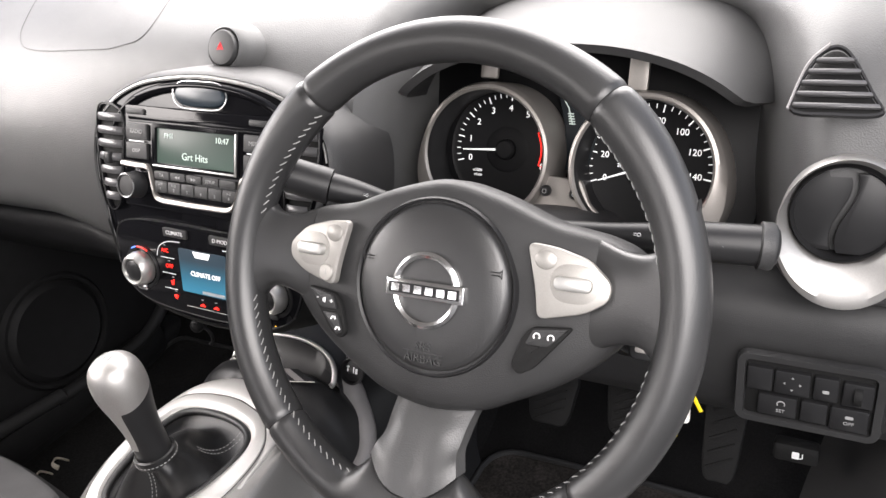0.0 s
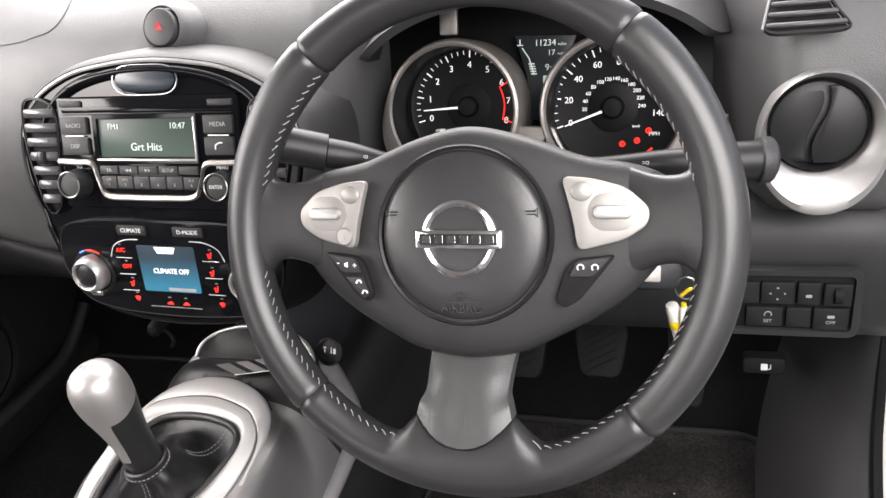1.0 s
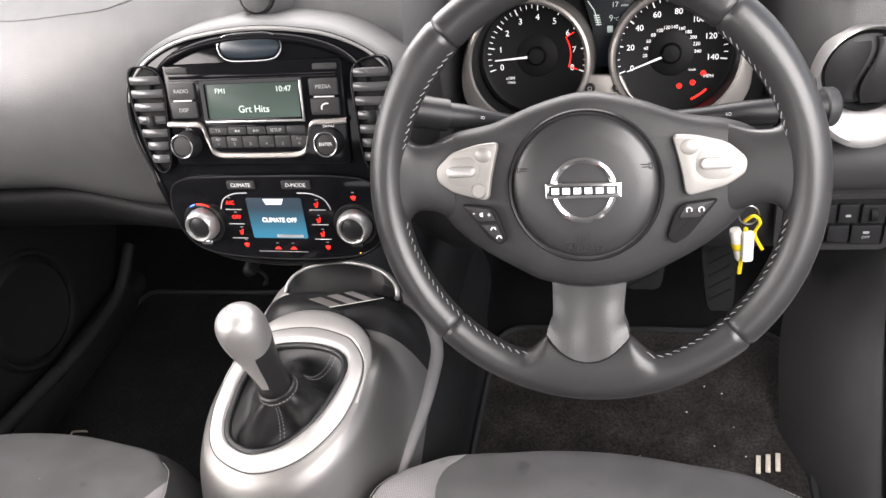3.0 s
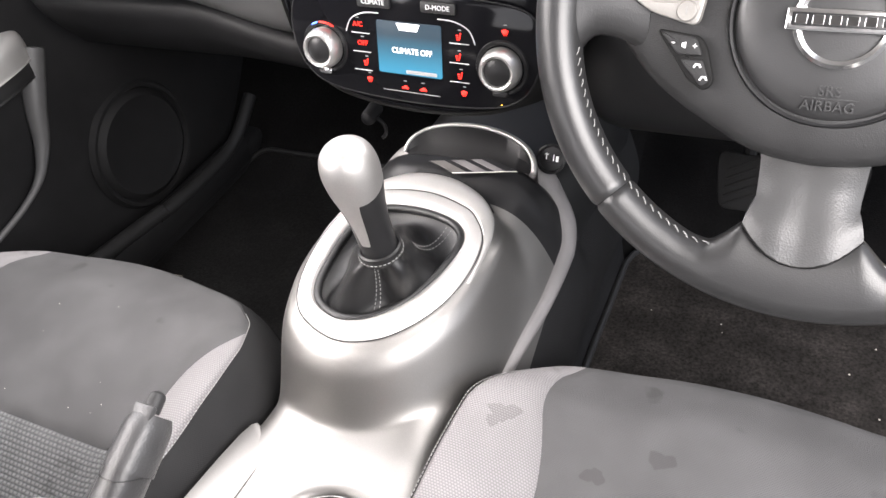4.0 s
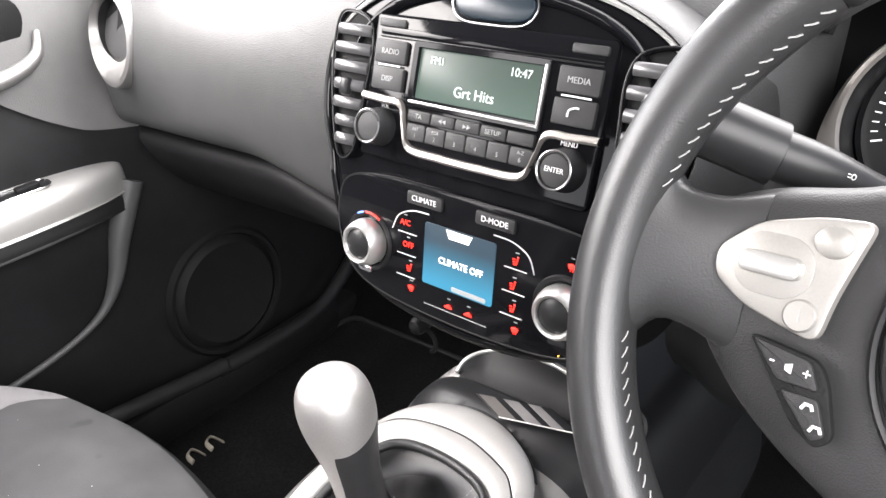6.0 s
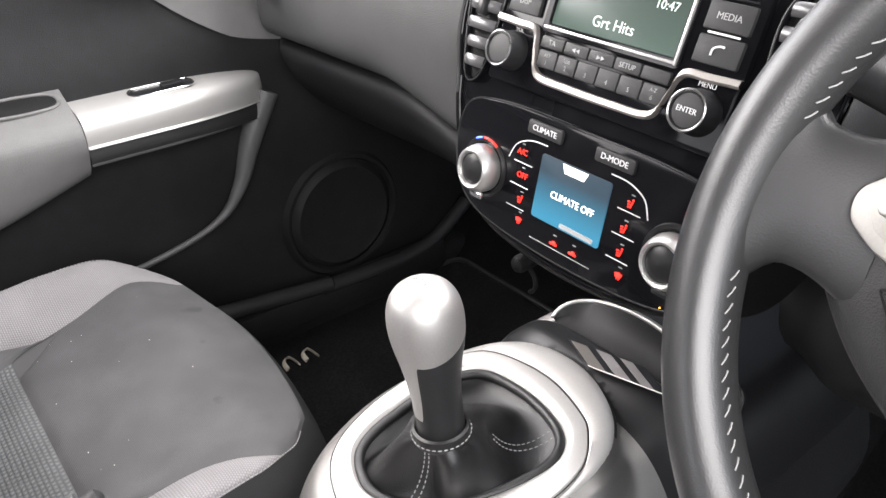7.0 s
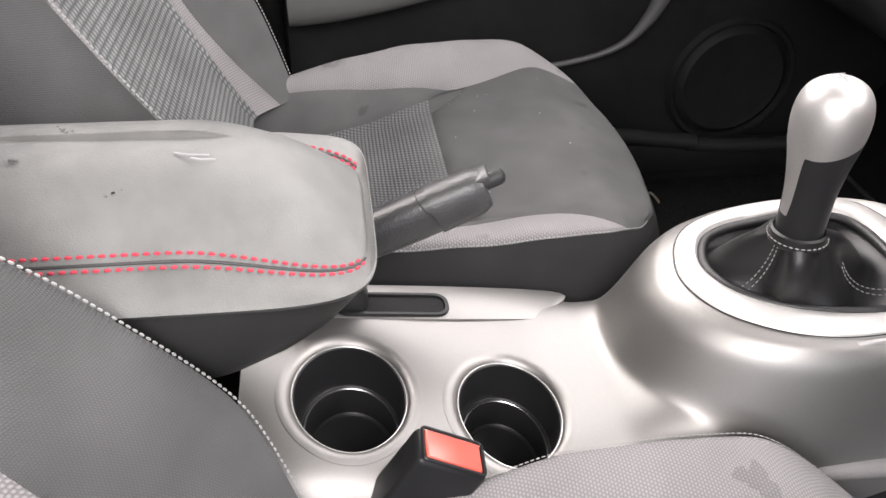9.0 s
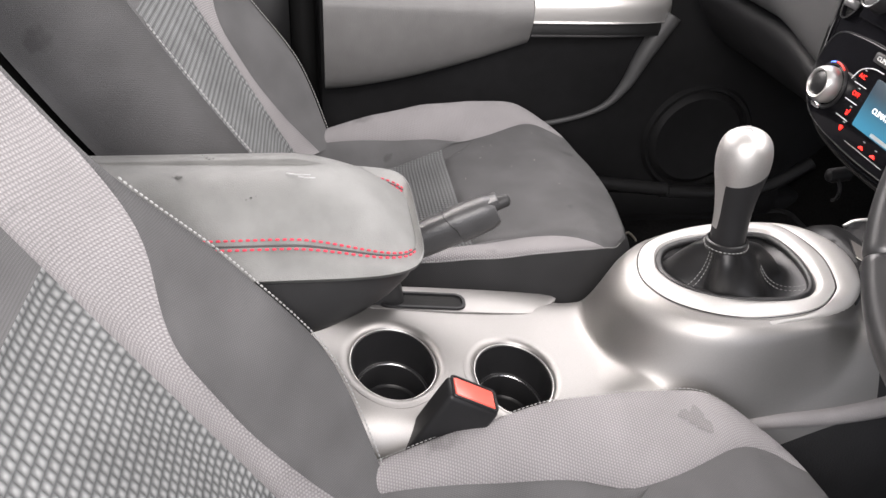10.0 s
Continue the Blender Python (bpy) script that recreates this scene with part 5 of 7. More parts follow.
fr_ = thing("fuel_flap_lever", "black fuel flap lever with a white pump symbol", "lever", tilted(0.582, 0.300, 0.335, 10))
part("lever", box(0.045, 0.022, 0.02, 0.005, at=(0, 0, -0.010)), RUBBER, fr_)
part("symbol", merge(plate(rounded_rect(0.007, 0.008, 0.001), 0.0004, 0.0001, 0.0004), tube([(0.004, -0.003, 0.0006), (0.0065, -0.002, 0.0006), (0.0065, 0.003, 0.0006)], 0.0006, 5)), INK, fr_, smooth=False)


# ---- centre console ----
RC = (0.006, 0.010)
CUPS = ((0.036, -0.353, 0.328, 0.052, 0.043), (0.052, -0.231, 0.318, 0.050, 0.040))


def polar(points):
    """The radius of a rounded outline about the gear lever's middle, by angle."""
    loop = smooth_loop([(x, y, 0) for x, y in points], 8)
    pairs = sorted((math.atan2(p.y - RC[1], p.x - RC[0]), math.hypot(p.x - RC[0], p.y - RC[1])) for p in loop)
    ang, rad = [q for q, _ in pairs], [r for _, r in pairs]
    ang = [ang[-1] - 2 * math.pi] + ang + [ang[0] + 2 * math.pi]
    rad = [rad[-1]] + rad + [rad[0]]
    return lambda t: float(np.interp((t + math.pi) % (2 * math.pi) - math.pi, ang, rad))


# the gaiter's opening, the ring's rim and the silver shell's lip are three egg shapes, one inside the other
OPENING = polar([(-0.015, -0.067), (0.014, -0.060), (0.037, -0.041), (0.054, -0.014), (0.066, 0.020), (0.069, 0.050), (0.058, 0.070), (0.034, 0.081), (0.0, 0.085), (-0.035, 0.080), (-0.054, 0.064), (-0.062, 0.030), (-0.062, -0.005), (-0.058, -0.034), (-0.045, -0.055)])
RIM = polar([(-0.036, -0.080), (-0.006, -0.088), (0.022, -0.083), (0.047, -0.068), (0.070, -0.040), (0.084, -0.008), (0.089, 0.030), (0.084, 0.060), (0.068, 0.082), (0.052, 0.093), (0.010, 0.104), (-0.034, 0.100), (-0.062, 0.086), (-0.077, 0.050), (-0.080, 0.0), (-0.072, -0.040), (-0.058, -0.065)])
LIP = polar([(-0.040, -0.092), (-0.006, -0.100), (0.026, -0.094), (0.054, -0.076), (0.078, -0.044), (0.090, -0.008), (0.093, 0.037), (0.091, 0.070), (0.080, 0.098), (0.056, 0.121), (0.016, 0.137), (-0.028, 0.135), (-0.062, 0.112), (-0.082, 0.062), (-0.088, 0.0), (-0.080, -0.045), (-0.066, -0.073)])


def ring_z(y):
    return 0.401 + 0.13 * y


def about(x, y):
    """Angle and distance from the gear lever's middle."""
    return math.atan2(y - RC[1], x - RC[0]), math.hypot(x - RC[0], y - RC[1])


def console_z(x, y):
    top = piecewise([(-0.75, 0.345), (-0.42, 0.337), (-0.23, 0.317), (-0.19, 0.3145), (-0.15, 0.3155), (-0.11, 0.325), (-0.07, 0.339), (-0.02, 0.355), (0.03, 0.377), (0.08, 0.395), (0.13, 0.408), (0.150, 0.4175), (0.164, 0.4175), (0.190, 0.396), (0.42, 0.388)], y)
    d = abs(x - 0.012)
    wide = 0.150 + 0.024 * sstep(-0.1, 0.15, y) + 0.012 * sstep(-0.14, -0.20, y) - 0.013 * math.exp(-((y + 0.115) / 0.045) ** 2)
    base = top - (top - 0.06) * min(1.0, d / wide) ** (6.5 - 2.0 * sstep(-0.16, -0.03, y))
    t, r = about(x, y)
    rho = r / LIP(t)
    if rho > 2.2:
        return base
    crease = sstep(25, 55, math.degrees(t)) * sstep(175, 150, math.degrees(t))
    dome = ring_z(y) - 0.005 * sstep(0.88, 1.0, rho) - 0.75 * max(0.0, rho - 0.99) ** 1.6 - 0.008 * crease * sstep(0.985, 1.05, rho)
    k = 0.100 - 0.093 * crease
    h = max(k - abs(base - dome), 0.0) / k
    return max(base, dome) + h * h * k * 0.25 * sstep(1.0, 1.12, rho)


def console_edge(y):
    return 0.1225 + 0.006 * sstep(-0.1, 0.15, y)


def console_skin(which):
    """One of three pieces of the console's outer skin: shell, sides or tray."""
    bm = bmesh.new()
    us = list(np.linspace(-1, 1, 129))
    ys = list(np.linspace(-0.75, 0.139, 254)) + list(np.linspace(0.139, 0.42, 66))[1:]

    def across(u, y):
        e = console_edge(y)
        k = abs(u)
        return 0.012 + math.copysign(k / 0.8125 * e if k <= 0.8125 else e + (0.176 - e) * (k - 0.8125) / 0.1875, u)

    def skin(x, y):
        z = console_z(x, y)
        tuck = 0.050 * sstep(0.27, 0.09, z) * sstep(-0.05, 0.2, y)
        return (x - math.copysign(tuck, x - 0.012), y, z)

    vs = [[bm.verts.new(skin(across(u, y), y)) for y in ys] for u in us]
    for i in range(len(us) - 1):
        for j in range(len(ys) - 1):
            cu, cy = (us[i] + us[i + 1]) / 2, (ys[j] + ys[j + 1]) / 2
            cx = across(cu, cy)
            t, r = about(cx, cy)
            if r < OPENING(t) + 0.006 or any(math.hypot((cx - a) / (e + 0.0085), (cy - b) / (f + 0.0085)) < 1 for a, b, _, e, f in CUPS):
                continue
            if cy < -0.432:
                continue
            if ("sides" if abs(cu) > 0.8125 else "tray" if cy > 0.118 and r > LIP(t) else "shell") != which:
                continue
            bm.faces.new((vs[i][j], vs[i + 1][j], vs[i + 1][j + 1], vs[i][j + 1]))
    for v in [v for v in bm.verts if not v.link_faces]:
        bm.verts.remove(v)
    return bm


console = thing("centre_console", "gunmetal silver centre console with gear surround and cup holders", "console")
part("shell", console_skin("shell"), GUN, console)
part("tray_surround", console_skin("tray"), SATIN_BLACK, console, "black plastic front tray")
part("side_carpet", console_skin("sides"), DARK, console, "dark carpeted lower sides")


def gear_ring(k, dz, grow=0.0, n=96):
    """A loop round the gear lever: k runs from the opening (0) to the ring's rim (1)."""
    out = []
    for i in range(n):
        t = 2 * math.pi * i / n
        r = OPENING(t) + (RIM(t) - OPENING(t)) * k + grow
        x, y = RC[0] + r * math.cos(t), RC[1] + r * math.sin(t)
        out.append(Vector((x, y, ring_z(y) + dz)))
    return out


part("gear_bezel", grid_bm([gear_ring(k, z, g) for k, z, g in ((1, -0.006, 0), (1, 0.0006, 0), (0.96, 0.0018, 0), (0.7, 0.0030, 0), (0.35, 0.0036, 0), (0.12, 0.0030, 0), (0.0, 0.0008, 0), (0.0, -0.003, -0.002), (0.0, -0.012, -0.003))], close_u=True), SILVER, console, "pale silver ring round the gaiter")
# Paler silver laid over the shell's front: its brightness from light, put into colour.
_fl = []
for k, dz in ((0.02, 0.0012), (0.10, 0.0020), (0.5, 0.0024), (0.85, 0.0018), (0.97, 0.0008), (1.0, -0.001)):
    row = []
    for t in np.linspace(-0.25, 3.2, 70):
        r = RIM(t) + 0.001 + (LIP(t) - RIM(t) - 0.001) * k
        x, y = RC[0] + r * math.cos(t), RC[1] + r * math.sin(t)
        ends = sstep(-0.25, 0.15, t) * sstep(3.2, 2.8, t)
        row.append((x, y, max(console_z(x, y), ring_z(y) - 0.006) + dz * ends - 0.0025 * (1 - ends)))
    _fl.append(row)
part("shell_lit_band", grid_bm(_fl), SILVER, console, "paler band laid on the shell where light brightens it, ahead of the ring")
_lip = []
for t in np.linspace(0.9, 2.4, 60):
    x, y = RC[0] + (LIP(t) + 0.0008) * math.cos(t), RC[1] + (LIP(t) + 0.0008) * math.sin(t)
    _lip.append((x, y, console_z(x, y) - 0.0002))
part("shell_edge", tube(_lip, 0.0016, 8), SATIN_BLACK, console, "dark joint round the silver shell")
part("bezel_lip", tube(gear_ring(1, 0.0004, 0.0005), 0.0005, 6, closed=True), SATIN_BLACK, console)
for cx, cy, cz, ra, rb in CUPS:
    def slope(y):
        return -0.10 * (y - cy)

    def cup_ring(g, z):
        out = []
        for t in np.linspace(0, 2 * math.pi, 73)[:-1]:
            x, y = cx + (ra + g) * math.cos(t), cy + (rb + g) * math.sin(t)
            out.append((x, y, console_z(x, y) + z if z > -0.02 else cz + slope(y) + z))
        return out
    part("cup_rim", grid_bm([cup_ring(g, z) for g, z in ((0.0125, -0.002), (0.0122, 0.0004), (0.0095, 0.0006), (0.0055, 0.0001), (0.0022, -0.0018), (0.0, -0.0048), (-0.0006, -0.010))], close_u=True), GUN, console, "rounded silver cup holder rim")
    part("cup_lip", tube(cup_ring(0.0002, -0.0046), 0.0007, 6, closed=True), PALE, console, "thin bright inner edge")
    rows = [cup_ring(g, z) for g, z in ((-0.0002, -0.0055), (-0.0012, -0.006), (-0.0025, -0.030), (-0.0035, -0.043), (-0.0062, -0.045), (-0.0070, -0.047), (-0.0078, -0.072), (-0.0100, -0.074), (-0.0105, -0.075), (-0.030, -0.0755))]
    part("cup_liner", grid_bm(rows + [[(cx, cy, cz - 0.0755)] * 72], close_u=True), SATIN_BLACK, console, "black stepped cup holder liner")
    part("step_edge", tube(cup_ring(-0.0060, -0.0445), 0.0008, 6, closed=True), STEEL, console, "pale step edge")

# darker inlay beside the cups
part("inlay_panel", moved(plate(smooth_loop([(-0.086, -0.400, 0), (-0.054, -0.400, 0), (-0.046, -0.36, 0), (-0.046, -0.21, 0), (-0.050, -0.178, 0), (-0.060, -0.168, 0), (-0.086, -0.168, 0)], 6), 0.0020, 0.001), pose(0, 0, 0.2925, -6, 0, 0)), GUN, console, "silver inlay panel")
# handbrake slot in the console
part("slot_frame", moved(ring_plate(rounded_rect(0.029, 0.100, 0.012), rounded_rect(0.022, 0.092, 0.009), 0.003, 0.001), pose(-0.062, -0.312, 0.3270, -6, 0, 0)), SATIN_BLACK, console)
part("slot_floor", moved(plate(rounded_rect(0.025, 0.095, 0.006), 0.001, 0.0003), pose(-0.062, -0.312, 0.3268, -6, 0, 0)), RUBBER, console)


# front tray with its back wall
def tray_rim(a):
    return Vector((0.020 + 0.079 * math.cos(a), 0.173 + 0.036 * math.sin(a) - 0.004 * math.cos(a), 0.410 + 0.023 * max(0.0, math.sin(a)) ** 0.75))


def tray_wall():
    rows = []
    for a in np.linspace(0, math.pi, 41):
        p = tray_rim(a)
        foot = Vector((0.020 + (p.x - 0.020) * 0.94, 0.170, 0.4075))
        rows.append([foot, foot.lerp(p, 0.5) + Vector((0, 0.004, -0.003)), p + Vector((0, -0.001, 0)), p + Vector((0, 0.003, 0.001)), p + Vector((0, 0.008, -0.004)), p + Vector((0, 0.009, -0.04))])
    return grid_bm(rows)


part("tray_wall", tray_wall(), SATIN_BLACK, console, "arched black wall behind the tray")
part("tray_wall_trim", tube([tray_rim(a) for a in np.linspace(-0.12, math.pi + 0.05, 48)], [0.0034 - 0.0016 * k / 47 for k in range(48)], 10), PALE, console, "bright rim")
part("socket_symbol", moved(merge(box(0.0010, 0.007, 0.0004, 0, at=(-0.004, 0.001, 0)), box(0.004, 0.001, 0.0004, 0, at=(-0.004, 0.003, 0)), box(0.0010, 0.007, 0.0004, 0, at=(0.004, 0, 0)), box(0.003, 0.006, 0.0004, 0, at=(0.008, -0.001, 0))), tilted(0.110, 0.196, 0.412, 30) @ pose(0, 0.002, 0.0062)), INK, console, smooth=False)
part("socket", moved(merge(revolve([(0.016, 0.0), (0.0165, 0.004), (0.014, 0.005), (0.013, 0.0), (0.0001, 0.001)], 32), box(0.012, 0.006, 0.003, 0.001, at=(0, 0, 0.003))), tilted(0.110, 0.196, 0.412, 30)), SATIN_BLACK, console, "round black accessory socket")
def flank_x(y, z):
    """Where the console's flank reaches a given height."""
    a, b = 0.03, 0.175
    for _ in range(24):
        m = (a + b) / 2
        a, b = (m, b) if console_z(0.012 + m, y) > z else (a, m)
    return a


_st = smooth_loop([(0.0, 0.205, 0.388), (0.0, 0.178, 0.356), (0.0, 0.145, 0.328), (0.0, 0.085, 0.312), (0.0, 0.020, 0.300), (0.0, -0.040, 0.285)], 6, closed=False)
for s in (-1, 1):
    part("side_strip", tube([(0.012 + s * (flank_x(p.y, p.z) - 0.003), p.y, p.z) for p in _st], [0.0160 - 0.0095 * i / (len(_st) - 1) for i in range(len(_st))], 12), STRIP, console, "grey flank strip")
_peg = Vector((-0.086, 0.158, 0.462))
part("bag_hook", merge(tube([_peg + Vector((0, 0.020, 0.002)), _peg, _peg + Vector((0, -0.004, 0)), _peg + Vector((0, -0.0065, 0))], [0.0085, 0.0085, 0.0070, 0.002], 16), tube([_peg + Vector((0.005 + 0.012 * math.sin(a), 0.004, -0.002 - 0.013 * (1 - math.cos(a)))) for a in np.linspace(0.2, 2.7, 14)], 0.0022, 8)), DIAL, console, "small black bag hook")
card = thing("tray_card", "black card printed with grey diagonal stripes in the tray", "card", Matrix.Translation((-0.014, 0.149, 0.4215)))
E1, E2 = Vector((0.036, -0.0155, -0.0005)), Vector((0.066, 0.0185, 0.0))


def card_piece(a0, a1, b0, b1):
    return [E1 * a + E2 * b for a, b in ((a0, b0), (a1, b0), (a1, b1), (a0, b1))]


part("sheet", plate(card_piece(0, 1, 0, 1), 0.0010, 0.0003), SATIN_BLACK, card, smooth=False)
for b0, b1, mat_ in ((0.02, 0.24, TAUPE), (0.36, 0.56, STRIP), (0.68, 0.84, STRIP)):
    part("stripe", plate(card_piece(0.03, 0.97, b0, b1), 0.0003, 0.0001, 0.0010), mat_, card, smooth=False)
part("edge", plate(card_piece(0.96, 1.0, 0, 1), 0.0004, 0.0001, 0.0011), TAGWHITE, card, "pale front edge", smooth=False)

# ---- gear lever ----
gear = thing("gear_lever", "gear lever with silver-topped knob and black leather gaiter", "gear lever")
GB, GT = Vector((0.0200, -0.0185, 0.445)), Vector((0.0130, -0.0230, 0.545))


def gaiter():
    rows = []
    rnd = random.Random(4)
    ph = [rnd.uniform(0, 6) for _ in range(4)]
    for i, t in enumerate(np.linspace(0, 1, 20)):
        row = []
        for k in range(64):
            a = 2 * math.pi * k / 64
            w = (1 - t) ** 1.2
            rr = (OPENING(a) - 0.002) * w + 0.0178 * (1 - w)
            fold = 0.0075 * math.sin(3 * a + ph[0] + 2 * t) * math.sin(math.pi * t) + 0.0045 * math.sin(5 * a + ph[1] - 3 * t) * math.sin(math.pi * t)
            cx = RC[0] + (GB.x - RC[0]) * t
            cy = RC[1] + (GB.y - RC[1]) * t
            x, y = cx + (rr + fold) * math.cos(a), cy + (rr + fold) * math.sin(a)
            z0 = ring_z(y) - 0.004
            z = z0 * (1 - t) + 0.449 * t + 0.004 * math.sin(math.pi * t) * math.sin(4 * a + ph[2]) - 0.026 * math.sin(math.pi * min(1, t * 1.35)) * (1 - t)
            row.append((x, y, z))
        rows.append(row)
    return rows


_g = gaiter()
part("gaiter", grid_bm(_g, close_u=True), BOOTMAT, gear, "black leather gaiter with pale stitching")
part("gaiter_edge", tube(gear_ring(0, -0.002, -0.0045), 0.0042, 10, closed=True), BOOTMAT, gear, "padded black edge of the gaiter")
for k, last in ((10, 12), (11, 12), (49, 19), (50, 19)):
    stitches([Vector(r[k]) + (Vector(r[k]) - Vector((GB.x, GB.y, r[k][2]))).normalized() * 0.0006 for r in _g[1:last]], THREAD, gear, radius=0.00045, pitch=0.0045)
axis_t = (GT - GB).normalized()
_side = (Vector((0, 1, 0)) - axis_t * axis_t.y).normalized()
_lean = Matrix.Translation(GB) @ Matrix((_side.cross(axis_t), _side, axis_t)).transposed().to_4x4()
part("collar", moved(revolve([(0.0205, -0.004), (0.0212, 0.0), (0.0205, 0.005), (0.0185, 0.006)], 40), _lean), BOOTMAT, gear)
stitches([_lean @ Vector((0.0214 * math.cos(a), 0.0214 * math.sin(a), 0.0)) for a in np.linspace(0, 2 * math.pi, 60)], THREAD, gear, radius=0.0005, pitch=0.0042)


def knob_shape(sel):
    """The knob: a slim grip that swells to a ball; sel picks the silver cap with its tongue, or the grip."""
    prof = [(0.0172, 0.002), (0.0172, 0.018), (0.0176, 0.035), (0.0190, 0.048), (0.0212, 0.062), (0.0238, 0.075), (0.0253, 0.087), (0.0252, 0.098), (0.0230, 0.108), (0.0182, 0.1155), (0.0100, 0.1205), (0.0002, 0.1220)]
    line = smooth_loop([(r, 0, z) for r, z in prof], 12, closed=False)
    heights, radii = [p.z for p in line], [p.x for p in line]
    n = len(line) - 1
    columns = []
    for k in range(180):
        a = 2 * math.pi * k / 180
        front = abs((math.degrees(a) - 270 + 180) % 360 - 180)
        limit = 0.070 - 0.050 * sstep(32, 14, front) + 0.016 * sstep(40, 180, front)
        split = float(np.interp(limit, heights, range(n + 1)))
        lo, hi = (split, n) if sel == "cap" else (0.0, split)
        column = []
        for q in np.linspace(lo, hi, 60):
            r, z = float(np.interp(q, range(n + 1), radii)), float(np.interp(q, range(n + 1), heights))
            column.append((r * math.cos(a), r * math.sin(a), z))
        columns.append(column)
    return grid_bm(columns, close_v=True)


part("grip", moved(knob_shape("grip"), _lean), SATIN_BLACK, gear, "dark grey plastic grip")
part("knob_cap", moved(knob_shape("cap"), _lean), METALLIC, gear, "satin silver knob cap")
part("shift_pattern", merge(*[moved(box(w, h, 0.0004, 0), _lean @ pose(x, y, 0.1222 - 5 * (x * x + y * y))) for x, y, w, h in ((0, 0, 0.012, 0.0006), (-0.006, 0, 0.0006, 0.010), (0, 0, 0.0006, 0.010), (0.006, 0, 0.0006, 0.010))]), GREYINK, gear, "engraved shift pattern", smooth=False)

# ---- handbrake ----
hb = thing("handbrake", "raised black handbrake lever with grained grip", "handbrake")
A, B = Vector((-0.0725, -0.366, 0.378)), Vector((-0.070, -0.239, 0.4385))
_d = (B - A).normalized()


def brake_section(t0, t1, grow, n=18):
    rows = []
    for i in range(n + 1):
        t = t0 + (t1 - t0) * i / n
        c = A.lerp(B, t)
        up = Vector((0, -_d.z, _d.y))
        w = 0.0145 + 0.0015 * math.sin(math.pi * min(1, max(0, t))) + grow
        h = 0.0165 + 0.0030 * math.sin(math.pi * min(1, max(0, t)) * 0.9) + grow
        if t > 0.93:
            k = 1 - 0.35 * ((t - 0.93) / 0.12) ** 2
            w, h = w * k, h * k
        rows.append([c + w * math.copysign(abs(math.cos(b)) ** 0.8, math.cos(b)) * Vector((1, 0, 0)) + h * math.copysign(abs(math.sin(b)) ** 0.8, math.sin(b)) * up for b in (2 * math.pi * k / 24 for k in range(24))])
    return grid_bm(rows, close_u=True, cap=True)


part("grip", brake_section(-0.25, 0.70, 0.0), BRAKE, hb, "grained black grip")
part("tip", brake_section(0.70, 1.02, 0.0014), BRAKE, hb, "smooth grey tip")
_up = Vector((0, -_d.z, _d.y))
_seam_c = [A.lerp(B, 0.70 - 0.06 * math.sin(b) * (math.sin(b) > 0) + 0.09 * sstep(-0.2, -0.9, math.sin(b))) + 0.0166 * math.copysign(abs(math.cos(b)) ** 0.8, math.cos(b)) * Vector((1, 0, 0)) + 0.0196 * math.copysign(abs(math.sin(b)) ** 0.8, math.sin(b)) * _up for b in (2 * math.pi * k / 40 for k in range(40))]
part("tip_seam", tube(_seam_c, 0.0006, 6, closed=True), BLACK, hb, "raised seam behind the tip")
_n = B + _d * 0.004 + _up * 0.005
part("release_button", tube([_n, _n + _d * 0.012, _n + _d * 0.015, _n + _d * 0.017], [0.0072, 0.0070, 0.0058, 0.002], 20), BLACK, hb, "round release button")
part("button_guard", moved(box(0.020, 0.014, 0.006, 0.002), Matrix.Translation(B + _up * 0.0125 + _d * 0.002) @ pose(0, 0, 0, 25, 0, 0)), BRAKE, hb, "lip above the button")
part("boot", moved(box(0.040, 0.070, 0.085, 0.012, 3), pose(-0.072, -0.372, 0.352, 12, 0, 0)), BLACK, hb, "black boot at the foot")

# ---- armrest ----
arm = thing("armrest", "grey leatherette armrest box with red double stitching", "armrest")


def armrest_pad():
    rows = []
    cx, cy, hw, hl = 0.014, -0.545, 0.106, 0.213
    for z, g in ((0.477, -0.030), (0.478, -0.016), (0.481, -0.007), (0.4865, -0.003), (0.4915, -0.007), (0.4965, -0.016), (0.5010, -0.0275), (0.5022, -0.0310), (0.5055, -0.0350), (0.5145, -0.047), (0.5220, -0.062), (0.5275, -0.080), (0.5290, -0.094)):
        row = []
        for k in range(96):
            a = 2 * math.pi * k / 96
            e = 0.32
            x = cx + (hw + g) * (1 - 0.30 * max(0.0, -0.36 - (cy + hl * math.sin(a)))) * math.copysign(abs(math.cos(a)) ** e, math.cos(a))
            y = cy + (hl + 0.15 * g - 1.1 * max(0.0, -g - 0.038)) * math.copysign(abs(math.sin(a)) ** e, math.sin(a))
            slope = 0.028 * sstep(-0.45, -0.320, y) * sstep(0.485, 0.51, z)
            row.append((x, y, z - slope + 0.010 * (1 - (abs(x - cx) / hw) ** 2) * sstep(0.505, 0.525, z)))
        rows.append(row)
    return grid_bm(rows, close_u=True, cap=True), rows


_ab, _ar = armrest_pad()
part("pad", _ab, ARM, arm, "worn grey padded top")
for ri in (6, 8):
    r = [Vector(p) + Vector((0, 0, 0.0006)) for p in _ar[ri]]
    for line in (r[-20:] + r[:20], r[29:68]):
        fine = smooth_loop(line, 4, closed=False)
        stitches([p + Vector((math.copysign(0.0006, p.x - 0.014), 0, 0)) for p in fine], REDTHREAD, arm, radius=0.0011, pitch=0.0058, fill=0.6)


# raised seam between the two rows of thread
_seam = [Vector(p) + Vector((0, 0, 0.0002)) for p in _ar[7]]
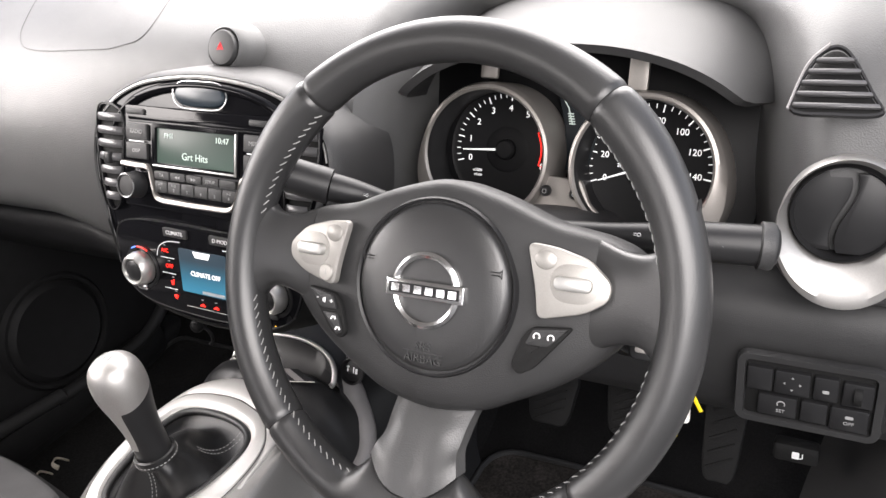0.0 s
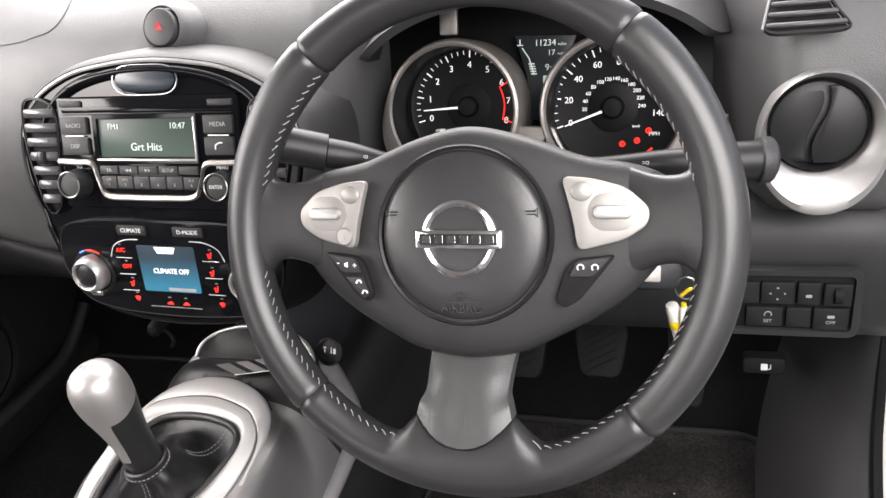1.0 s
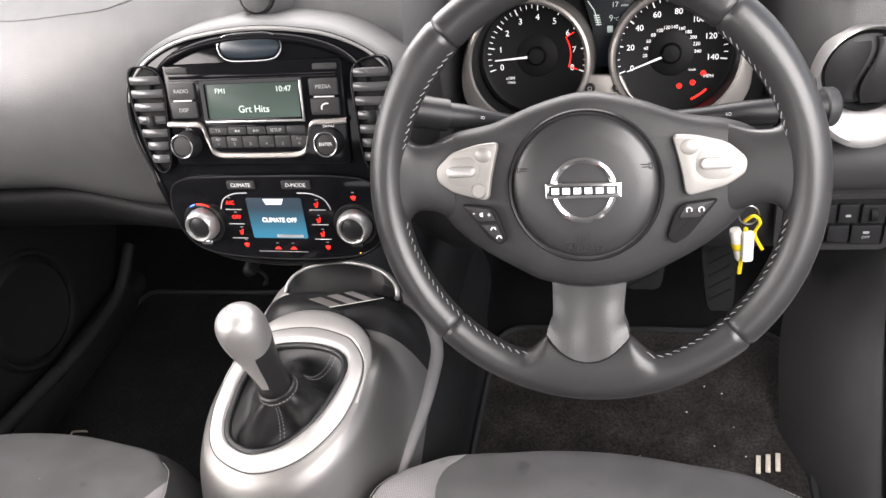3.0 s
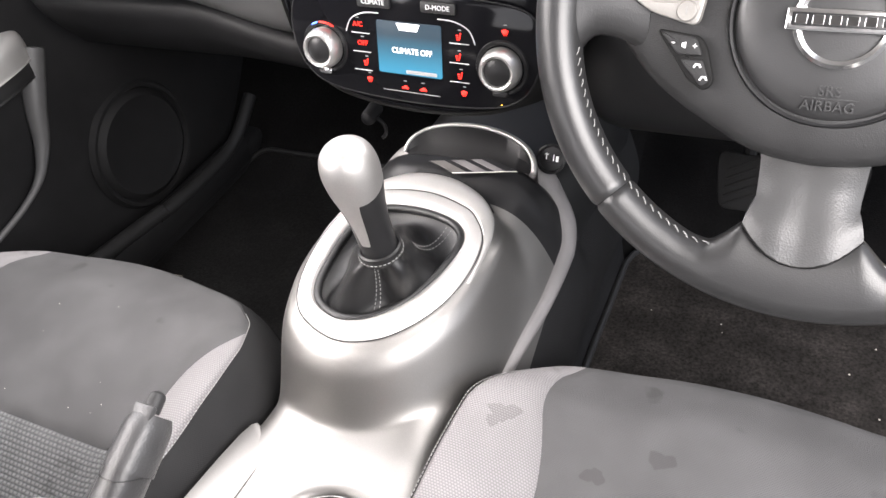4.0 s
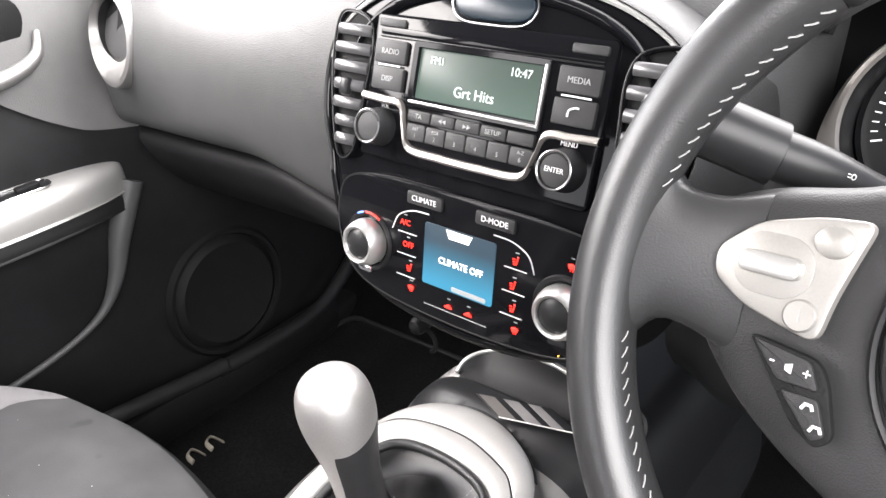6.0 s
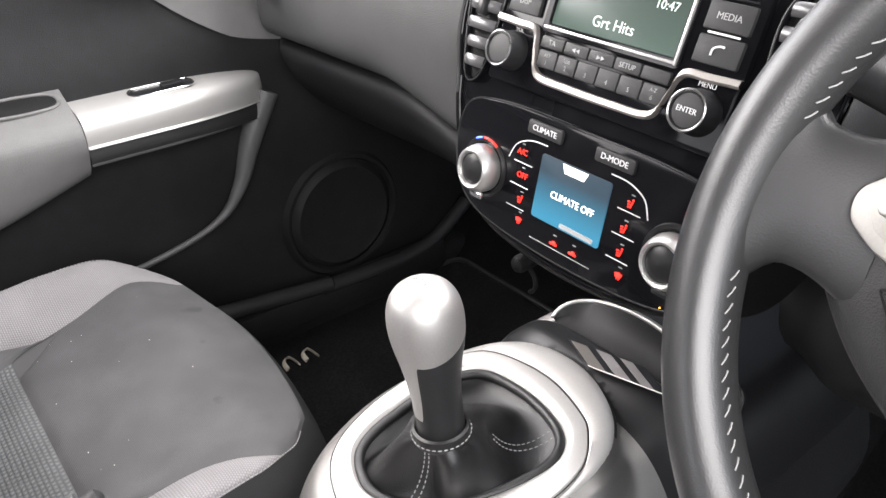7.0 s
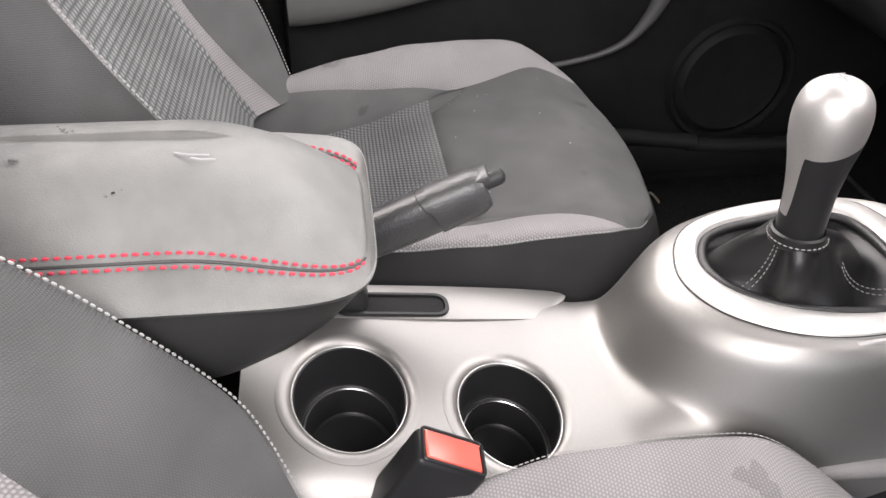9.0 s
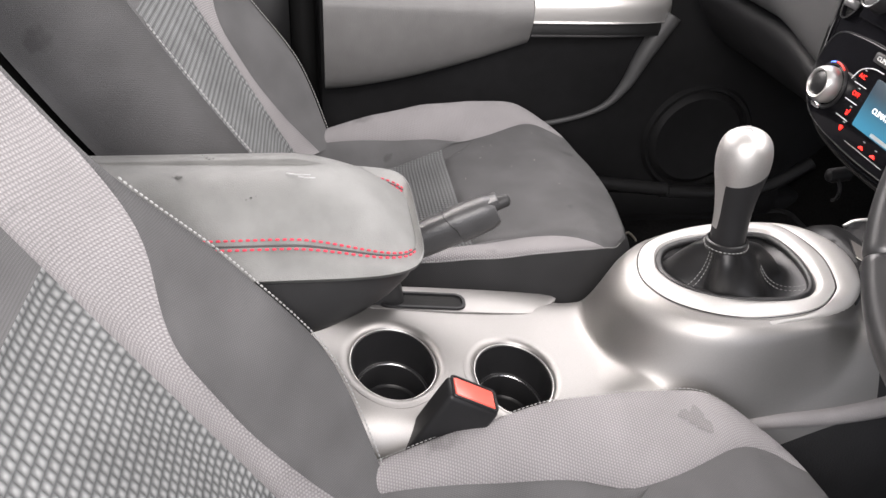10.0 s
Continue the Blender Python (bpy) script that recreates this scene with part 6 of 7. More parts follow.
for line in (_seam[-20:] + _seam[:20], _seam[29:68]):
    part("seam", tube(smooth_loop(line, 4, closed=False), 0.0010, 6), POD, arm, "dark raised seam")


def smudge(x, y, r, k):
    """A thin uneven patch of grime lying on the pad."""
    rng = random.Random(k)
    z = 0.5292 + 0.010 * (1 - (abs(x - 0.014) / 0.106) ** 2)
    return merge(*[moved(plate([(q * math.cos(a) * rng.uniform(0.5, 1.2), q * 0.7 * math.sin(a) * rng.uniform(0.5, 1.2)) for a in (2 * math.pi * i / 11 for i in range(11))], 0.0004, 0.0001), pose(x + rng.uniform(-r, r), y + rng.uniform(-r, r), z)) for q in (r * rng.uniform(0.15, 0.5) for _ in range(5))])


for k, (x, y, r) in enumerate(((0.066, -0.474, 0.004), (-0.002, -0.514, 0.005), (0.034, -0.534, 0.005))):
    part("smudge", smudge(x, y, r, k), SMUDGE, arm, "small dark grime mark", smooth=False)

part("scuff_mark", merge(*[tube([(0.030 + 0.006 * k, -0.447 + 0.010 * (k % 2), 0.5390), (0.033 + 0.006 * k, -0.439 + 0.008 * (k % 2), 0.5392), (0.034 + 0.005 * k, -0.427 + 0.004 * k, 0.5390)], 0.0006, 6) for k in range(2)]), GREYINK, arm, "pale scuff mark")


def arm_box():
    rows = []
    for z, g, f in ((0.480, -0.014, 0.034), (0.462, -0.014, 0.030), (0.446, -0.015, 0.016), (0.430, -0.018, -0.004), (0.416, -0.022, -0.028), (0.406, -0.034, -0.048), (0.402, -0.06, -0.07)):
        row = []
        for k in range(64):
            a = 2 * math.pi * k / 64
            row.append((0.014 + (0.106 + g) * math.copysign(abs(math.cos(a)) ** 0.4, math.cos(a)), -0.560 + (0.19 + (f if math.sin(a) > 0 else 0)) * math.copysign(abs(math.sin(a)) ** 0.4, math.sin(a)), z))
        rows.append(row)
    return grid_bm(rows, close_u=True, cap=True)


part("bin", arm_box(), BLACK, arm, "black tapered storage bin")
part("pedestal", box(0.15, 0.26, 0.33, 0.02, at=(0.012, -0.60, 0.235)), DARK, arm)

# ---- seat belt buckle ----
bk = thing("belt_buckle", "black seat belt buckle with a red release button", "seat belt buckle", Matrix.Translation((0.121, -0.288, 0.3605)) @ pose(0, 0, 0, -28, 0, -3))
part("housing", merge(box(0.029, 0.053, 0.088, 0.005, 3, at=(0, 0, -0.0455)), box(0.024, 0.044, 0.020, 0.004, 2, at=(0, 0, -0.096))), SATIN_BLACK, bk)
part("release_button", box(0.0225, 0.0425, 0.008, 0.0018, 3, at=(0, 0, -0.0035)), REDBUTTON, bk, "red push button")
part("button_rim", tube([p + Vector((0, 0, -0.0005)) for p in rounded_rect(0.0258, 0.0465, 0.003)], 0.0012, 6, closed=True), SATIN_BLACK, bk)
part("strap", box(0.010, 0.036, 0.12, 0.003, at=(0, 0, -0.155)), RUBBER, bk)


# ---- seats ----
def cushion_point(u, v):
    """The cushion's skin: u across (-1 to 1, then down the sides beyond), v from rear (0) to front (1)."""
    half = piecewise([(0.0, 0.188), (0.12, 0.200), (0.35, 0.226), (0.60, 0.246), (0.82, 0.243), (0.93, 0.222), (1.0, 0.180)], v)
    length = 0.52
    y = -0.505 + length * v - 0.030 * sstep(0.7, 1.0, v) * u * u
    mid = piecewise([(0.0, 0.232), (0.4, 0.266), (0.56, 0.296), (0.70, 0.321), (0.85, 0.333), (1.0, 0.328)], v)
    bol = piecewise([(0.0, 0.050), (0.12, 0.062), (0.35, 0.072), (0.50, 0.060), (0.65, 0.036), (0.85, 0.016), (1.0, 0.008)], v) * sstep(0.48, 0.93, abs(u))
    z = mid + bol - 0.016 * sstep(0.92, 1.0, abs(u)) - 0.012 * sstep(0.86, 1.0, v)
    return Vector((half * u, y, z))


def patch(name, u0, u1, v0, v1, fn, mat, parent, nu=20, nv=40, puff=0.004, label="", lift=0.0, flat=None):
    """A sewn panel between two lines u0(v), u1(v), hollowed at its edges like upholstery."""
    rows, uvs = [], []
    for j in range(nv + 1):
        b = j / nv
        row, uv = [], []
        for i in range(nu + 1):
            a = i / nu
            va, vb = v0(a), v1(a)
            v = va + (vb - va) * b
            u = u0(v) + (u1(v) - u0(v)) * a
            p = fn(u, v)
            du, dv = fn(u + 0.01, v) - fn(u - 0.01, v), fn(u, v + 0.01) - fn(u, v - 0.01)
            n = du.cross(dv)
            if n.length > 1e-9:
                n.normalize()
            edge = min(a, 1 - a) * abs(u1(v) - u0(v)) * 0.24
            edge = min(edge, min(b, 1 - b) * abs(vb - va) * 0.5)
            p = p + n * (lift + puff * (1 - math.exp(-edge / 0.006)))
            row.append(p)
            uv.append((u * 0.24, v * 0.52))
        rows.append(row)
        uvs.append(uv)
    return part(name, grid_bm(rows, uvs=uvs), mat, parent, label)


def const(c):
    return lambda *_: c


def seam_line(fn, u, v0, v1, n=40, lift=0.003):
    pts = []
    for i in range(n + 1):
        v = v0 + (v1 - v0) * i / n
        p = fn(u(v), v)
        pts.append(p + Vector((0, 0, lift)))
    return pts


def back_point(u, v, lean=0.32):
    """The backrest's skin: v from the cushion (0) up to the shoulder (1)."""
    half = piecewise([(0.0, 0.182), (0.12, 0.214), (0.22, 0.230), (0.36, 0.222), (0.56, 0.192), (0.8, 0.185), (1.0, 0.165)], v)
    bol = piecewise([(0.0, 0.052), (0.2, 0.066), (0.36, 0.052), (0.56, 0.030), (1.0, 0.02)], v) * sstep(0.60, 0.99, abs(u))
    return Vector((half * u, -0.432 - lean * v + bol, 0.30 + 0.60 * v))


WIDE = [(0.0, 0.85), (0.12, 0.84), (0.35, 0.76), (0.56, 0.66), (0.66, 0.585), (0.91, 0.715), (1.0, 0.79)]
SLIM = [(0.0, 0.86), (0.12, 0.86), (0.35, 0.80), (0.56, 0.72), (0.72, 0.745), (0.80, 0.81), (0.90, 0.945)]


def seat(name, label, x0, dy, dz, mesh_half):
    s = thing(name, label, "car seat", Matrix.Translation((x0, dy, dz)))
    c = part("cushion_base", moved(box(0.40, 0.46, 0.12, 0.04, 4), pose(0, -0.27, 0.145)), DARKCLOTH, s)
    crest_out = lambda v: 0.93 + 0.015 * math.sin(math.pi * v)
    wide = lambda v: min(crest_out(v), piecewise(WIDE, v))
    slim = lambda v: min(crest_out(v), piecewise(SLIM, v))
    ins = lambda v: mesh_half
    split = lambda a: 0.575 + 0.10 * min(1.0, max(0.0, abs(2 * a - 1) - 0.74) / 0.26)
    patch("cushion_lining", const(-0.93), const(0.93), const(0.0), const(0.995), cushion_point, DARKCLOTH, s, nu=60, nv=60, puff=0.0, lift=-0.0015)
    patch("centre_panel", lambda v: -ins(v), ins, const(0.0), const(0.575), cushion_point, MESHFINE, s, label="embossed mesh centre panel")
    patch("front_panel", lambda v: -wide(v), slim, split, const(1.0), cushion_point, DARKCLOTH, s, nu=40, label="plain charcoal front panel")
    for sg, crest_in, tip in ((-1, wide, 1.0), (1, slim, 0.90)):
        patch("inner_bolster", lambda v: sg * ins(v), lambda v: sg * crest_in(v), const(0.0), lambda a: 0.575 + 0.10 * a, cushion_point, DARKCLOTH, s)
        patch("bolster_crest", lambda v: sg * crest_in(v), lambda v: sg * crest_out(v), const(0.0), const(tip), cushion_point, LIGHTCLOTH, s, label="light grey ribbed bolster stripe")
        stitches(seam_line(cushion_point, lambda v: sg * (crest_out(v) + 0.004), 0.0, 0.975, 60, 0.0032), THREAD, s, "piping_stitch", 0.0005, 0.0042, 0.7)
    ring = [cushion_point(-crest_out(v), v) for v in np.linspace(0, 1, 60)] + [cushion_point(crest_out(1.0) * q, 1.0) for q in np.linspace(-0.97, 0.97, 50)] + [cushion_point(crest_out(v), v) for v in np.linspace(1, 0, 60)]
    outs = []
    for i in range(len(ring)):
        t = ring[min(i + 6, len(ring) - 1)] - ring[max(i - 6, 0)]
        outs.append(Vector((-t.y, t.x, 0)).normalized())
    skirt, suv = [], []
    for k in np.linspace(0, 1, 14):
        skirt.append([p + o * (0.026 * math.sin(k * 2.2)) - Vector((0, 0, 0.19 * k ** 1.35)) for p, o in zip(ring, outs)])
        suv.append([(0.005 * i, 0.19 * k) for i in range(len(ring))])
    part("side_skirt", grid_bm(skirt, uvs=suv), SKIRT, s, "black cloth sides")
    # backrest
    b_half = lambda v: back_point(1.0, v).x
    b_in = lambda v: (0.122 - 0.012 * v) / b_half(v)
    b_out = lambda v: min(0.975, (0.150 + (b_half(v) - 0.150) * sstep(0.30, 0.62, v)) / b_half(v))
    patch("back_centre", lambda v: -b_in(v), b_in, const(0.0), const(0.49), back_point, MESHCLOTH, s, nv=40, label="embossed mesh backrest panel")
    patch("back_upper", lambda v: -b_in(v), b_in, const(0.49), const(1.0), back_point, DARKCLOTH, s, nv=40, label="plain charcoal upper panel")
    for sg in (-1, 1):
        patch("back_stripe", lambda v: sg * b_in(v), lambda v: sg * b_out(v), const(0.0), const(1.0), back_point, LIGHTCLOTH, s, nv=60, label="light grey ribbed stripe")
        patch("back_bolster", lambda v: sg * b_out(v), const(sg * 1.0), const(0.0), const(1.0), back_point, DARKCLOTH, s, nv=60)
        bside = lambda u, v: back_point(sg * 1.0, v) + Vector((sg * 0.010 * math.sin(math.pi * u), -0.15 * u, 0))
        patch("back_side", const(0.0), const(1.0), const(0.0), const(1.0), bside, DARKCLOTH, s, nv=50, puff=0.002)
        stitches([back_point(sg * 0.985, v) + Vector((sg * 0.0025, 0.003, 0)) for v in np.linspace(0.02, 0.52, 40)], THREAD, s, "piping_stitch", 0.0008, 0.0045, 0.7)
    rear = lambda u, v: Vector((0.23 * u, -0.60 - 0.32 * v, 0.28 + 0.62 * v))
    patch("back_shell", const(-1.0), const(1.0), const(0.0), const(1.0), rear, BLACK, s, puff=0.0)
    top = lambda u, v: back_point(u, 1.0).lerp(rear(u, 1.0), v) + Vector((0, 0, 0.03 * math.sin(math.pi * v)))
    patch("back_top", const(-1.0), const(1.0), const(0.0), const(1.0), top, DARKCLOTH, s, puff=0.0)
    return s


seat("car_seat", "charcoal cloth driver seat with light grey stripes and stains", 0.345, 0.012, -0.008, 0.47)
seat("car_seat", "charcoal cloth passenger seat with light grey stripes and lint", -0.348, -0.018, 0.0, 0.58)

def seat_stain(owner, u, v, r, seed, mat_):
    """A faint uneven blot soaked into the cushion's cloth."""
    rng = random.Random(seed)
    ph = [rng.uniform(0, 6.28) for _ in range(3)]
    rows = []
    for k in (0.02, 0.35, 0.7, 1.0):
        row = []
        for i in range(28):
            a = 2 * math.pi * i / 28
            q = r * k * (1 + 0.25 * math.sin(2 * a + ph[0]) + 0.18 * math.sin(3 * a + ph[1]) + 0.10 * math.sin(7 * a + ph[2]))
            uu, vv = u + q * math.cos(a) / 0.24, v + q * math.sin(a) / 0.52
            du, dv = cushion_point(uu + 0.01, vv) - cushion_point(uu - 0.01, vv), cushion_point(uu, vv + 0.01) - cushion_point(uu, vv - 0.01)
            row.append(cushion_point(uu, vv) + du.cross(dv).normalized() * 0.0045)
        rows.append(row)
    uvs = [[(p.x, p.y) for p in row] for row in rows]
    part("stain", grid_bm(rows, close_u=True, uvs=uvs), mat_, owner, "faint dark stain")


_ds = bpy.data.objects["car_seat"]
seat_stain(_ds, -0.78, 0.800, 0.011, 1, STAINLIGHT)
seat_stain(_ds, -0.80, 0.775, 0.007, 2, STAINLIGHT)
seat_stain(_ds, -0.42, 0.745, 0.008, 3, STAINDARK)
seat_stain(_ds, -0.22, 0.800, 0.009, 4, STAINDARK)

# ---- floor mats and pedals ----
def mat_rows(x0, x1, y0, y1):
    rows = []
    for i in range(31):
        row = []
        for j in range(31):
            x, y = x0 + (x1 - x0) * i / 30, y0 + (y1 - y0) * j / 30
            for cx, sx in ((x0, 1), (x1, -1)):
                for cy, sy in ((y0, 1), (y1, -1)):
                    dx, dy = 0.05 - (x - cx) * sx, 0.05 - (y - cy) * sy
                    far = math.hypot(dx, dy)
                    if dx > 0 and dy > 0 and far > 0:
                        q = max(dx, dy) / far
                        x, y = cx + sx * (0.05 - dx * q), cy + sy * (0.05 - dy * q)
            z = 0.064 + 0.30 * sstep(0.45, 0.85, y) + 0.007 + 0.002 * noise.noise(Vector((x * 12, y * 12, 3)))
            row.append((x, y, z))
        rows.append(row)
    return rows


for name, x0, x1, y0, y1, lab in (("driver_floor_mat", 0.140, 0.615, -0.25, 0.460, "dusty black floor mat with worn patches in the driver footwell"), ("passenger_floor_mat", -0.64, -0.17, -0.25, 0.52, "black floor mat with cream embroidery in the passenger footwell")):
    mt = thing(name, lab, "floor mat")
    r = mat_rows(x0, x1, y0, y1)
    part("mat_sheet", grid_bm(r), MATCARPET if x0 > 0 else PASSMAT, mt)
    edge = [p for p in (r[0] + [q[-1] for q in r] + r[-1][::-1] + [q[0] for q in r][::-1])]
    part("binding", tube([Vector(p) + Vector((0, 0, 0.001)) for p in edge[:-1]], 0.0050, 8, closed=True), BLACK, mt, "black edge binding")


def mat_bars(owner_name, at, rz, n):
    ob = bpy.data.objects[owner_name]
    for k in range(n):
        pts = smooth_loop([(0.0, 0.0, 0), (0.003, 0.020, 0), (0.016, 0.026, 0), (0.020, 0.0, 0)], 4, closed=False)
        part("embroidery", moved(tube(pts, 0.0042, 6, flat=0.4), pose(*at, 0, 0, rz) @ pose(0.034 * k, 0, 0)), MATINK, ob, "cream embroidered mark")


mat_bars("passenger_floor_mat", (-0.555, 0.055, 0.075), 90, 4)
for k in range(3):
    part("embroidery", moved(box(0.0065, 0.030, 0.003, 0.001), pose(0.548 + 0.013 * k, 0.196 + 0.003 * k, 0.0745, 0, 0, -6)), MATINK, bpy.data.objects["driver_floor_mat"], "cream embroidered bar")


def pedal(name, x, y, z, w, h, lab):
    p = thing(name, lab, "pedal", tilted(x, y, z, 38))
    part("pad", plate(smooth_loop([(-w / 2, h / 2, 0), (0, h / 2 * 1.05, 0), (w / 2, h / 2, 0), (w / 2, 0, 0), (w / 2 * 0.75, -h / 2, 0), (0, -h / 2 * 1.1, 0), (-w / 2 * 0.75, -h / 2, 0), (-w / 2, 0, 0)], 5), 0.010, 0.003), RUBBER, p)
    for k in range(5):
        part("rib", box(w * 0.75, 0.0028, 0.003, 0.001, at=(0, h * (0.36 - 0.17 * k), 0.011), rot=pose(0, 0, 0, 0, 0, 28)), RUBBER, p)
    part("arm", tube([(0, 0.0, -0.004), (0, 0.05, -0.03), (0, 0.16, -0.02)], 0.008, 8), BLACK, p)


pedal("clutch_pedal", 0.295, 0.350, 0.300, 0.060, 0.062, "black rubber clutch pedal with slanting ribs")
pedal("brake_pedal", 0.395, 0.360, 0.300, 0.060, 0.062, "black rubber brake pedal with slanting ribs")
pedal("accelerator_pedal", 0.500, 0.380, 0.270, 0.045, 0.10, "black plastic hanging accelerator pedal")

# ---- passenger door ----
door = thing("passenger_door", "black and grey passenger door trim with silver armrest", "car door")
DX = -0.715


def door_skin():
    rows = []
    for i in range(71):
        y = -0.41 + 1.31 * i / 70
        row = []
        for j in range(51):
            z = 0.02 + 0.86 * j / 50
            x = DX - 0.03 * sstep(0.6, 0.88, z) + 0.02 * sstep(0.62, 0.52, z) * sstep(0.25, 0.42, z)
            row.append((x, y, z))
        rows.append(row)
    return grid_bm(rows)


part("trim_panel", door_skin(), DARK, door, "black grained trim panel with pocket")


def door_arm(y0, y1, zt0, zt1, proj, hgt, mat, name, lab, n=40, taper0=0.0, taper1=0.0):
    rows = []
    for i in range(n + 1):
        t = i / n
        y = y0 + (y1 - y0) * t
        k = 1.0 - taper1 * sstep(0.55, 1.0, t) - taper0 * sstep(0.15, 0.0, t)
        zt = zt0 + (zt1 - zt0) * t
        hg = hgt(t) if callable(hgt) else hgt
        rows.append([(DX - 0.02, y, zt + 0.022), (DX + 0.015, y, zt + 0.018), (DX + proj * k * 0.72, y, zt - 0.004), (DX + proj * k * 0.94, y, zt - 0.018), (DX + proj * k, y, zt - 0.038), (DX + proj * k * 0.93, y, zt - hg * 0.6), (DX + proj * k * 0.72, y, zt - hg * 0.9), (DX + 0.02, y, zt - hg), (DX - 0.02, y, zt - hg)])
    rows = [[p for p in smooth_loop(r, 4, closed=False)] for r in rows]
    return part(name, grid_bm(rows, cap=True), mat, door, lab)


def nose(t):
    """How far the armrest stands out along its length: full, then rounded off at the front."""
    return math.sqrt(max(0.0, 1 - max(0.0, (t - 0.30) / 0.70) ** 2.1))


def front_arm(top, low, grow, mat_, name, lab):
    rows = []
    for i in range(41):
        t = 0.998 * i / 40
        y, k = -0.056 + 0.275 * t, nose(t)
        d = 0.020 * (1 - k)
        w = (0.086 + grow) * (0.06 + 0.94 * k)
        prof = [(DX - 0.01, top - d), (DX + 0.4 * w, top - d), (DX + 0.78 * w, top - 0.004 - d), (DX + 0.95 * w, top - 0.012 - d), (DX + w, top - 0.024 - d), (DX + 0.985 * w, low + 0.004 - d), (DX + 0.93 * w, low - d * 0.5), (DX - 0.01, low - d * 0.5)]
        rows.append(smooth_loop([(x, y, z) for x, z in prof], 4, closed=False))
    return part(name, grid_bm(rows, cap=True), mat_, door, lab)


front_arm(0.513, 0.468, 0.0, SILVER, "armrest_front", "satin silver armrest front")
front_arm(0.480, 0.443, -0.006, BLACK, "armrest_underside", "black underside of the armrest")
door_arm(-0.405, -0.058, 0.522, 0.515, 0.092, lambda t: 0.190 - 0.095 * t ** 1.5, GREYDOOR, "armrest_rear", "grey padded armrest")
_pull = smooth_loop([(0.054, 0, 0), (0.044, 0.0125, 0), (0.0, 0.0155, 0), (-0.036, 0.010, 0), (-0.062, -0.001, 0), (-0.036, -0.010, 0), (0.0, -0.0135, 0), (0.044, -0.011, 0)], 6)
part("pull_recess", moved(plate(_pull, 0.002, 0.0008), Matrix.Translation((DX + 0.040, -0.122, 0.5245)) @ pose(0, 0, 0, 24, 2, 92)), RUBBER, door, "dark pull recess")
part("pull_rim", tube([Matrix.Translation((DX + 0.0408, -0.122, 0.5262)) @ pose(0, 0, 0, 24, 2, 92) @ p for p in inset_outline(_pull, -0.002)], 0.0022, 8, closed=True), GREYDOOR, door)
_ws = part("window_switch", moved(plate(rounded_rect(0.085, 0.022, 0.010), 0.003, 0.001), Matrix.Translation((DX + 0.046, 0.060, 0.5105)) @ pose(0, 0, 0, 9, 0, 90)), SATIN_BLACK, door, "window switch in a bright frame")
part("switch_rim", tube([Matrix.Translation((DX + 0.0465, 0.060, 0.5135)) @ pose(0, 0, 0, 9, 0, 90) @ p for p in rounded_rect(0.087, 0.024, 0.011)], 0.0012, 8, closed=True), CHROME, _ws)
part("rocker", moved(box(0.03, 0.012, 0.007, 0.002), Matrix.Translation((DX + 0.0465, 0.075, 0.5150)) @ pose(0, 0, 0, 9, 0, 90)), SATIN_BLACK, _ws)
_pk = smooth_loop([(DX + 0.03, 0.215, 0.47), (DX + 0.03, 0.178, 0.40), (DX + 0.03, 0.150, 0.335), (DX + 0.03, 0.110, 0.292), (DX + 0.03, 0.03, 0.266), (DX + 0.03, -0.10, 0.250), (DX + 0.03, -0.28, 0.245)], 8, closed=False)
part("pocket_lip", tube(_pk, [0.019 - 0.014 * sstep(0, 0.6, i / (len(_pk) - 1)) for i in range(len(_pk))], 10), DOORLIP, door, "grey pocket lip")
part("speaker_grille", moved(revolve([(0.0001, 0.004), (0.075, 0.006), (0.088, 0.010), (0.098, 0.004), (0.105, -0.01)], 56), Matrix.Translation((DX + 0.006, 0.335, 0.215)) @ pose(0, 0, 0, 0, 90, 0)), DARK, door, "round speaker grille")
part("speaker_ring", moved(revolve([(0.100, 0.0), (0.104, 0.008), (0.110, 0.009), (0.116, 0.0)], 64), Matrix.Translation((DX + 0.006, 0.335, 0.215)) @ pose(0, 0, 0, 0, 90, 0)), DARK, door)
_sill = thing("door_sill_trim", "dark plastic door sill trim with seat lever", "sill trim")
part("rail", moved(box(0.07, 1.2, 0.06, 0.02, 3), Matrix.Translation((-0.665, 0.05, 0.085))), DARK, _sill)
part("lever", tube(smooth_loop([(-0.625, -0.06, 0.182), (-0.625, 0.06, 0.170), (-0.625, 0.20, 0.152), (-0.625, 0.255, 0.145)], 6, closed=False), [0.013] * 18 + [0.008], 14), BLACK, _sill)
part("lever_rail", tube(smooth_loop([(-0.632, 0.24, 0.138), (-0.634, 0.36, 0.130), (-0.636, 0.47, 0.138), (-0.640, 0.56, 0.19)], 6, closed=False), 0.0125, 12), BLACK, _sill)
part("bracket", box(0.03, 0.60, 0.06, 0.01, at=(-0.640, 0.20, 0.112)), DARK, _sill)
# Added backing box, unseen; blocks light leaks round the door trim.
_fw = part("wall_left", box(0.02, 1.70, 0.94, 0.005, at=(-0.785, 0.10, 0.41)), DARK)
tagged(_fw, "added dark backing that stops light leaking past the door trim", "wall", kind="structure")
_tr1 = part("wall_rear_left", box(0.04, 1.0, 0.9, 0.01, at=(-0.745, -1.13, 0.45)), HEADLINER)
tagged(_tr1, "pale rear door panel", "wall", kind="structure")


def pillar(name, pts, r, label):
    ob = part(name, tube(smooth_loop(pts, 8, closed=False), r, 12), HEADLINER)
    tagged(ob, label, "pillar", kind="structure")


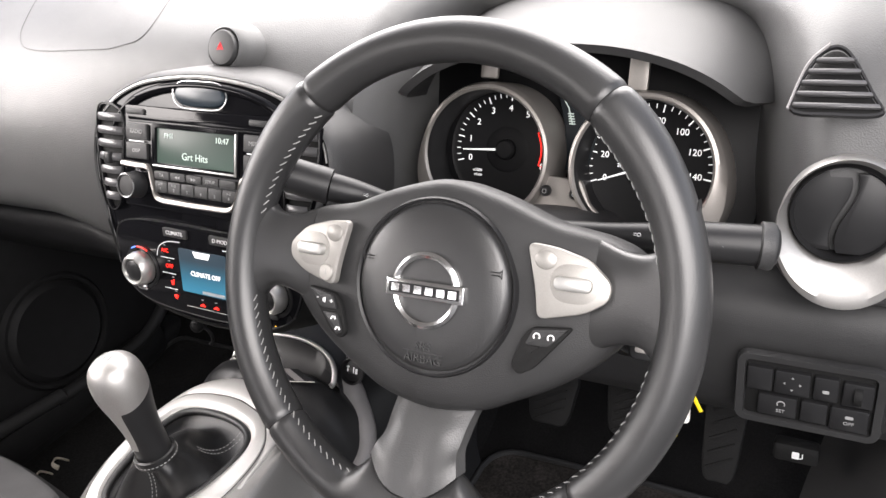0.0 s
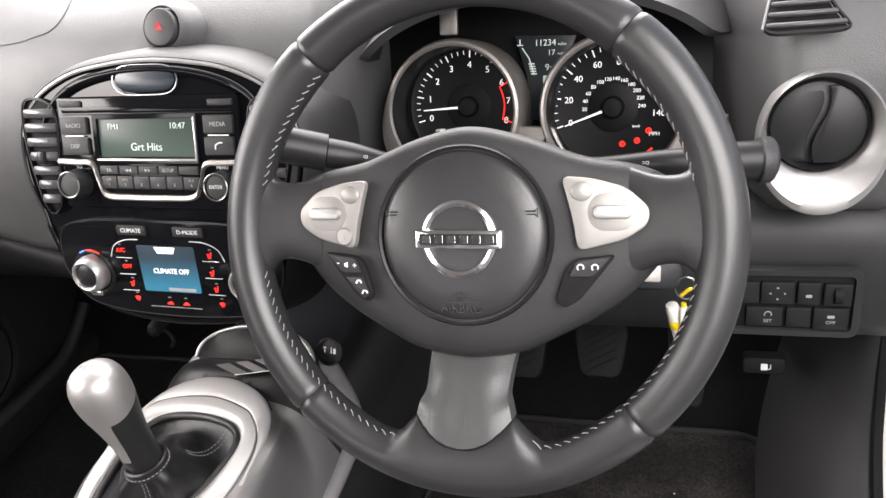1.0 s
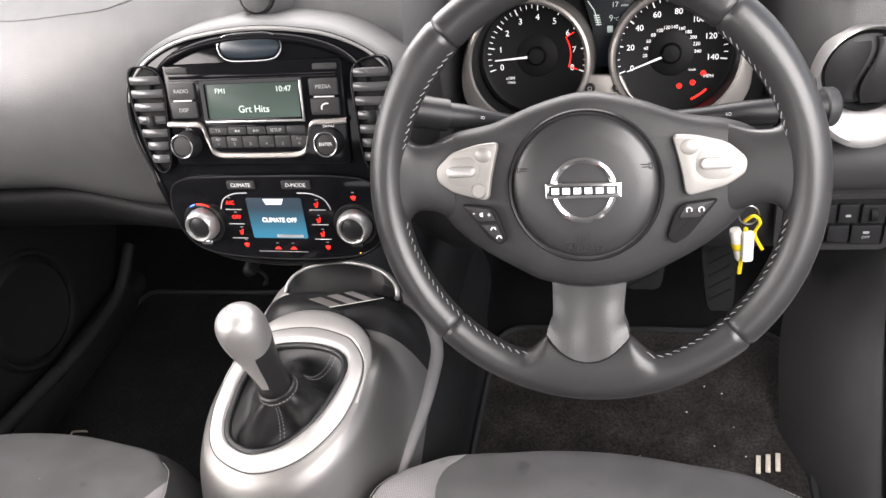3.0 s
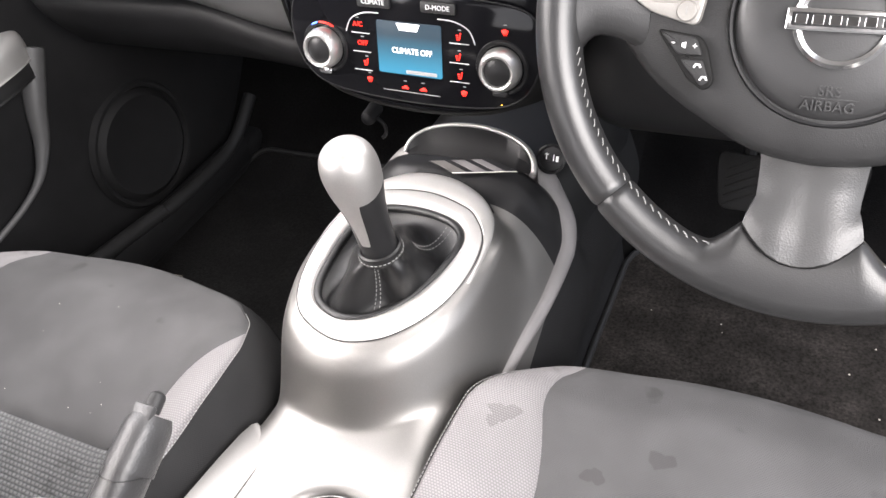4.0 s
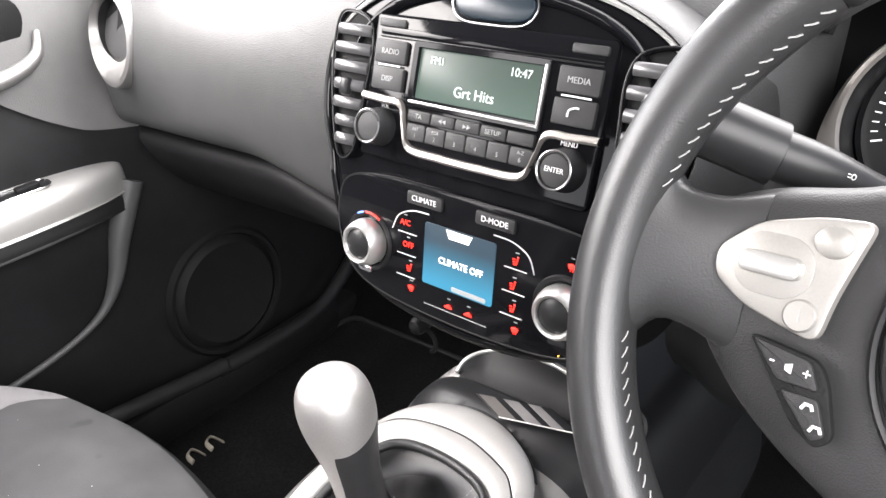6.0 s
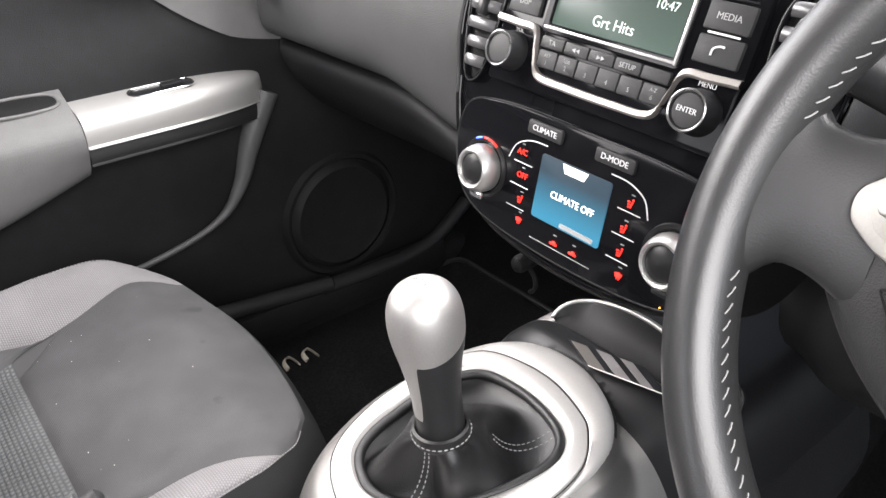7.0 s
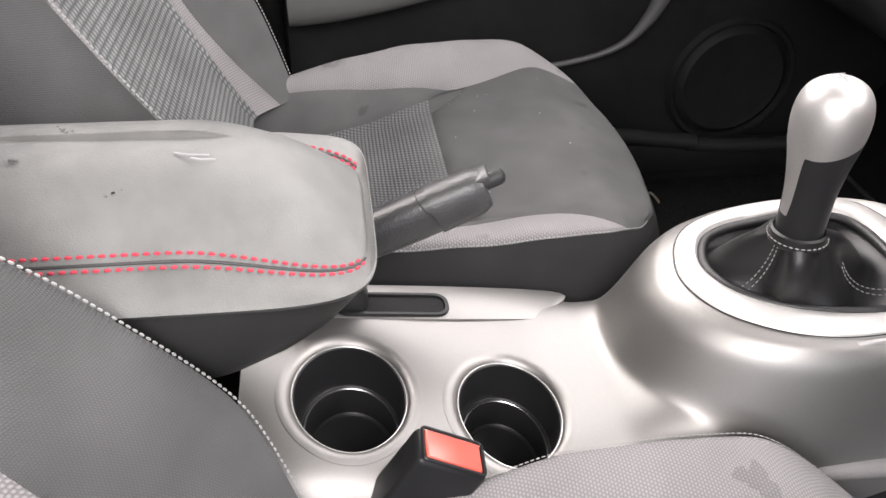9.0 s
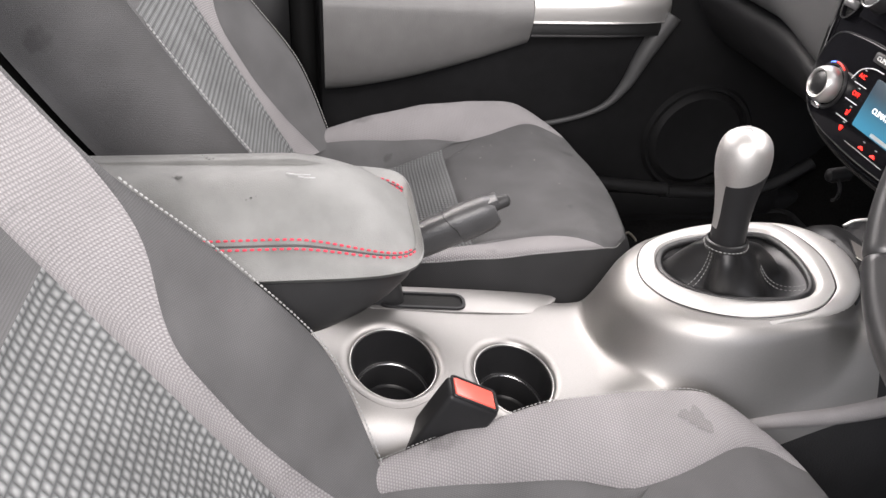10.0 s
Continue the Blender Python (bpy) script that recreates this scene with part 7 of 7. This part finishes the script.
pillar("trim_pillar_left", [(-0.70, 0.86, 0.88), (-0.68, 0.45, 1.12), (-0.60, 0.12, 1.26)], 0.035, "grey windscreen pillar trim")
pillar("trim_pillar_right", [(0.72, 0.86, 0.88), (0.69, 0.45, 1.12), (0.62, 0.12, 1.26)], 0.035, "grey windscreen pillar trim")
pillar("trim_pillar_door", [(-0.70, -0.62, 0.7), (-0.66, -0.64, 1.0), (-0.60, -0.66, 1.24)], 0.05, "dark centre pillar trim")
_bp = part("trim_pillar_base", grid_bm([[(-0.735 + 0.045 * math.sin(math.pi * min(1, k * 1.2)) ** 0.6, -0.462 - 0.20 * k, z) for k in np.linspace(0, 1, 14)] for z in np.linspace(0.0, 0.95, 20)]), POD)
tagged(_bp, "dark grey lower centre pillar trim", "pillar", kind="structure")
_sl = part("trim_door_seal", tube([(-0.730, -0.438, z) for z in np.linspace(0.0, 0.88, 20)], 0.022, 10), RUBBER)
tagged(_sl, "black rubber door seal beside the passenger seat", "seal", kind="structure")
anchor = thing("belt_anchor", "light grey plastic belt anchor beside the passenger seat", "belt anchor", Matrix.Translation((-0.545, -0.462, 0.292)) @ pose(0, 0, 0, 10, -15, 12))
part("cover", box(0.030, 0.060, 0.034, 0.008, 3), TAUPE, anchor)
part("strap", box(0.006, 0.046, 0.16, 0.002, at=(-0.010, -0.03, 0.09), rot=pose(0, 0, 0, 14, 0, 0)), SATIN_BLACK, anchor)

_hd = smooth_loop([(-0.706, -0.030, 0.700), (-0.700, -0.012, 0.670), (-0.697, 0.038, 0.646), (-0.697, 0.100, 0.643), (-0.702, 0.150, 0.660), (-0.708, 0.165, 0.690)], 6, closed=False)
part("door_handle", tube(_hd, [0.004 + 0.007 * math.sin(math.pi * i / (len(_hd) - 1)) for i in range(len(_hd))], 12), METALLIC, door, "curved silver inner door handle")
part("handle_recess", moved(plate(smooth_loop([(-0.09, 0.02, 0), (-0.06, -0.028, 0), (0.0, -0.040, 0), (0.06, -0.028, 0), (0.09, 0.02, 0), (0.06, 0.05, 0), (-0.06, 0.05, 0)], 5), 0.003, 0.001), Matrix.Translation((-0.716, 0.065, 0.690)) @ pose(0, 0, 0, 90, 0, 90)), RUBBER, door, "dark recess behind the handle")
part("upper_trim", grid_bm([[(DX - 0.030 * sstep(0.6, 0.88, z) + 0.02 * sstep(0.62, 0.52, z) * sstep(0.25, 0.42, z) + 0.006 + 0.003 * math.sin(math.pi * k), y, z) for k, z in ((k, (1 - k) * piecewise([(0.0, 0.70), (0.084, 0.62), (0.148, 0.572), (0.189, 0.551), (0.30, 0.53)], y) + k * 0.875) for k in np.linspace(0, 1, 14))] for y in np.linspace(0.0, 0.40, 30)]), GREYDOOR, door, "grey upper trim")

# ---- driver's door opening ----
body = thing("car_body_side", "white painted car body jamb beside the dashboard", "car body")


def jamb():
    rows = []
    for z in np.linspace(-0.05, 0.95, 40):
        y0 = piecewise([(-0.05, 0.02), (0.10, 0.12), (0.20, 0.195), (0.30, 0.262), (0.45, 0.290), (0.60, 0.275), (0.75, 0.30), (0.95, 0.42)], z)
        rows.append([(0.690, y0 + 0.05, z), (0.694, y0 + 0.002, z), (0.702, y0 - 0.003, z), (0.740, y0 + 0.012, z), (0.790, y0 + 0.05, z), (0.82, y0 + 0.12, z)])
    return grid_bm(rows)


part("jamb", jamb(), WHITEPAINT, body)
part("kick_panel", grid_bm([[(0.692 - (0.045 + 0.065 * sstep(0.45, 0.15, z)) * (1 - k), piecewise([(0.0, 0.05), (0.2, 0.20), (0.3, 0.258), (0.5, 0.29)], z) + 0.004 + 0.15 * (1 - k) ** 2.2, z) for k in np.linspace(0, 1, 16)] for z in np.linspace(0.02, 0.47, 24)]), BLACK, body, "black kick panel")
part("door_seal", tube([(0.692, piecewise([(-0.05, 0.02), (0.10, 0.12), (0.20, 0.195), (0.30, 0.262), (0.45, 0.290), (0.60, 0.275), (0.75, 0.30), (0.95, 0.42)], z) - 0.002, z) for z in np.linspace(-0.05, 0.92, 50)], 0.006, 8), RUBBER, body, "black rubber door seal")
odoor = thing("driver_door", "open white driver door edge with check strap", "car door")
part("edge_panel", moved(box(0.70, 0.05, 0.85, 0.02, 3), Matrix.Translation((1.16, 0.36, 0.40)) @ pose(0, 0, 0, 0, 0, -14)), WHITEPAINT, odoor)
# Unseen panel added to dull console reflections; grey so it bounces some light.
part("inner_trim", moved(box(0.66, 0.05, 0.80, 0.03, 3), Matrix.Translation((1.148, 0.312, 0.42)) @ pose(0, 0, 0, 0, 0, -14)), GREYDOOR, odoor, "unseen grey door panel added to temper light on the console")
part("check_strap", tube([(0.705, 0.275, 0.462), (0.745, 0.262, 0.458), (0.82, 0.268, 0.450), (0.90, 0.29, 0.446)], 0.007, 10), BLACK, odoor, "black door check strap")
_sill2 = part("trim_sill_right", box(0.10, 1.1, 0.12, 0.02, 3, at=(0.74, -0.30, 0.02)), WHITEPAINT)
tagged(_sill2, "white painted door sill", "sill", kind="structure")

# ---- loose dirt ----
def flecks(name, label, where, n, size, seed, mat_):
    """Small irregular crumbs lying on a surface, as one mesh."""
    rnd = random.Random(seed)
    out = []
    for _ in range(n):
        x, y, z = where(rnd)
        bm = bmesh.new()
        bmesh.ops.create_icosphere(bm, subdivisions=1, radius=size * rnd.uniform(0.4, 1.0))
        for v in bm.verts:
            v.co = Vector((v.co.x * rnd.uniform(0.7, 1.8), v.co.y * rnd.uniform(0.7, 1.8), v.co.z * 0.6))
        out.append(moved(bm, pose(x, y, z, 0, 0, rnd.uniform(0, 360))))
    ob = part(name, merge(*out), mat_)
    tagged(ob, label, "dirt", kind="stuff")


flecks("crumbs", "pale crumbs scattered over the driver floor mat", lambda r: (r.uniform(0.19, 0.56), r.uniform(-0.12, 0.34), 0.073), 45, 0.0012, 3, CRUMB)


def on_seat(r):
    u, v = r.uniform(-0.55, 0.6), r.uniform(0.60, 0.93)
    p = cushion_point(u, v) + Vector((-0.348, -0.018, 0.005))
    return p.x, p.y, p.z


flecks("lint", "white lint specks on the passenger seat cushion", on_seat, 14, 0.0005, 5, CRUMB)
